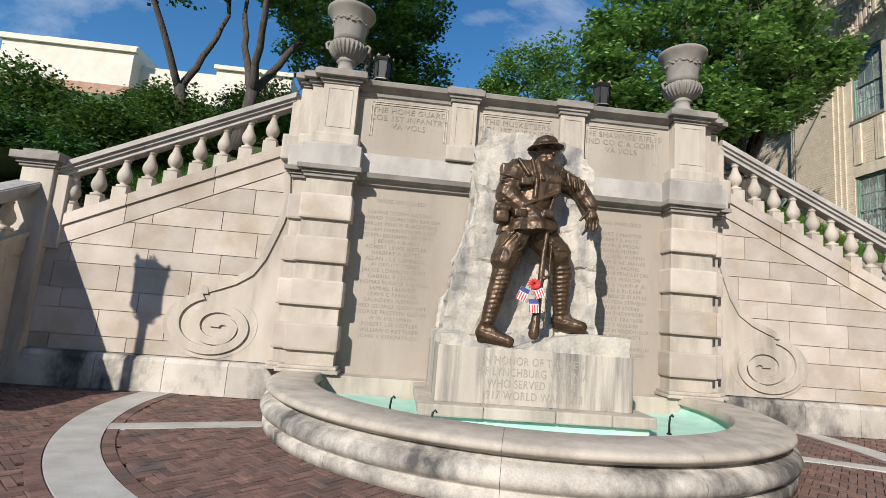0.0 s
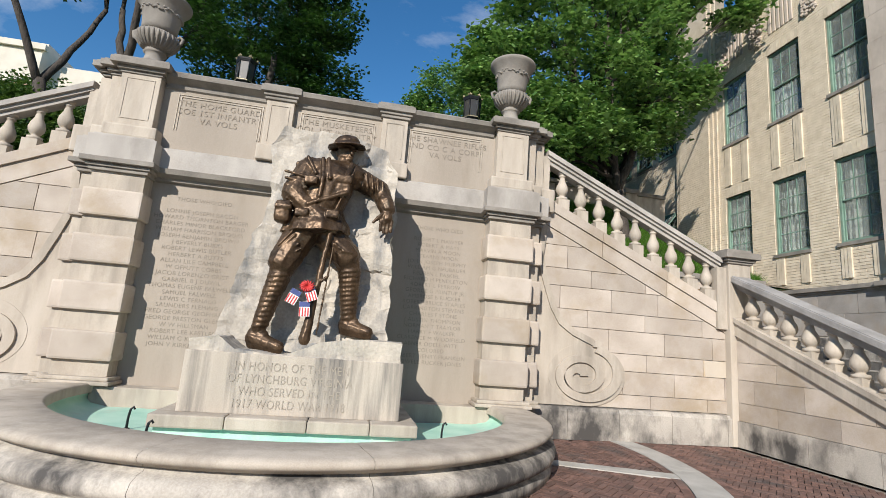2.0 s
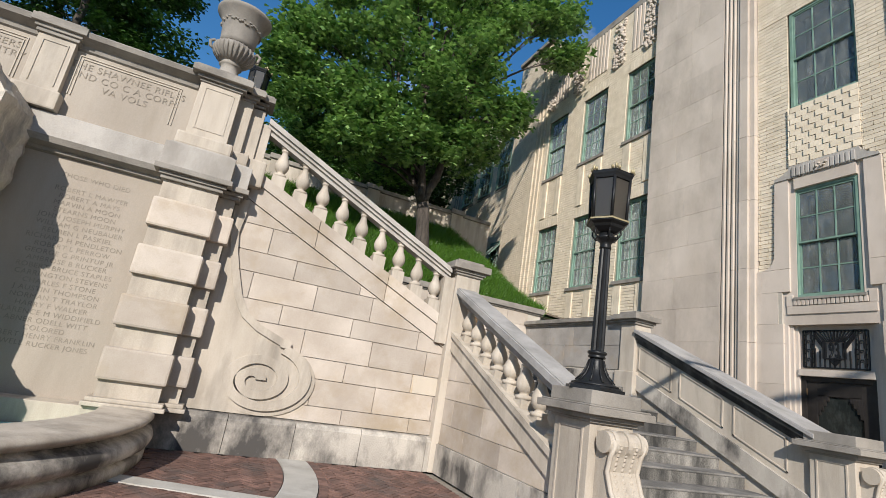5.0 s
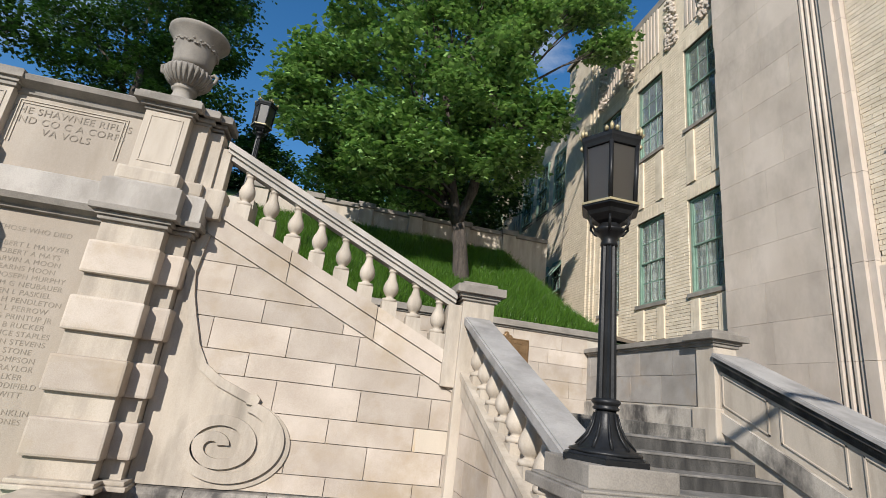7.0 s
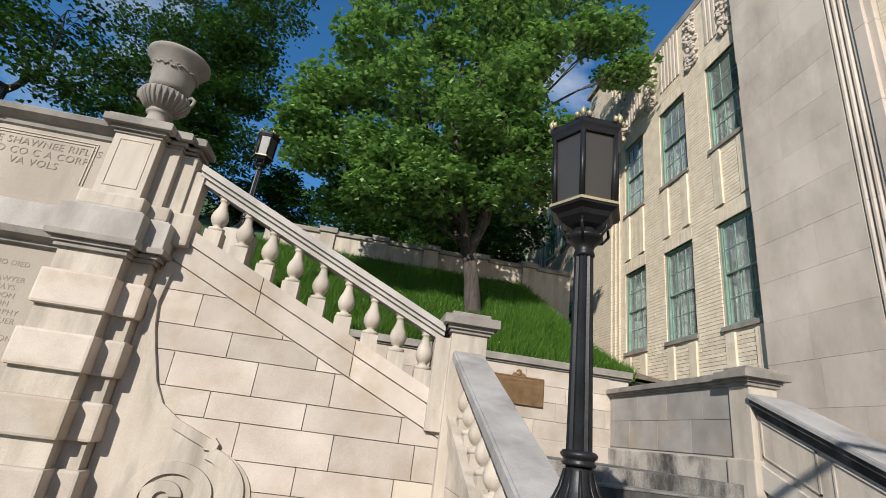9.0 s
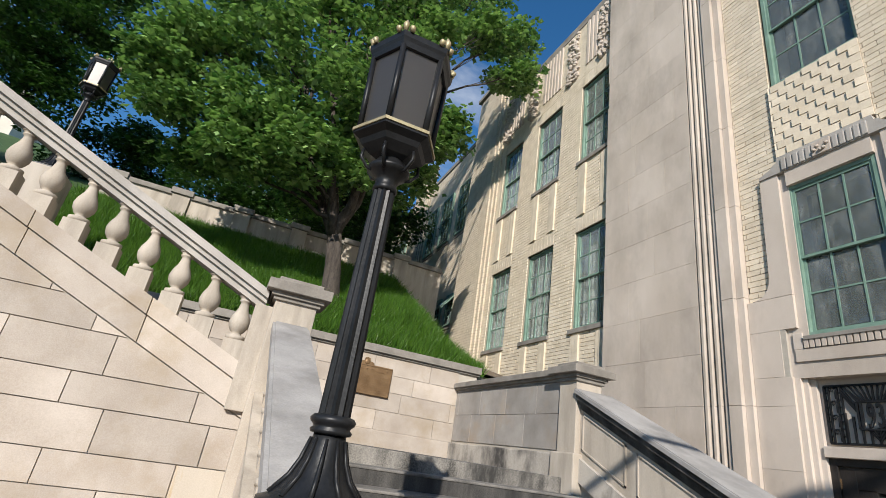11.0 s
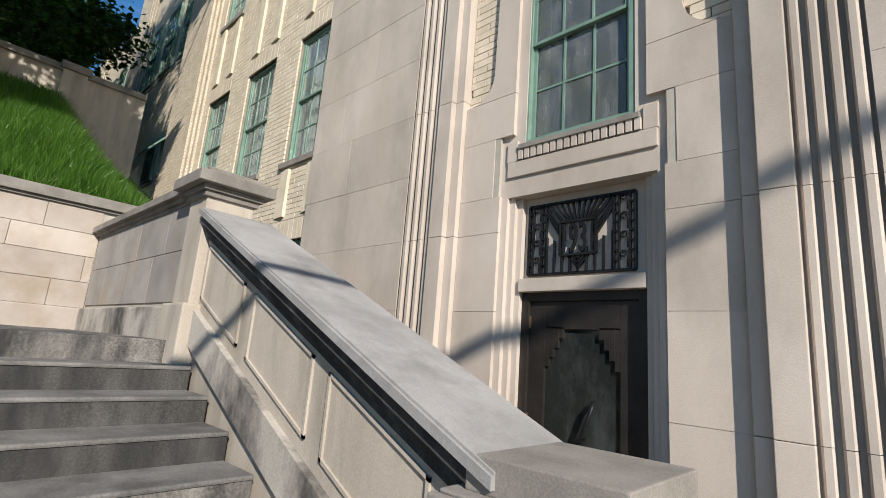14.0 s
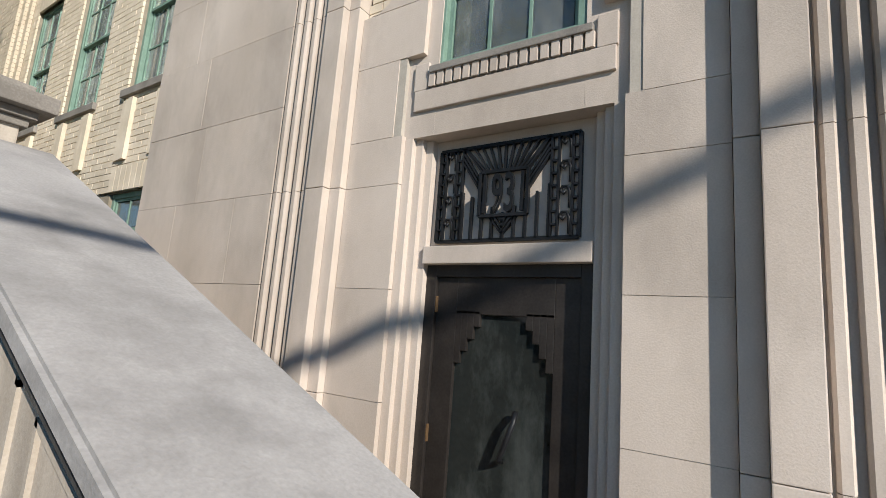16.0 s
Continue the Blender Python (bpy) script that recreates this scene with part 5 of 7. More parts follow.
lp = lamp(8.405, 4.17, 1.49)
copy_thing(lp, pose(mx(-1, 7.10), 4.18, 1.49))
for lx, ly in ((4.32, 11.4), (-1.2, 11.4)):
    copy_thing(lp, pose(lx, ly, 5.15))
bm = bm_new()
box(bm, 4.05, 4.6, 11.1, 11.7, 3.49, 5.15, 0.01)
solid("lamp_pedestal", bm, LIME, "limestone pedestal carrying a lamp on the upper terrace", "pedestal")
bm = bm_new()
box(bm, -1.48, -0.92, 11.1, 11.7, 3.49, 5.15, 0.01)
solid("lamp_pedestal", bm, LIME, "limestone pedestal carrying a lamp on the upper terrace", "pedestal")

# ---- school building: tower with the door ----
BY = 5.27                # middle of the door bay
TX = 14.25               # face of the tower
TOP = 17.0
tower = thing("wall_tower", "smooth limestone tower of the building with fluted strips", "facade", kind="structure")


def stones(x0, x1, ya, yb, z_list, widths, seed, parent, mat=None, name="ashlar_block"):
    rnd = random.Random(seed)
    for k in range(len(z_list) - 1):
        y = ya - (rnd.uniform(0.2, 0.9) if k % 2 else 0)
        while y < yb - 0.02:
            w = rnd.uniform(*widths)
            a, b = max(y, ya) + 0.002, min(y + w, yb) - 0.002
            y += w
            if b - a > 0.05:
                bm = bm_new()
                box(bm, x0 - rnd.uniform(0, 0.003), x1, a, b, z_list[k] + 0.002, z_list[k + 1] - 0.002)
                part(name, bm, mat or TOWER, parent)


ZB = [0.0, 0.75, 1.5, 2.25, 3.0, 3.75, 4.5, 5.25, 6.0, 6.75, 7.5, 8.25, 9.0, 9.75, 10.5, 11.25, 12.0, 13.0, 14.0, 15.0, 16.0, 17.0]
for sg in (1, -1):
    a, b = sorted((BY + sg * 1.98, BY + sg * 4.13))
    bm = bm_new()
    box(bm, TX + 0.03, TX + 0.6, a, b, 0, TOP)
    part("pier_core", bm, JOINT, tower)
    stones(TX, TX + 0.1, a, b, ZB, (0.9, 1.5), 11 + sg, tower)
    # fluted strip
    a, b = sorted((BY + sg * 1.58, BY + sg * 1.98))
    bm = bm_new()
    box(bm, TX + 0.075, TX + 0.6, a, b, 0, TOP)
    part("strip_core", bm, TOWER, tower)
    for k in range(4):
        q = BY + sg * (1.63 + 0.098 * k)
        for z0, z1 in zip(ZB[::2], ZB[2::2]):
            bm = bm_new()
            prism(bm, [(q - 0.032, TX + 0.09), (q - 0.032, TX + 0.045 - 0.012 * k), (q - 0.018, TX + 0.025 - 0.012 * k), (q + 0.018, TX + 0.025 - 0.012 * k), (q + 0.032, TX + 0.045 - 0.012 * k), (q + 0.032, TX + 0.09)], "z", z0 + 0.002, z1 - 0.002)
            for v in bm.verts:
                v.co.x, v.co.y = v.co.y, v.co.x
            bmesh.ops.recalc_face_normals(bm, faces=bm.faces[:])
            part("reed", bm, TOWER, tower)
    a, b = sorted((BY + sg * 1.386, BY + sg * 1.58))
    for z0, z1 in zip(ZB[::2], ZB[2::2]):
        bm = bm_new()
        box(bm, TX - 0.002, TX + 0.6, a, b, z0 + 0.002, z1 - 0.002, 0.006)
        part("flat_strip", bm, TOWER, tower)
    a, b = sorted((BY + sg * 1.275, BY + sg * 1.385))
    for z0, z1 in zip(ZB[::2], ZB[2::2]):
        bm = bm_new()
        box(bm, TX + 0.066, TX + 0.6, a, b, z0 + 0.002, z1 - 0.002, 0.006)
        part("flat_strip", bm, TOWER, tower)
for sg in (1, -1):
    bm = bm_new()
    a, b = sorted((BY + sg * 1.28, BY + sg * 1.57))
    box(bm, TX + 0.095, TX + 0.55, a, b, 0, TOP - 0.01)
    a, b = sorted((BY + sg * 0.79, BY + sg * 1.265))
    box(bm, 14.382, 14.8, a, b, 0.0, 4.41)
    part("joint_core", bm, JOINT, tower, "pale joints")
# stone frame round door and window, in the bay
FXX = 14.375             # face of the frame
bm = bm_new()
YL, YR = BY + 1.27, BY - 1.27


def yz(bm, pts, x0, x1):
    prism(bm, pts, "x", x0, x1)


def curve_q(cy, cz, r, a0, a1, n=8):
    return [(cy + r * math.cos(a0 + (a1 - a0) * k / n), cz + r * math.sin(a0 + (a1 - a0) * k / n)) for k in range(n + 1)]


for sg in (1, -1):       # two halves leave the door and window openings free
    upper = [(0.64, 4.424), (1.19, 4.424)] + [(1.19 - 0.27 * math.sin(a), 4.724 - 0.30 * math.cos(a)) for a in [math.pi / 2 * k / 8 for k in range(1, 9)]] + \
            [(0.90, 6.26), (0.64, 6.26)]
    stones_f = [upper] + [[(p0, z0 + 0.002), (1.27, z0 + 0.002), (1.27, z1 - 0.002), (p0, z1 - 0.002)] for p0, z0, z1 in
                          ((0.77, 0.0, 0.75), (0.77, 0.75, 1.5), (0.77, 1.5, 2.25), (0.77, 2.25, 3.0), (0.77, 3.0, 3.36), (0.86, 3.36, 3.97), (0.64, 3.97, 4.42))]
    for poly in stones_f:
        bm = bm_new()
        prism(bm, [(BY + sg * p, z) for p, z in poly], "x", FXX, FXX + 0.45)
        part("frame_stone", bm, TOWER, tower)
    bm = bm_new()           # sunk inner field of the frame
    prism(bm, [(BY + sg * p, z) for p, z in ((0.53, 3.34), (0.90, 3.34), (0.90, 3.99), (0.66, 3.99), (0.66, 6.26), (0.53, 6.26))], "x", FXX + 0.045, FXX + 0.44)
    part("inner_field", bm, TOWER, tower)
    # stepped jambs of the doorway
    for k in range(3):
        y0, y1 = sorted((BY + sg * (0.58 + 0.06 * k), BY + sg * (0.65 + 0.06 * k)))
        bm = bm_new()
        box(bm, FXX + 0.13 - 0.045 * k, FXX + 0.45, y0, y1, 0.0, 3.34, 0.004)
        part("jamb", bm, TOWER, tower)
bm = bm_new()
box(bm, FXX + 0.046, FXX + 0.45, BY - 0.53, BY + 0.53, 3.34, 3.84)
box(bm, FXX, FXX + 0.45, BY - 0.53, BY + 0.53, 6.02, 6.26)
part("frame_stone", bm, TOWER, tower)
bm = bm_new()               # window apron: sill, dentils, stepped bracket
box(bm, FXX - 0.005, FXX + 0.2, BY - 0.58, BY + 0.58, 3.80, 3.85, 0.006)
part("sill", bm, GREY, tower, "dark weathered sill")
for k in range(17):
    bm = bm_new()
    y = BY - 0.56 + 0.07 * k
    prism(bm, [(y - 0.03, FXX + 0.04), (y - 0.024, FXX + 0.008), (y + 0.024, FXX + 0.008), (y + 0.03, FXX + 0.04)], "z", 3.70, 3.80)
    for v in bm.verts:
        v.co.x, v.co.y = v.co.y, v.co.x
    bmesh.ops.recalc_face_normals(bm, faces=bm.faces[:])
    part("dentil", bm, TOWER, tower)
bm = bm_new()
box(bm, FXX + 0.022, FXX + 0.1, BY - 0.71, BY + 0.71, 3.535, 3.69, 0.006)
for sg in (-1, 1):
    y0, y1 = sorted((BY + sg * 0.60, BY + sg * 0.72))
    box(bm, FXX + 0.021, FXX + 0.1, y0, y1, 3.69, 3.90, 0.006)
part("apron", bm, TOWER, tower)
bm = bm_new()
prism(bm, [(BY + q, z) for q, z in ((-0.90, 6.262), (-0.88, 6.31), (-0.72, 6.37), (-0.66, 6.43), (-0.62, 6.44), (-0.60, 6.52), (0.60, 6.52), (0.62, 6.44), (0.66, 6.43), (0.72, 6.37), (0.88, 6.31), (0.90, 6.262))], "x", FXX - 0.022, FXX + 0.3)
part("hood", bm, PALE, tower, "weathered stepped hood stone")
for k in range(13):
    if k in (5, 6, 7):
        continue
    bm = bm_new()
    y = BY - 0.51 + 0.085 * k
    box(bm, FXX - 0.042, FXX - 0.018, y - 0.034, y + 0.034, 6.275, 6.47, 0.012)
    part("dentil", bm, PALE, tower)
bm = bm_new()
box(bm, FXX - 0.045, FXX - 0.02, BY - 0.12, BY + 0.12, 6.275, 6.48, 0.01)
for k in range(5):
    bmesh.ops.create_icosphere(bm, subdivisions=1, radius=0.03, matrix=pose(FXX - 0.055, BY - 0.08 + 0.04 * k, 6.36 + 0.04 * math.cos(k * 2)))
part("carved_panel", bm, TOWER, tower, "small carved panel")
# lintel slab above the door and stone panel behind the grille
bm = bm_new()
box(bm, FXX + 0.10, FXX + 0.45, BY - 0.58, BY + 0.58, 2.44, 2.56, 0.006)
box(bm, FXX + 0.19, FXX + 0.45, BY - 0.58, BY + 0.58, 2.56, 3.34)
part("lintel", bm, TOWER, tower)
# brick filling of the bay above the frame
bm = bm_new()
box(bm, FXX + 0.075, FXX + 0.45, YR, BY - 0.62, 4.40, TOP)
box(bm, FXX + 0.075, FXX + 0.45, BY + 0.62, YL, 4.40, TOP)
box(bm, FXX + 0.075, FXX + 0.45, BY - 0.62, BY + 0.62, 6.3, 7.85)
box(bm, FXX + 0.075, FXX + 0.45, BY - 0.62, BY + 0.62, 10.2, TOP)
part("bay_core", bm, BRICKJ, tower, "brick joints")


def bricks(parent, x, spans, z0, z1, course=0.085, length=0.31, gap=0.009, seed=1, limit=10 ** 9, depth=0.035, cut=None):
    """Running-bond bricks on a wall that faces -x: the first ones as pieces, the rest joined."""
    rnd = random.Random(seed)
    verts, faces, count = [], [], 0
    me = {}
    k = 0
    z = z0
    while z < z1 - course * 0.5:
        row = list(spans)
        for c0, c1 in (cut(z + course / 2) if cut else ()):
            row = [q for a, b in row for q in ((a, min(b, c0)), (max(a, c1), b)) if q[1] - q[0] > 0.02]
        for ya, yb in row:
            y = ya - (length / 2 if k % 2 else 0)
            while y < yb - 0.01:
                a, b = max(y, ya) + gap / 2, min(y + length, yb) - gap / 2
                y += length
                if b - a < 0.02:
                    continue
                h = course - gap
                if count < limit:
                    key = round(b - a, 3)
                    if key not in me:
                        bm = bm_new()
                        box(bm, 0, depth, -(b - a) / 2, (b - a) / 2, 0, h)
                        me[key] = mesh_of("brick", bm, CREAM)
                    shared("brick", me[key], parent, (x + rnd.uniform(0, 0.004), (a + b) / 2, z))
                else:
                    i, xx = len(verts), x + rnd.uniform(0, 0.004)
                    for px, py, pz in ((xx, a, z), (xx, b, z), (xx, b, z + h), (xx, a, z + h), (xx + depth, a, z), (xx + depth, b, z), (xx + depth, b, z + h), (xx + depth, a, z + h)):
                        verts.append((px, py, pz))
                    faces += [(i, i + 3, i + 2, i + 1), (i, i + 1, i + 5, i + 4), (i + 3, i + 7, i + 6, i + 2), (i, i + 4, i + 7, i + 3), (i + 1, i + 2, i + 6, i + 5)]
                count += 1
        z += course
        k += 1
    if verts:
        mm = bpy.data.meshes.new("brickwork")
        mm.from_pydata(verts, [], faces)
        mm.materials.append(CREAM)
        ob = new("brickwork", mm)
        ob.parent = parent
        ob["kind"] = "stuff"


def in_frame(z):
    d = 0.0
    if z < 4.42:
        d = 1.3
    elif z < 4.72:
        d = 1.19 - 0.27 * math.sqrt(max(0.0, 1 - ((4.72 - z) / 0.30) ** 2)) + 0.0
    elif z < 6.31:
        d = 0.91
    elif z < 6.41:
        d = 0.72
    elif z < 6.53:
        d = 0.61
    return [(BY - d, BY + d)] if d else []


def sash_window(name, x, yc, w, z0, z1, cols=3, rows=4, label="green-painted sash window with dusty panes", group="sash windows", curtain=False):
    """A double-hung window facing -x."""
    win = thing(name, label, "window", group, "structure")
    f = 0.06
    bm = bm_new()
    for a, b, c, e in ((yc - w / 2, yc - w / 2 + f, z0, z1), (yc + w / 2 - f, yc + w / 2, z0, z1), (yc - w / 2 + f, yc + w / 2 - f, z1 - f, z1), (yc - w / 2 + f, yc + w / 2 - f, z0, z0 + f)):
        box(bm, x - 0.07, x + 0.06, a, b, c, e, 0.004)
    part("window_frame", bm, GREEN, win)
    zm = (z0 + z1) / 2
    for lo, hi, off in ((z0 + f, zm + 0.02, 0.0), (zm - 0.02, z1 - f, -0.035)):
        a, b = yc - w / 2 + f, yc + w / 2 - f
        bm = bm_new()
        t = 0.035
        for p, q, c, e in ((a, a + t, lo, hi), (b - t, b, lo, hi), (a + t, b - t, hi - t, hi), (a + t, b - t, lo, lo + t)):
            box(bm, x - 0.018 + off, x + 0.018 + off, p, q, c, e)
        sash = part("sash", bm, GREEN, win)
        iy, iz = (b - a - 2 * t) / cols, (hi - lo - 2 * t) / (rows // 2)
        for k in range(1, cols):
            bm = bm_new()
            box(bm, x - 0.013 + off, x + 0.013 + off, a + t + iy * k - 0.011, a + t + iy * k + 0.011, lo + t, hi - t)
            part("glazing_bar", bm, GREEN, sash)
        for k in range(1, rows // 2):
            bm = bm_new()
            box(bm, x - 0.011 + off, x + 0.011 + off, a + t, b - t, lo + t + iz * k - 0.011, lo + t + iz * k + 0.011)
            part("glazing_bar", bm, GREEN, sash)
        for i in range(cols):
            for j in range(rows // 2):
                bm = bm_new()
                box(bm, x - 0.002 + off, x + 0.002 + off, a + t + iy * i + 0.011, a + t + iy * (i + 1) - 0.011, lo + t + iz * j + 0.011, lo + t + iz * (j + 1) - 0.011)
                part("pane", bm, GLASS, sash)
    if curtain:
        for ob in win.children_recursive:
            if ob.name.startswith("pane"):
                ob.visible_shadow = False
        bm = bm_new()
        fold = [(yc - w / 2 + 0.01 + (w - 0.02) * k / 44, x + 0.15 + 0.022 * math.sin(k * 1.15) + 0.012 * math.sin(k * 0.37 + yc)) for k in range(45)]
        lo = [bm.verts.new((q, y, z0 + 0.02)) for y, q in fold]
        hi = [bm.verts.new((q, y, z0 + (z1 - z0) * curtain)) for y, q in fold]
        for k in range(44):
            bm.faces.new((lo[k], lo[k + 1], hi[k + 1], hi[k])).smooth = True
        part("curtain", bm, CURTAIN, win, "pale hanging curtain")
    # backing and cheeks coloured near black to stand in for an unlit room
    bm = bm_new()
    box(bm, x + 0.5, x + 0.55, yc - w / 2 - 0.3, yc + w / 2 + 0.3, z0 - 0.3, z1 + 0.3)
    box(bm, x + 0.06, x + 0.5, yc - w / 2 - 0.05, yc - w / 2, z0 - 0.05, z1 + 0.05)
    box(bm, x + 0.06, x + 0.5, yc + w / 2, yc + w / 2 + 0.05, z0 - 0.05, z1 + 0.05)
    part("dark_room", bm, INSIDE, win, "dark-painted backing in place of an unlit room")
    return win


sash_window("window_1", 14.50, BY + 0.02, 1.10, 3.84, 6.02, label="tall green-painted sash window above the door")
sash_window("window_2", 14.52, BY - 0.03, 1.24, 7.85, 10.2, label="green-painted sash window high on the tower")

# door and grille
dr = thing("door_1", "dark bronze door with stepped corners and dark glass with painted reflections", "door", kind="structure")
DX = 14.60
bm = bm_new()
for a, b, c, e in ((BY + 0.50, BY + 0.60, 0.0, 2.44), (BY - 0.60, BY - 0.50, 0.0, 2.44), (BY - 0.5, BY + 0.5, 2.36, 2.44)):
    box(bm, DX - 0.05, DX + 0.1, a, b, c, e, 0.004)
part("door_frame", bm, DOOR, dr)
bm = bm_new()
for a, b, c, e in ((BY + 0.34, BY + 0.50, 0.05, 2.36), (BY - 0.50, BY - 0.34, 0.05, 2.36), (BY - 0.34, BY + 0.34, 2.12, 2.36), (BY - 0.34, BY + 0.34, 0.05, 0.35)):
    box(bm, DX - 0.02, DX + 0.04, a, b, c, e, 0.004)
for sg in (-1, 1):
    for k in range(4):
        y0, y1 = sorted((BY + sg * (0.34 - 0.045 * (k + 1)), BY + sg * (0.34 - 0.045 * k)))
        box(bm, DX - 0.02, DX + 0.04, y0, y1, 1.80 + 0.08 * k, 2.14, 0.003)
part("leaf", bm, DOOR, dr)
bm = bm_new()
box(bm, DX + 0.008, DX + 0.014, BY - 0.345, BY + 0.345, 0.34, 2.13)
part("glass", bm, DOORGLASS, dr)
for zz in (0.4, 1.28, 2.12):
    bm = bm_new()
    box(bm, DX - 0.04, DX - 0.015, BY + 0.49, BY + 0.515, zz, zz + 0.11, 0.004)
    part("hinge", bm, PLAQUE, dr, "worn brass hinge")
bm = bm_new()
tube(bm, [(DX - 0.02, BY - 0.12, 1.55), (DX - 0.07, BY - 0.13, 1.50), (DX - 0.07, BY - 0.05, 1.28), (DX - 0.02, BY - 0.04, 1.26)], (0.018,) * 4, 8)
part("handle", bm, IRON, dr)
# near-black sheet stands in for the unlit lobby
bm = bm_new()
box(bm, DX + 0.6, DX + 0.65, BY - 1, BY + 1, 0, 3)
part("dark_room", bm, INSIDE, dr, "dark-painted backing in place of an unlit lobby")

gr = thing("door_grille", "black iron grille with sunburst and the date 1931", "grille", kind="structure")
GX, G0, G1, GZ0, GZ1 = 14.53, 4.79, 5.79, 2.60, 3.25


def gbar(bm, p, q, w=0.014, x0=GX, dep=0.03):
    (a, b), (c, e) = p, q
    t = Vector((c - a, e - b)).normalized() * w / 2
    prism(bm, [(a - t.y, b + t.x), (c - t.y, e + t.x), (c + t.y, e - t.x), (a + t.y, b - t.x)], "x", x0, x0 + dep)


bm = bm_new()
for p, q in (((G0, GZ0), (G1, GZ0)), ((G0, GZ1), (G1, GZ1)), ((G0, GZ0), (G0, GZ1)), ((G1, GZ0), (G1, GZ1))):
    gbar(bm, p, q, 0.022)
part("outer_frame", bm, IRON, gr)
bm = bm_new()
for y in (G0 + 0.045, G0 + 0.135, G0 + 0.18, G1 - 0.045, G1 - 0.135, G1 - 0.18):
    gbar(bm, (y, GZ0), (y, GZ1), 0.014)
for ya in (G0, G0 + 0.135, G1 - 0.045, G1 - 0.18):
    for k in range(1, 8):
        gbar(bm, (ya, GZ0 + 0.081 * k), (ya + 0.045, GZ0 + 0.081 * k), 0.012)
part("side_ladders", bm, IRON, gr)
for ya in (G0 + 0.09, G1 - 0.09):
    for k in range(4):
        bm = bm_new()
        zc = GZ0 + 0.10 + 0.16 * k
        pts = [(GX + 0.01, ya - 0.03, zc - 0.08), (GX + 0.01, ya - 0.03, zc + 0.02), (GX + 0.01, ya - 0.015, zc + 0.055), (GX + 0.01, ya + 0.015, zc + 0.055), (GX + 0.01, ya + 0.03, zc + 0.03), (GX + 0.01, ya + 0.01, zc + 0.01), (GX + 0.01, ya, zc + 0.03)]
        tube(bm, pts, (0.011,) * 7, 6)
        part("scroll", bm, IRON, gr)
YC = (G0 + G1) / 2
bm = bm_new()
for k in range(-6, 7):
    gbar(bm, (YC + 0.16 * k / 6, 3.06), (max(G0 + 0.19, min(G1 - 0.19, YC + 0.36 * k / 6)), GZ1), 0.012)
part("sunburst", bm, IRON, gr)
bm = bm_new()
for k in range(9):
    y = G0 + 0.19 + 0.0775 * k
    gbar(bm, (y, GZ0), (y, 2.78 + 0.04 * abs(k - 4)), 0.016)
part("lower_bars", bm, IRON, gr)
bm = bm_new()
for p, q in (((YC - 0.17, 2.76), (YC + 0.17, 2.76)), ((YC - 0.17, 3.06), (YC + 0.17, 3.06)), ((YC - 0.17, 2.76), (YC - 0.17, 3.06)), ((YC + 0.17, 2.76), (YC + 0.17, 3.06))):
    gbar(bm, p, q, 0.02, GX - 0.01)
for e in (0, 0.035, 0.07):
    gbar(bm, (YC - 0.1 + e, 2.76), (YC, 2.64 + e), 0.013), gbar(bm, (YC + 0.1 - e, 2.76), (YC, 2.64 + e), 0.013)
    gbar(bm, (YC - 0.17, 2.93 + e), (G0 + 0.19, 3.14 + e), 0.012), gbar(bm, (YC + 0.17, 2.93 + e), (G1 - 0.19, 3.14 + e), 0.012)
part("date_frame", bm, IRON, gr)
lettering("1931", 0.37, (GX + 0.004, YC, 2.785), (90, 0, -90), IRON, gr, extrude=0.014, name="date", shear=0.44, bold=0.004)

# ---- brick wing ----
WX = 14.43
wing = thing("wall_brick_wing", "cream brick wing of the building with stone sills", "facade", kind="structure")
WINS = [(14.10, 1.10), (12.09, 1.16), (10.07, 1.16)]
STOREYS = [(4.70, 7.05), (9.0, 11.4)]
bm = bm_new()
spans_all = [(9.40, 9.49), (10.65, 11.51), (12.67, 13.55), (14.65, 16.3)]
for a, b in spans_all:
    box(bm, WX + 0.03, WX + 0.5, a, b, 0, 13.9)
for yc, w in WINS:
    for z0, z1 in ((0.0, 2.45), (3.35, 4.70), (7.05, 9.0), (11.4, 13.9)):
        box(bm, WX + 0.03, WX + 0.5, yc - w / 2 - 0.002, yc + w / 2 + 0.002, z0, z1)
part("wall_core", bm, BRICKJ, wing, "brick joints")


def holes(z):
    if any(z0 - 0.02 < z < z1 + 0.3 for z0, z1 in STOREYS + [(2.45, 3.35)]):
        return [(yc - w / 2, yc + w / 2) for yc, w in WINS]
    return []


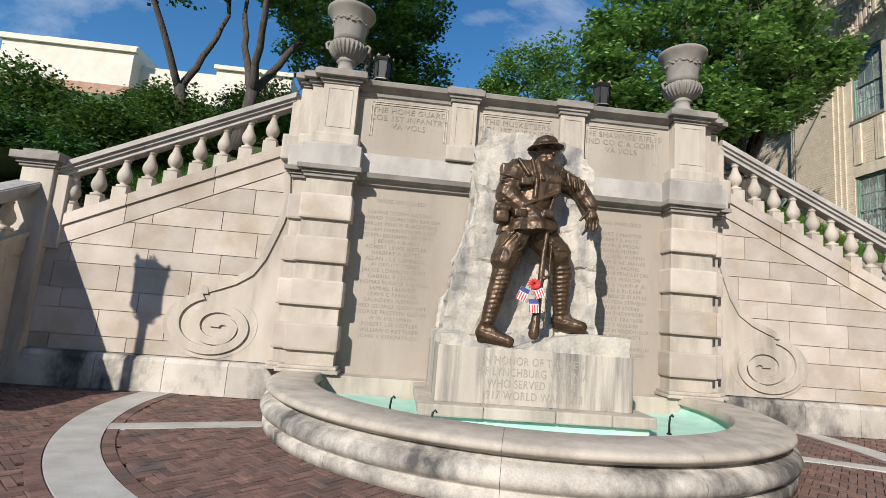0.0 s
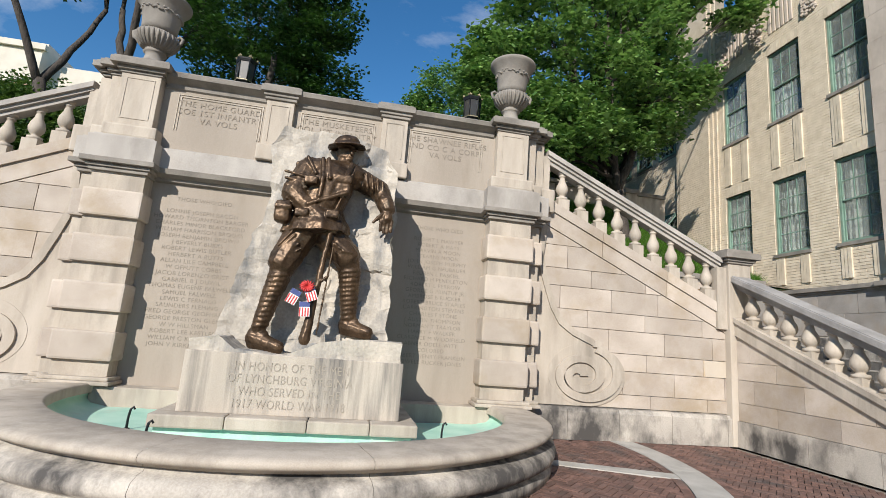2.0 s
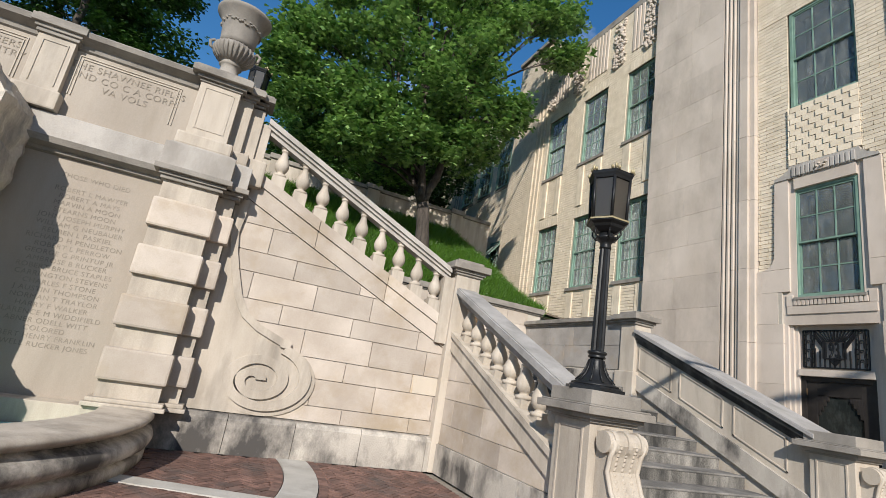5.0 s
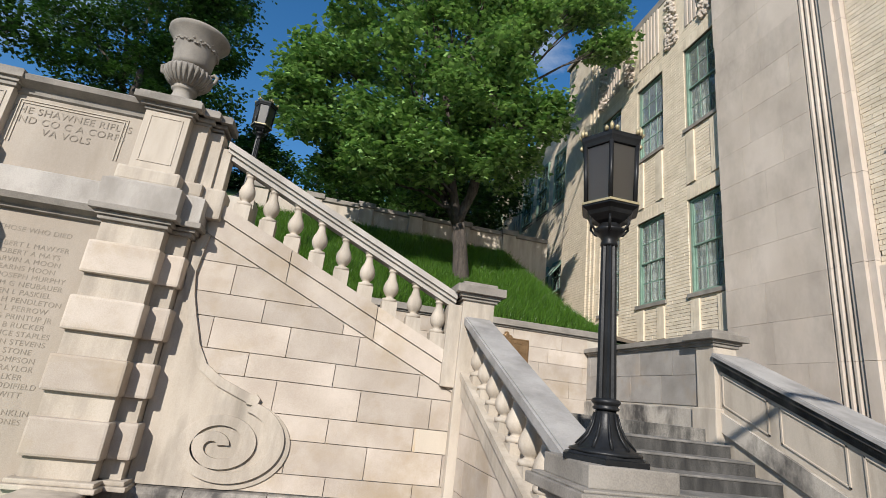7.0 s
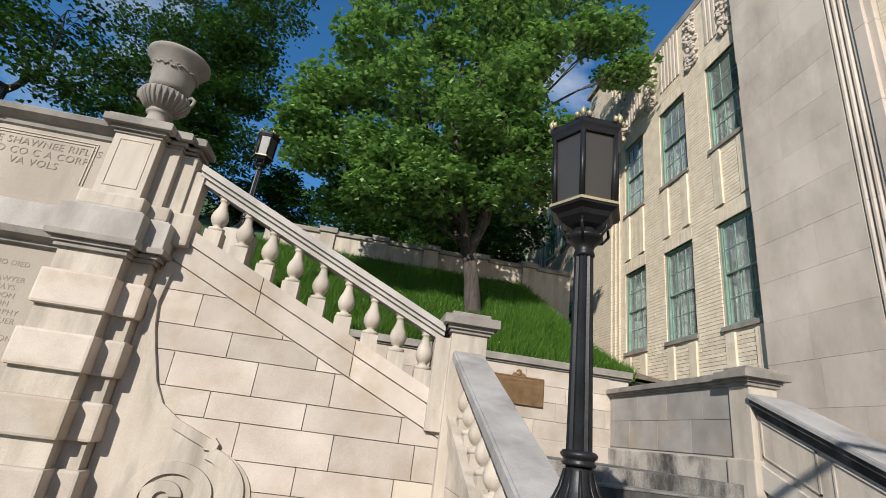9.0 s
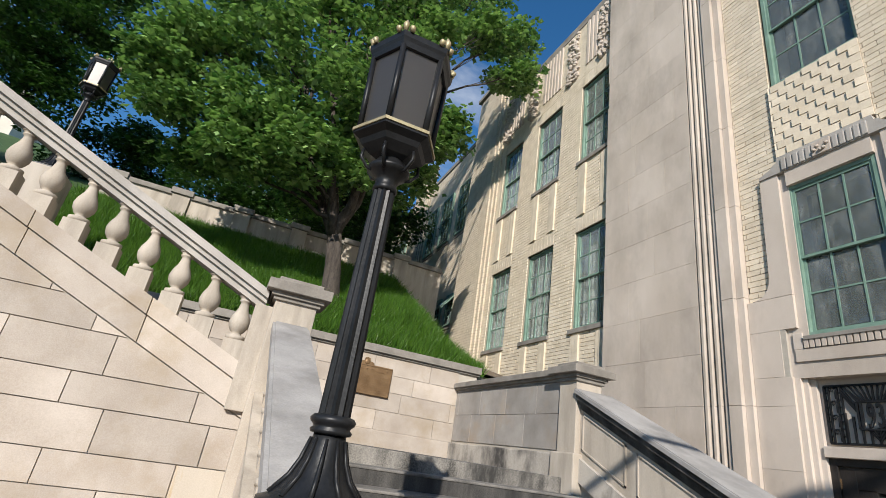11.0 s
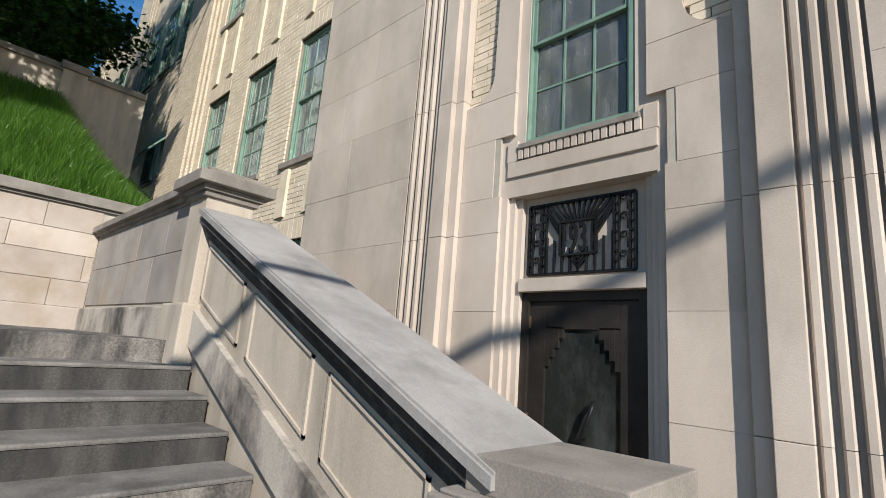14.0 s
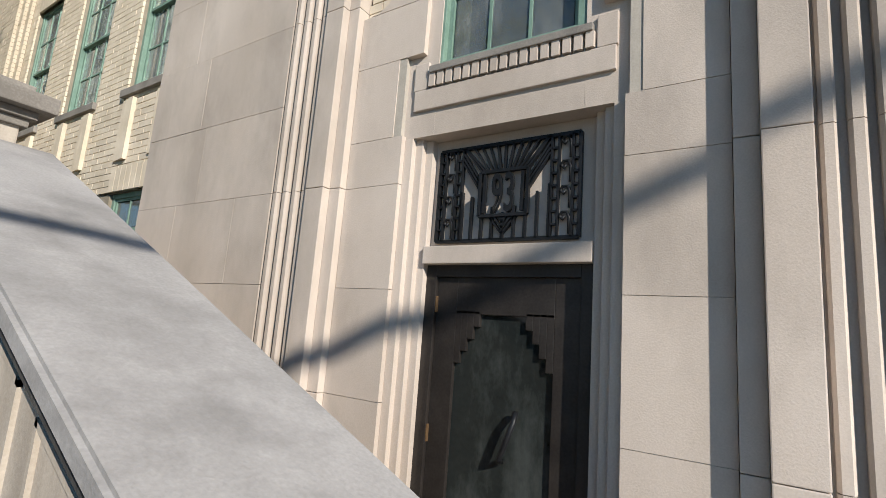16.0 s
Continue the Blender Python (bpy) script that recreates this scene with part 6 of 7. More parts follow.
n_win = 3
for yc, w in WINS:
    for z0, z1 in STOREYS:
        sash_window("window_%d" % n_win, 14.57, yc, w, z0, z1, label="green-painted sash window in the brick wing", curtain=0.97 if z0 < 6 else 0.5)
        n_win += 1
    sash_window("window_%d" % n_win, 14.57, yc, w, 2.45, 3.35, 3, 2, label="low green basement window in the brick wing")
    n_win += 1
    for zs in (4.60, 8.90):
        bm = bm_new()
        box(bm, WX - 0.05, WX + 0.12, yc - w / 2 - 0.05, yc + w / 2 + 0.05, zs, zs + 0.10, 0.008)
        part("sill", bm, GREY, wing, "weathered stone sill")
    for zs in (7.05, 11.4, 3.36):
        for k in range(9):
            bm = bm_new()
            box(bm, WX - 0.004, WX + 0.06, yc - w / 2 + w / 9 * k + 0.004, yc - w / 2 + w / 9 * (k + 1) - 0.004, zs, zs + 0.30)
            part("lintel_brick", bm, CREAM, wing)
    for k, yy in enumerate((yc - w / 2 + 0.02, yc + w / 2 - 0.32)):
        for zs, ze in ((7.45, 8.85), (3.75, 4.55)):
            for j in range(3):
                bm = bm_new()
                box(bm, WX - 0.045 + 0.012 * j, WX + 0.05, yy + 0.1 * j + 0.003, yy + 0.1 * (j + 1) - 0.003, zs, ze)
                part("brick_rib", bm, CREAM, wing)
# stepped brick pilaster at the end of the bay
for k, (a, b) in enumerate(((14.92, 17.22), (15.08, 17.06), (15.24, 16.9))):
    bm = bm_new()
    box(bm, WX - 0.05 * (k + 1), WX + 0.4, a, b, 3.0, 15.3 - 0.08 * k)
    part("pilaster", bm, BRICKJ, wing)
    bricks(wing, WX - 0.05 * (k + 1) - 0.012, [(a - 0.01, b + 0.01)], 3.0, 15.2 - 0.08 * k, length=0.28, seed=40 + k, limit=0, depth=0.05)
bm = bm_new()
box(bm, WX - 0.2, WX + 0.5, 14.88, 17.26, 15.3, 15.46, 0.02)
part("pilaster_cap", bm, GREY, wing, "weathered cap stone")
# carved parapet
bm = bm_new()
box(bm, WX - 0.02, WX + 0.5, 9.4, 14.85, 13.7, 13.95, 0.02)
part("parapet_coping", bm, GREY, wing, "weathered parapet coping")
rnd = random.Random(3)
bm = bm_new()
for yc in (9.75, 11.08, 13.1, 14.6):
    for k in range(110):
        bmesh.ops.create_icosphere(bm, subdivisions=1, radius=rnd.uniform(0.04, 0.085), matrix=pose(WX - 0.02, yc + rnd.uniform(-0.24, 0.24), rnd.uniform(11.9, 13.6)))
part("carved_foliage", bm, TOWER, wing, "carved foliage panels below the parapet")
for yc, w in WINS:
    for k in range(6):
        bm = bm_new()
        box(bm, WX - 0.03, WX + 0.1, yc - 0.45 + 0.16 * k, yc - 0.35 + 0.16 * k, 12.1, 13.7, 0.01)
        part("brick_rib", bm, TOWER, wing)

# farther wing, stepped back up the hill
fw = thing("wall_far_wing", "tree-shaded cream brick wing farther up the hill", "facade", kind="structure")
bm = bm_new()
FWINS = [(18.2, 1.1, 9.9, 12.2), (19.9, 1.1, 9.9, 12.2), (21.6, 1.1, 9.9, 12.2), (18.0, 0.9, 6.1, 7.3), (19.4, 0.9, 6.1, 7.3), (25.8, 1.1, 10.2, 12.2), (27.5, 1.1, 10.2, 12.2)]
box(bm, 14.70, 14.76, 16.3, 34, 0, 13.8)
part("wall_core", bm, BRICKJ, fw, "brick joints")


def far_holes(z):
    return [(a - w / 2, a + w / 2) for a, w, z0, z1 in FWINS if z0 < z < z1]


bricks(fw, 14.67, [(16.3, 34)], 4.5, 13.8, seed=9, limit=0, length=0.36, course=0.1, cut=far_holes)
for a, w, z0, z1 in FWINS:
    bm = bm_new()
    box(bm, 14.64, 14.80, a - w / 2 - 0.05, a + w / 2 + 0.05, z0 - 0.12, z0, 0.01)
    part("sill", bm, GREY, fw)
    sash_window("window_%d" % n_win, 14.66, a, w, z0, z1, label="dark sash window in the far wing")
    n_win += 1
for a, w, z0, z1 in FWINS[3:5]:
    hop = thing("open_window_sash", "green sash window tilted open outward", "window sash", kind="structure", at=(14.6, a, z1 - 0.1))
    hop.rotation_euler = (0, radians(38), 0)
    bm = bm_new()
    for p0, p1, q0, q1 in ((-w / 2, w / 2, -0.05, 0.0), (-w / 2, w / 2, -0.85, -0.8), (-w / 2, -w / 2 + 0.05, -0.8, -0.05), (w / 2 - 0.05, w / 2, -0.8, -0.05), (-0.02, 0.02, -0.8, -0.05)):
        box(bm, -0.02, 0.02, p0, p1, q0, q1)
    part("frame", bm, GREEN, hop)
    bm = bm_new()
    box(bm, -0.004, 0.004, -w / 2 + 0.05, w / 2 - 0.05, -0.8, -0.05)
    part("pane", bm, GLASS, hop)
for y0 in (22.6, 29):
    for k in range(3):
        bm = bm_new()
        box(bm, 14.60 - 0.05 * k, 14.8, y0 + 0.15 * k, y0 + 2.2 - 0.15 * k, 4.0, 15.1 - 0.08 * k, 0.01)
        part("pilaster", bm, BRICKJ, fw)
        bricks(fw, 14.588 - 0.05 * k, [(y0 + 0.15 * k, y0 + 2.2 - 0.15 * k)], 4.5, 15.0 - 0.08 * k, length=0.28, seed=60 + k, limit=0, depth=0.05)
    bm = bm_new()
    box(bm, 14.44, 14.85, y0 - 0.04, y0 + 2.24, 15.1, 15.25, 0.02)
    part("pilaster_cap", bm, GREY, fw)
bm = bm_new()
box(bm, 14.62, 15.2, 17.24, 34, 13.8, 13.98, 0.02)
part("coping", bm, GREY, fw)
# body behind the facades
bm = bm_new()
box(bm, 15.3, 40, -25, 34, 0, 13.4)
solid("building_body", bm, CREAM, "plain rear mass of the brick building", "building")
# facade running on beyond the tower
bm = bm_new()
box(bm, 14.5, 15.1, -25, 1.13, 0, 13.8)
solid("wall_south_wing", bm, CREAM, "plain cream wing beyond the tower", "facade")
bm = bm_new()
box(bm, 12.75, 14.3, -25, 11.4, -0.03, 0.02)
solid("pavement", bm, CONCRETE, "pale concrete strip along the building", "pavement")

# ---- upper terrace wall on the bank ----
uw = thing("wall_upper", "weathered pale stone parapet wall on the bank", "wall", kind="structure")
for x in np.arange(3.6, 12.4, 1.72):
    bm = bm_new()
    box(bm, float(x) + 0.24, float(x) + 1.5, 17.05, 17.3, 5.5, 7.55)
    part("panel", bm, LIME, uw)
    bm = bm_new()
    box(bm, float(x) - 0.24, float(x) + 0.24, 16.98, 17.36, 5.5, 7.6, 0.01)
    part("post", bm, LIME, uw)
    bm = bm_new()
    box(bm, float(x) - 0.3, float(x) + 0.3, 16.92, 17.42, 7.6, 7.78, 0.02)
    box(bm, float(x) + 0.24, float(x) + 1.5, 16.98, 17.36, 7.55, 7.7, 0.02)
    part("coping", bm, GREY, uw)


# ---- trees ----
def leaves(parent, blobs, count, size, mat, seed, name="crown", droop=0.35):
    """Small folded leaves in sprays round twig points inside the blobs."""
    rng = np.random.default_rng(seed)
    vol = np.array([b[3] ** 3 for b in blobs]) ** 0.75
    which = rng.choice(len(blobs), size=count // 7, p=vol / vol.sum())
    B = np.array(blobs)
    dirs = rng.normal(size=(len(which), 3))
    dirs /= np.linalg.norm(dirs, axis=1)[:, None]
    rad = rng.uniform(0.35, 1.0, len(which)) ** 0.6
    c = B[which, :3] + dirs * (B[which, 3] * rad)[:, None] * np.array([1, 1, 0.72])
    twig = np.repeat(c, 7, axis=0) + rng.normal(size=(len(c) * 7, 3)) * size * 1.5
    k = len(twig)
    yaw = rng.uniform(0, 2 * np.pi, k)
    pit = rng.normal(-droop, 0.45, k)
    d = np.stack([np.cos(yaw) * np.cos(pit), np.sin(yaw) * np.cos(pit), np.sin(pit)], 1)
    side = np.stack([-np.sin(yaw), np.cos(yaw), rng.normal(0, 0.35, k)], 1)
    L = (size * rng.uniform(0.7, 1.35, k))[:, None]
    tip, mid = twig + d * L, twig + d * L * 0.45
    drop = np.zeros((k, 3))
    drop[:, 2] = L[:, 0] * 0.12
    v = np.stack([twig, mid + side * L * 0.42 - drop, tip, mid - side * L * 0.42 - drop], 1).reshape(-1, 3)
    i = np.arange(k) * 4
    f = np.concatenate([np.stack([i, i + 1, i + 2], 1), np.stack([i, i + 2, i + 3], 1)])
    me = bpy.data.meshes.new(name)
    me.from_pydata(v.tolist(), [], f.tolist())
    me.materials.append(mat)
    ob = new(name, me)
    ob.parent = parent
    return ob


def limb(bm, a, c, b, r0, r1, n=8, sides=7, wob=0.0, rnd=random):
    """A bent tapering limb from a by way of c to b; returns its points."""
    pts = []
    for j in range(n + 1):
        f = j / n
        p = a * (1 - f) ** 2 + c * 2 * f * (1 - f) + b * f * f
        if 0 < j < n:
            p = p + Vector((rnd.uniform(-wob, wob), rnd.uniform(-wob, wob), rnd.uniform(-wob, wob)))
        pts.append(p)
    tube(bm, pts, [r0 + (r1 - r0) * (j / n) ** 0.8 for j in range(n + 1)], sides)
    return pts


def tree(label, base, fork, trunk_r, blobs, sprays, per, size, spread, mat, seed, stems=2):
    """Forked stems, limbs into every part of the crown, twigs, and sprays of leaves at the twigs' ends."""
    rnd = random.Random(seed)
    t = thing("tree", label, "tree")
    b, f = Vector(base), Vector(fork)
    bm = bm_new()
    tube(bm, [b + Vector((0, 0, -0.5)), b + Vector((0.02, 0, 0.05)), b.lerp(f, 0.5) + Vector((0.04, 0.02, 0)), f], [trunk_r * 1.7, trunk_r * 1.2, trunk_r, trunk_r * 0.9], 12)
    part("trunk", bm, BARK, t)
    tips = []
    mid = sum((Vector(q[:3]) for q in blobs), Vector()) / len(blobs)
    heads = []
    for k in range(stems):
        ang = 2 * math.pi * (k + 0.3) / stems
        h = f.lerp(mid, 0.5) + Vector((math.cos(ang), math.sin(ang), 0)) * (mid - f).length * 0.22
        bm = bm_new()
        heads.append(limb(bm, f - Vector((0, 0, 0.15)), f.lerp(h, 0.4) + Vector((math.cos(ang) * 0.2, math.sin(ang) * 0.2, 0.2)), h, trunk_r * 0.72, trunk_r * 0.4, 7, 9, 0.05, rnd))
        part("stem", bm, BARK, t)
    for x, y, z, r in blobs:
        c = Vector((x, y, z))
        st = min((p for hd in heads for p in hd[1:]), key=lambda p: (p - c).length + (1.5 if p.z > c.z - 0.4 else 0) + rnd.uniform(0, 0.6))
        bm = bm_new()
        d = c - st
        pts = limb(bm, st, st + Vector((d.x * 0.35, d.y * 0.35, d.z * 0.62)), c, max(0.025, trunk_r * 0.3), 0.014, 8, 6, 0.07, rnd)
        for k in range(sprays):
            v = Vector((rnd.gauss(0, 1), rnd.gauss(0, 1), rnd.gauss(0, 1))).normalized()
            q = c + Vector((v.x, v.y, v.z * 0.75)) * r * rnd.uniform(0.35, 1.0) ** 0.55
            tips.append(q)
            if k % 2 == 0:
                p = pts[rnd.randint(4, 8)]
                tube(bm, [p, p.lerp(q, 0.5) + Vector((0, 0, 0.06)), q], (0.012, 0.008, 0.003), 4)
        part("limb", bm, BARK, t)
    rng = np.random.default_rng(seed)
    c = np.repeat(np.array([tuple(q) for q in tips]), per, axis=0)
    k = len(c)
    off = rng.normal(size=(k, 3)) * np.array([spread, spread, spread * 0.45])
    twig = c + off
    yaw = np.arctan2(off[:, 1], off[:, 0]) + rng.normal(0, 0.7, k)
    pit = rng.normal(-0.25, 0.4, k)
    d = np.stack([np.cos(yaw) * np.cos(pit), np.sin(yaw) * np.cos(pit), np.sin(pit)], 1)
    side = np.stack([-np.sin(yaw), np.cos(yaw), rng.normal(0, 0.3, k)], 1)
    L = (size * rng.uniform(0.6, 1.3, k))[:, None]
    drop = np.zeros((k, 3))
    drop[:, 2] = L[:, 0] * 0.10
    tip, m1, m2 = twig + d * L, twig + d * L * 0.4, twig + d * L * 0.62
    v = np.stack([twig, m1 + side * L * 0.48 - drop, m2 + side * L * 0.25, tip, m2 - side * L * 0.25, m1 - side * L * 0.48 - drop], 1).reshape(-1, 3)
    i = np.arange(k) * 6
    fc = np.concatenate([np.stack([i, i + 1, i + 2, i + 3], 1), np.stack([i, i + 3, i + 4, i + 5], 1)])
    me = bpy.data.meshes.new("crown")
    me.from_pydata(v.tolist(), [], fc.tolist())
    me.materials.append(mat)
    ob = new("crown", me)
    ob.parent = t
    return t


MAPLE = [(9.2, 12.6, 8.8, 0.95), (7.6, 12.2, 8.4, 0.9), (6.2, 12.4, 8.2, 0.9), (5.4, 12.8, 9.5, 0.95), (7.0, 12.0, 10.0, 1.1), (8.8, 11.7, 10.5, 1.15), (10.3, 12.0, 9.9, 0.85),
         (10.3, 11.8, 11.9, 0.8), (9.2, 11.6, 12.5, 1.2), (7.4, 11.8, 12.1, 1.1), (5.8, 12.2, 11.4, 1.0), (6.2, 12.4, 13.4, 1.1), (8.0, 12.0, 14.3, 1.2), (10.2, 12.0, 14.1, 1.2),
         (12.1, 12.2, 13.4, 0.6), (13.3, 12.6, 12.6, 0.6), (11.7, 12.6, 15.2, 1.1), (9.2, 12.6, 15.9, 1.2), (6.8, 12.8, 15.4, 1.1), (9.6, 14.0, 11.0, 1.2), (7.4, 14.0, 11.2, 1.2), (8.6, 14.2, 13.4, 1.4),
         (4.7, 12.4, 8.7, 0.75), (5.0, 12.4, 9.7, 0.75), (5.2, 12.4, 7.8, 0.55), (10.4, 14.6, 14.6, 1.3), (10.8, 15.0, 13.2, 0.9), (9.6, 14.0, 17.2, 1.4), (11.4, 13.6, 16.6, 1.1), (7.4, 13.6, 17.6, 1.3),
         (8.2, 12.0, 7.4, 0.75), (9.4, 12.0, 7.8, 0.75), (7.2, 11.9, 7.6, 0.8),
         (10.6, 12.1, 8.9, 0.75), (8.6, 11.6, 9.2, 1.0), (9.6, 11.8, 11.0, 0.9), (11.2, 12.0, 9.4, 0.6), (6.6, 12.0, 6.9, 0.5), (10.8, 13.4, 8.4, 0.8), (8.6, 13.4, 8.6, 1.2), (9.8, 12.8, 13.0, 1.2), (13.3, 12.8, 14.3, 0.65), (7.0, 12.8, 7.3, 0.6), (8.5, 13.8, 7.4, 0.6), (6.0, 13.2, 7.2, 0.5), (9.9, 12.4, 8.2, 0.55)]
tree("spreading maple with forked trunk and dense green crown", (9.57, 13.15, 4.7), (9.32, 13.05, 6.3), 0.19, MAPLE, 21, 64, 0.155, 0.185, LEAF, 21, 5)
DARK_L = [(-3.6, 19, 13.0, 1.7), (-1.6, 18.6, 12.2, 1.6), (-0.4, 18.8, 11.2, 1.3), (-2.6, 18.8, 15.2, 1.8), (-0.6, 19, 14.0, 1.4), (-1.0, 18.8, 16.4, 1.6), (-4.6, 19.2, 15.6, 1.6), (-0.6, 18.2, 9.8, 1.1),
          (-2.4, 18.2, 10.4, 1.4), (-5.6, 19, 13.4, 1.1), (-4.4, 18.6, 11.2, 1.2), (-3.0, 18.6, 18.0, 1.7), (-0.2, 18.8, 18.2, 1.5)]
DARK_L = [(x * 1.16 + 0.02, y * 1.165, 1.33 + (z - 1.33) * 1.16, r * 1.16) for x, y, z, r in DARK_L] + [(-0.9, 21.8, 17.4, 1.3), (-0.8, 22, 15.4, 1.2), (-3.0, 21.6, 14.6, 1.8), (-2.4, 21.8, 17.6, 1.8), (-1.6, 21.6, 13.0, 1.3)]
tree("tall dark locust tree behind the memorial wall", (-2.9, 21.7, 8.2), (-2.9, 21.6, 10.0), 0.3, DARK_L, 44, 44, 0.17, 0.26, LEAF_DARK, 31, 3)
DARK_M = [(0.6, 26, 12.0, 1.6), (2.2, 26.2, 12.2, 1.4), (1.4, 26, 10.6, 1.4), (2.6, 25.8, 10.4, 1.0), (-0.8, 26.4, 11.0, 1.5), (1.2, 26.2, 13.2, 1.0)]
tree("dark green tree behind the upper terrace", (1.2, 26.2, 9.4), (1.2, 26.2, 10.0), 0.22, DARK_M, 40, 44, 0.2, 0.3, LEAF_DARK, 33, 3)
BACK_R = [(8.0, 33, 17.0, 2.4), (6.2, 33, 15.6, 1.9), (10.5, 33, 17.0, 2.4), (7.2, 33, 19.6, 2.2), (9.6, 33, 20.4, 2.4), (12.4, 33, 16.0, 2.2), (5.6, 33, 17.8, 1.4), (9.0, 32, 14.4, 2.2), (11.8, 31, 13.6, 2.0), (6.4, 32, 13.4, 1.8)]
tree("leafy green tree at the top of the bank", (9.0, 33, 12.0), (9.0, 33, 12.8), 0.28, BACK_R, 44, 44, 0.24, 0.36, LEAF, 35, 3)
DARK_R = [(5.6, 19.6, 9.0, 1.2), (7.0, 20, 9.8, 1.3), (8.6, 19.6, 9.4, 1.3), (10.2, 20, 10.2, 1.4), (11.6, 19.8, 9.4, 1.2), (12.8, 20.2, 10.4, 1.1), (9.4, 20.4, 11.4, 1.4), (11.2, 21, 11.6, 1.3), (12.6, 22, 8.8, 1.1)]
tree("dark thicket of young trees behind the upper wall", (9.2, 20.4, 7.6), (9.2, 20.4, 8.0), 0.16, DARK_R, 42, 40, 0.17, 0.28, LEAF_DARK, 39, 4)
BACK_S = [(10.6, 24, 11.0, 1.5), (12.2, 24.5, 11.6, 1.4), (9.2, 24, 10.6, 1.5), (12.8, 25, 13.0, 1.2), (11.2, 25, 13.2, 1.3)]
tree("small tree at the top of the bank", (11.0, 24.5, 8.8), (11.0, 24.5, 9.6), 0.18, BACK_S, 36, 40, 0.18, 0.28, LEAF_SHRUB, 37, 2)
tree("slender tree with bare forked trunks and sparse leaves", (-7.4, 15.0, 5.9), (-7.6, 15.0, 7.8), 0.17,
     [(-8.6, 14.8, 11.2, 0.8), (-7.2, 15.0, 12.0, 0.9), (-8.0, 14.8, 13.4, 0.9), (-6.6, 14.8, 13.4, 0.8), (-9.2, 15.0, 12.6, 0.7), (-8.0, 15.2, 15.6, 1.2), (-6.8, 15.4, 17.4, 1.3), (-9.0, 15.6, 17.6, 1.2)], 14, 26, 0.15, 0.25, LEAF_DARK, 41, 2)
tree("dark-trunked tree leaning over the steps", (-5.7, 15.2, 6.4), (-5.5, 15.2, 8.0), 0.2,
     [(-4.6, 15.2, 11.4, 1.2), (-6.0, 15.2, 12.6, 0.9), (-3.8, 15.4, 12.8, 1.4), (-5.0, 15.0, 14.2, 1.2), (-3.4, 15.4, 10.4, 0.9), (-4.6, 15.4, 16.4, 1.4), (-5.6, 15.6, 18.4, 1.4)], 26, 40, 0.15, 0.24, LEAF_DARK, 43, 3)


def shrub(label, blobs, count, size, mat, seed):
    t = thing("shrub", label, "shrub", "shrubs on the bank")
    for bx, by, bz, br in blobs:
        bm = bm_new()
        tube(bm, [(bx, by, hill(bx, by) - 0.1), (bx + 0.1, by, (bz + hill(bx, by)) / 2), (bx, by, bz + br * 0.4)], (0.06, 0.045, 0.015), 6)
        part("stem", bm, BARK, t)
    leaves(t, blobs, count, size, mat, seed, "foliage", 0.1)


rnd = random.Random(77)
for k, (x, y, r, dark) in enumerate(((-9.2, 11.0, 1.5, 0), (-11.5, 12.0, 1.7, 0), (-8.0, 12.8, 1.4, 0), (-10.2, 14.0, 1.7, 0), (-14.0, 13.0, 2.0, 1), (-7.2, 15.8, 1.4, 0), (-9.0, 17.0, 1.8, 0),
                                     (-12.0, 16.0, 1.4, 0), (-5.2, 17.8, 1.5, 1), (-6.8, 20.0, 1.9, 0), (-10.5, 19.5, 1.3, 1), (-14.8, 16.5, 1.2, 0), (-4.0, 21.0, 1.9, 1), (-7.5, 9.8, 1.1, 1),
                                     (-10.8, 9.4, 1.4, 1), (-13.2, 10.2, 1.6, 1))):
    z = hill(x, y)
    blobs = [(x + rnd.uniform(-0.8, 0.8) * r, y + rnd.uniform(-0.6, 0.6) * r, z + rnd.uniform(0.12, 0.72) * r, r * rnd.uniform(0.42, 0.75)) for _ in range(5)]
    shrub("dense leafy green shrub on the bank", blobs, 12000, 0.105, LEAF_DARK if dark else LEAF_SHRUB, 100 + k)

# unseen tree added behind the view to cast the diagonal shadow on the tower
shadow_tree = tree("added unseen tree whose long limb casts the shadow band on the tower", (7.6, -13.6, 0.0), (8.0, -12.6, 8.5), 0.24,
               [(7.4, -14.6, 12.5, 1.3), (8.6, -15.4, 13.2, 1.4), (6.4, -15.6, 11.8, 1.2), (9.6, -15.2, 12.0, 1.2)], 24, 26, 0.2, 0.3, LEAF, 51, 2)
# made-up limb, bent to throw the slanting shadow band
bm = bm_new()
limb(bm, Vector((8.0, -12.6, 12.3)), Vector((8.3, -4.0, 8.75)), Vector((8.3, 0.6, 5.9)), 0.11, 0.05, 10, 8)
part("hanging_limb", bm, BARK, shadow_tree)

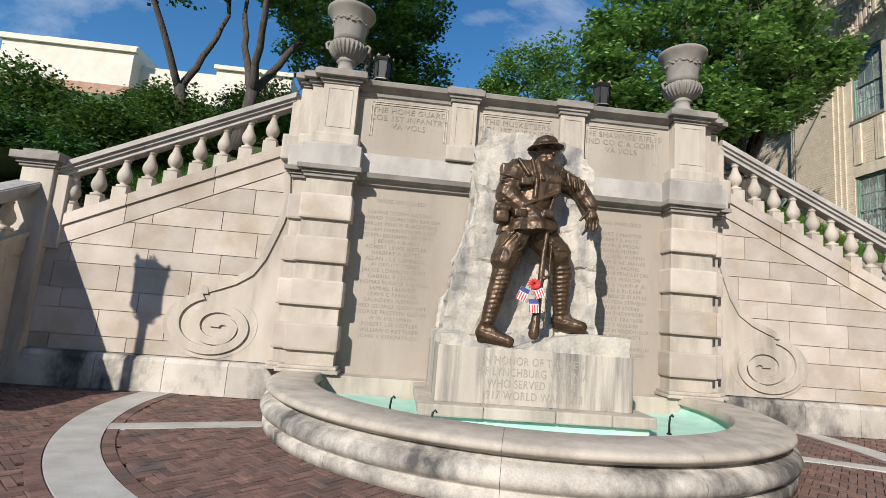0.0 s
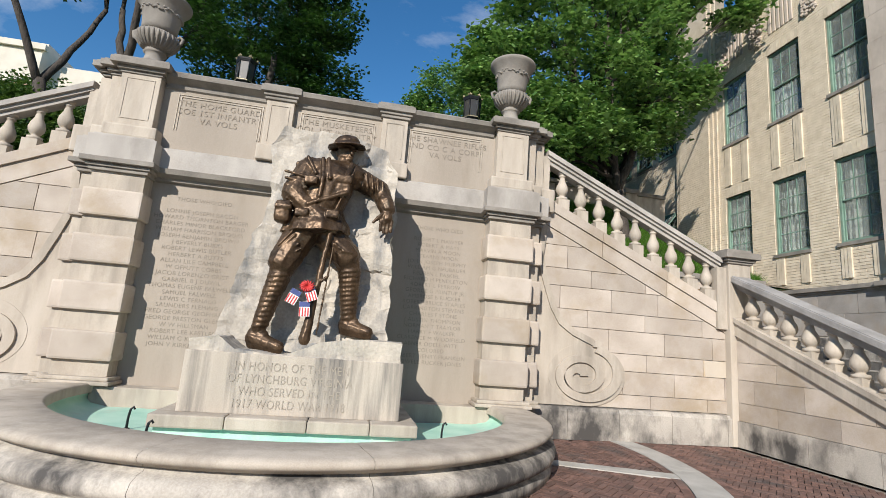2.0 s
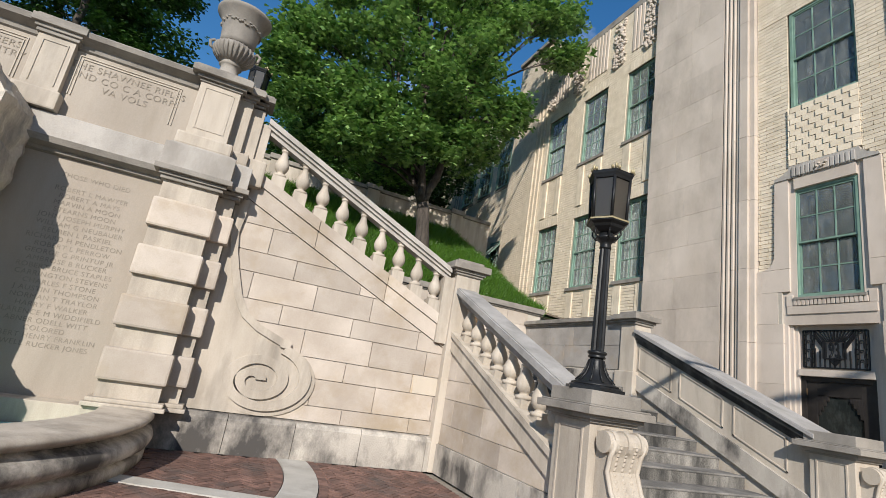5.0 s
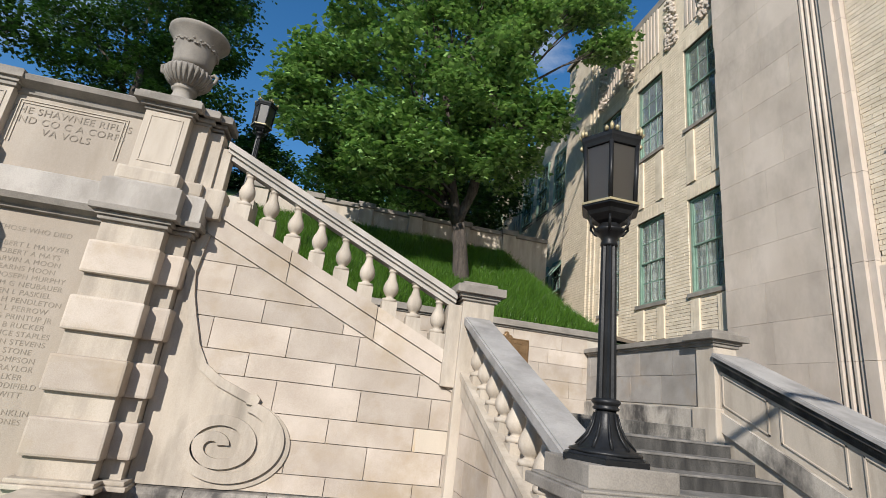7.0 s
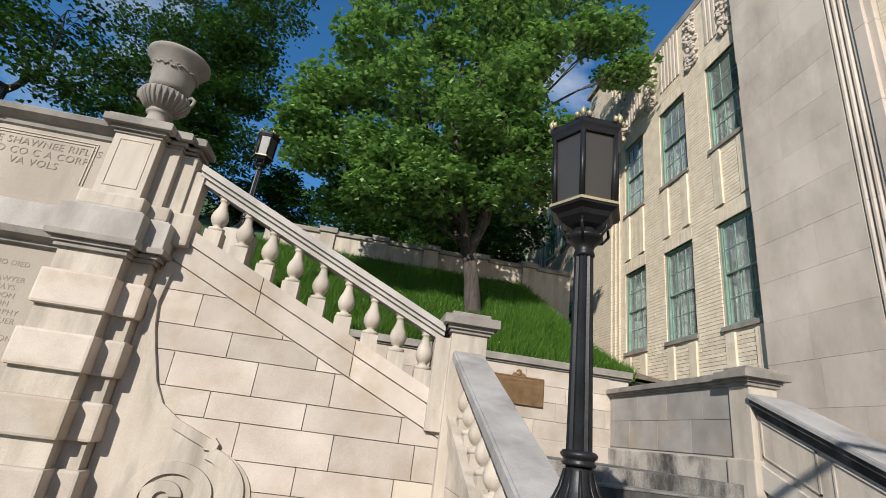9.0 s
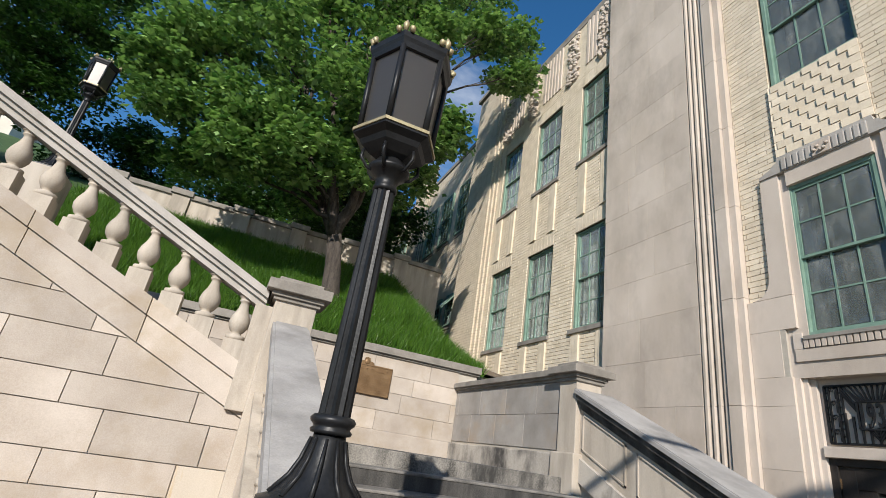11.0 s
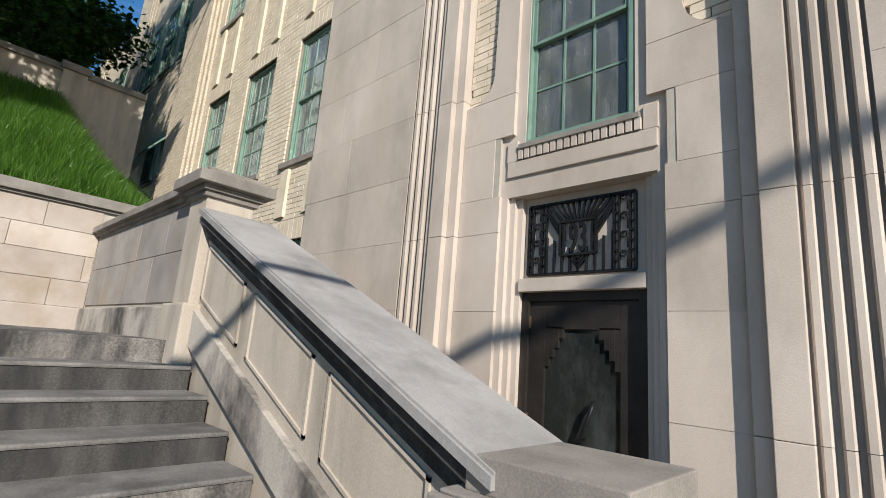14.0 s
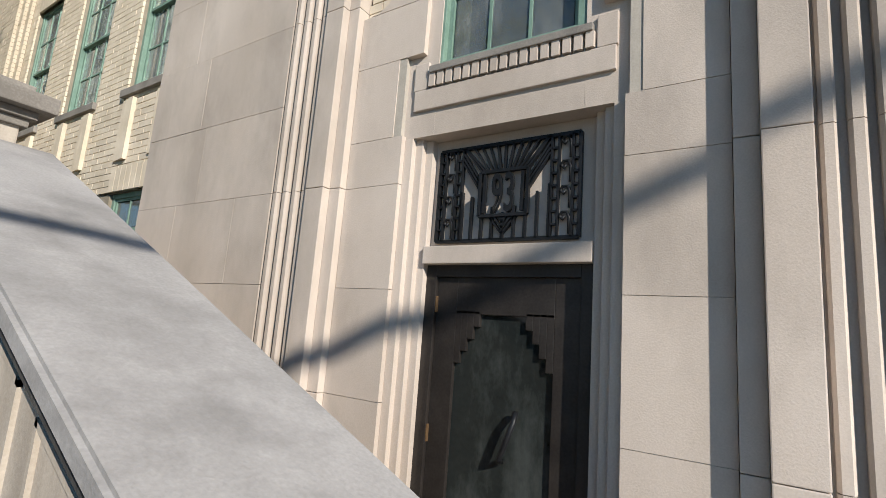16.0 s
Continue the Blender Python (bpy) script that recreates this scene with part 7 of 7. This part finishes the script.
# made-up far side of the street, added unseen to darken the window reflections
for x0, x1, h, lab in ((-30, -12, 8.5, "added unseen block with plain brick walls, for window reflections"), (-11, 6, 7.0, "added unseen low block with brick walls, for window reflections"), (7, 26, 9.0, "added unseen block with brick walls, for window reflections")):
    bb = thing("street_building", lab, "building")
    bm = bm_new()
    box(bm, x0, x1, -44, -34, 0, h)
    part("wall", bm, BRICKRED, bb)
    for k in range(int((x1 - x0) / 3)):
        for z in (1.2, 4.6):
            bm = bm_new()
            box(bm, x0 + 1 + 3 * k, x0 + 2.2 + 3 * k, -34.05, -33.9, z, z + 1.8)
            part("window", bm, INSIDE, bb)
# more unseen trees, added for the panes to reflect
for k, (x, y) in enumerate(((-16, -26), (-9, -28), (16, -27), (0, -30))):
    tree("added unseen tree for window reflections", (x, y, 0), (x, y, 3.0), 0.22, [(x, y, 5.5, 1.6), (x + 1.6, y, 4.8, 1.3), (x - 1.5, y + 0.3, 4.9, 1.4), (x, y + 1, 7.0, 1.3)], 22, 26, 0.3, 0.4, LEAF_DARK, 300 + k, 2)

# white building on the hill top
wb = thing("white_building", "long white stucco building with flat roof on the hill top", "building")
bm = bm_new()
box(bm, -38, -26.6, 45, 60, 20.0, 23.7)
box(bm, -36, -27.5, 47, 60, 23.7, 25.0)
box(bm, -19.5, -12.5, 46, 60, 18.0, 23.3)
box(bm, -26.6, -19.5, 46.5, 60, 18.0, 22.8)
part("wall", bm, WHITEB, wb)
bm = bm_new()
box(bm, -38, -26.5, 44.9, 60, 16.0, 20.0)
part("brick_base", bm, BRICKRED, wb, "pink brick base storey")
for bx in ((-38.2, -26.3, 44.7, 45.2, 23.3, 23.8), (-19.7, -12.3, 45.7, 46.2, 23.1, 23.5)):
    bm = bm_new()
    box(bm, *bx)
    part("cornice", bm, WHITEB, wb)
for x in (-33.6, -31.2, -29.4):
    bm = bm_new()
    box(bm, x, x + 0.9, 46.9, 47.05, 24.0, 24.6)
    part("window", bm, GREY, wb)
fence = thing("railing", "dark metal railing along the bank", "railing", kind="structure")
for k in range(26):
    bm = bm_new()
    x = -18.2 + 0.13 * k
    box(bm, x, x + 0.03, 19.0, 19.03, 7.4, 8.6)
    part("bar", bm, IRON, fence)
for z in (7.55, 8.5):
    bm = bm_new()
    box(bm, -18.3, -14.8, 18.99, 19.04, z, z + 0.05)
    part("rail", bm, IRON, fence)

# ---- grass blades ----
def blades(x0, x1, y0, y1, count, seed, h):
    rng = np.random.default_rng(seed)
    x, y = rng.uniform(x0, x1, count), rng.uniform(y0, y1, count)
    z = np.array([hill(a, b) for a, b in zip(x, y)]) - 0.01
    hh = h * rng.uniform(0.5, 1.3, count)
    yaw = rng.uniform(0, 2 * np.pi, count)
    bx, by = rng.normal(0, 0.4, count) * hh, rng.normal(-0.2, 0.4, count) * hh
    w = 0.014
    v = np.stack([np.stack([x - w * np.cos(yaw), y - w * np.sin(yaw), z], 1), np.stack([x + w * np.cos(yaw), y + w * np.sin(yaw), z], 1),
                  np.stack([x + bx, y + by, z + hh], 1)], 1).reshape(-1, 3)
    me = bpy.data.meshes.new("grass")
    me.from_pydata(v.tolist(), [], np.arange(count * 3).reshape(-1, 3).tolist())
    me.materials.append(BLADE)
    tagged(new("grass", me), "bright green long grass on the steep bank", "grass", kind="stuff")


blades(3.4, 13.0, 11.7, 14.2, 120000, 61, 0.25)
blades(3.0, 13.2, 14.2, 17.0, 80000, 62, 0.27)
blades(-8.0, 3.4, 11.7, 14.5, 50000, 63, 0.2)
bm = bm_new()
g = []
for j in range(14):
    y = 11.7 + 1.3 * j
    g.append([bm.verts.new((x, y, hill(x, y) + 0.06)) for x in (13.0, 13.6, 14.4)])
for p, q in zip(g, g[1:]):
    for k in range(2):
        bm.faces.new((p[k], p[k + 1], q[k + 1], q[k]))
solid("path", bm, EARTH, "brown earth path climbing beside the building", "path")

# ---- pavement of the forecourt ----
pv = thing("pavement", "herringbone red brick forecourt with pale concrete bands", "pavement", kind="structure")
RC = (CX, 7.0)


def ring(r0, r1, a0, a1, n, z0, z1, mat, name):
    for k in range(n):
        b0, b1 = a0 + (a1 - a0) * k / n + 0.0006, a0 + (a1 - a0) * (k + 1) / n - 0.0006
        bm = bm_new()
        m = max(1, int((b1 - b0) / 0.04))
        pts = [(RC[0] + r1 * math.cos(b0 + (b1 - b0) * i / m), RC[1] + r1 * math.sin(b0 + (b1 - b0) * i / m)) for i in range(m + 1)]
        pts += [(RC[0] + r0 * math.cos(b1 - (b1 - b0) * i / m), RC[1] + r0 * math.sin(b1 - (b1 - b0) * i / m)) for i in range(m + 1)]
        prism(bm, pts, "z", z0, z1)
        part(name, bm, mat, pv)


ring(4.70, 5.08, math.pi * 0.97, math.pi * 2.03, 9, -0.04, 0.011, CONCRETE, "concrete_band")
ring(4.59, 4.69, math.pi * 0.97, math.pi * 2.03, 130, -0.04, 0.006, PAVER, "border_brick")
ring(5.09, 5.19, math.pi * 0.97, math.pi * 2.03, 140, -0.04, 0.006, PAVER, "border_brick")
SPOKES = [(math.radians(180 + a), 0.12) for a in (20, 160)]
for a, hw in SPOKES:
    bm = bm_new()
    c, s_ = math.cos(a), math.sin(a)
    prism(bm, [(RC[0] + r * c - w * s_, RC[1] + r * s_ + w * c) for r, w in ((3.1, -hw), (4.695, -hw), (4.695, hw), (3.1, hw))], "z", -0.04, 0.010)
    part("concrete_spoke", bm, CONCRETE, pv)


def paved(x, y):
    """Whether a paver lies here: in the fan or in the field outside the band."""
    r = math.hypot(x - RC[0], y - RC[1])
    if y > 7.42 or x < -5.5 or x > 8.15 or y < 1.5:
        return False
    if 4.62 < r < 5.16 or math.hypot(x - FX, y - FY) < 3.08:
        return False
    if r < 4.6:
        for a, hw in SPOKES:
            c, s_ = math.cos(a), math.sin(a)
            if abs(-(x - RC[0]) * s_ + (y - RC[1]) * c) < hw - 0.06 and (x - RC[0]) * c + (y - RC[1]) * s_ > 0:
                return False
    return True


BL, BW = 0.205, 0.0683
cosq, sinq = math.cos(radians(45)), math.sin(radians(45))
spots = []
for i in range(-150, 150):
    for j in range(-150, 150):
        k = (i - j) % 6
        if k == 0:
            px, py, turn = (i + 1.5) * BW, (j + 0.5) * BW, 0
        elif k == 5:
            px, py, turn = (i + 0.5) * BW, (j + 1.5) * BW, 1
        else:
            continue
        x, y = CX + px * cosq - py * sinq, 4.0 + px * sinq + py * cosq
        if paved(x, y):
            spots.append((x, y, turn))
spots.sort(key=lambda q: min(math.hypot(q[0] + 2.2, q[1] - 4.6), math.hypot(q[0] - 5.2, q[1] - 5.8)))
bm = bm_new()
box(bm, -BL / 2 + 0.004, BL / 2 - 0.004, -BW / 2 + 0.004, BW / 2 - 0.004, -0.05, 0.0)
PAVER_ME = mesh_of("paver", bm, PAVER)
rnd = random.Random(91)
verts, faces = [], []
for k, (x, y, turn) in enumerate(spots):
    ang = 45 + 90 * turn
    if k < 300:
        ob = shared("paver", PAVER_ME, pv, (x, y, rnd.uniform(-0.004, 0.002)))
        ob.rotation_euler = (rnd.uniform(-0.01, 0.01), rnd.uniform(-0.01, 0.01), radians(ang))
    else:
        c, s_, i, z = math.cos(radians(ang)), math.sin(radians(ang)), len(verts), rnd.uniform(-0.004, 0.002)
        for zz in (-0.03, z):
            for a, b in ((-1, -1), (1, -1), (1, 1), (-1, 1)):
                lx, ly = a * (BL / 2 - 0.004), b * (BW / 2 - 0.004)
                verts.append((x + lx * c - ly * s_, y + lx * s_ + ly * c, zz))
        faces += [(i + 4, i + 5, i + 6, i + 7)] + [(i + q, i + (q + 1) % 4, i + 4 + (q + 1) % 4, i + 4 + q) for q in range(4)]
PAVER_MIX = PAVER.copy()
for nd in list(PAVER_MIX.node_tree.nodes):
    if nd.type == "OBJECT_INFO":
        geo2 = PAVER_MIX.node_tree.nodes.new("ShaderNodeNewGeometry")
        for lk in list(nd.outputs["Random"].links):
            PAVER_MIX.node_tree.links.new(geo2.outputs["Random Per Island"], lk.to_socket)
me = bpy.data.meshes.new("pavers")
me.from_pydata(verts, [], faces)
me.materials.append(PAVER_MIX)
ob = new("pavers", me)
ob.parent = pv
ob["kind"] = "stuff"

# ---- bricks of the building, nearest first ----
bricks(tower, FXX + 0.045, [(YR, BY - 0.62), (BY + 0.62, YL)], 4.41, 10.2, seed=17, limit=300, cut=in_frame)
bricks(tower, FXX + 0.045, [(YR, YL)], 10.2, TOP, seed=18, limit=0)
# basket-weave panel under the upper window
for k in range(10):
    for j in range(6):
        bm = bm_new()
        y, z = BY - 0.62 + 0.24 * j, 6.55 + 0.13 * k
        y0, y1 = max(BY - 0.62, y - 0.118 + 0.12 * (k % 2)), min(BY + 0.62, y + 0.12 + 0.12 * (k % 2))
        prism(bm, [(y0, FXX + 0.03), (y1, FXX + 0.008), (y1, FXX + 0.1), (y0, FXX + 0.1)], "z", z, z + 0.122)
        for v in bm.verts:
            v.co.x, v.co.y = v.co.y, v.co.x
        bmesh.ops.recalc_face_normals(bm, faces=bm.faces[:])
        part("brick", bm, CREAM, tower)
bricks(wing, WX, [(9.40, 16.3)], 3.36, 13.7, seed=19, limit=300, cut=holes)
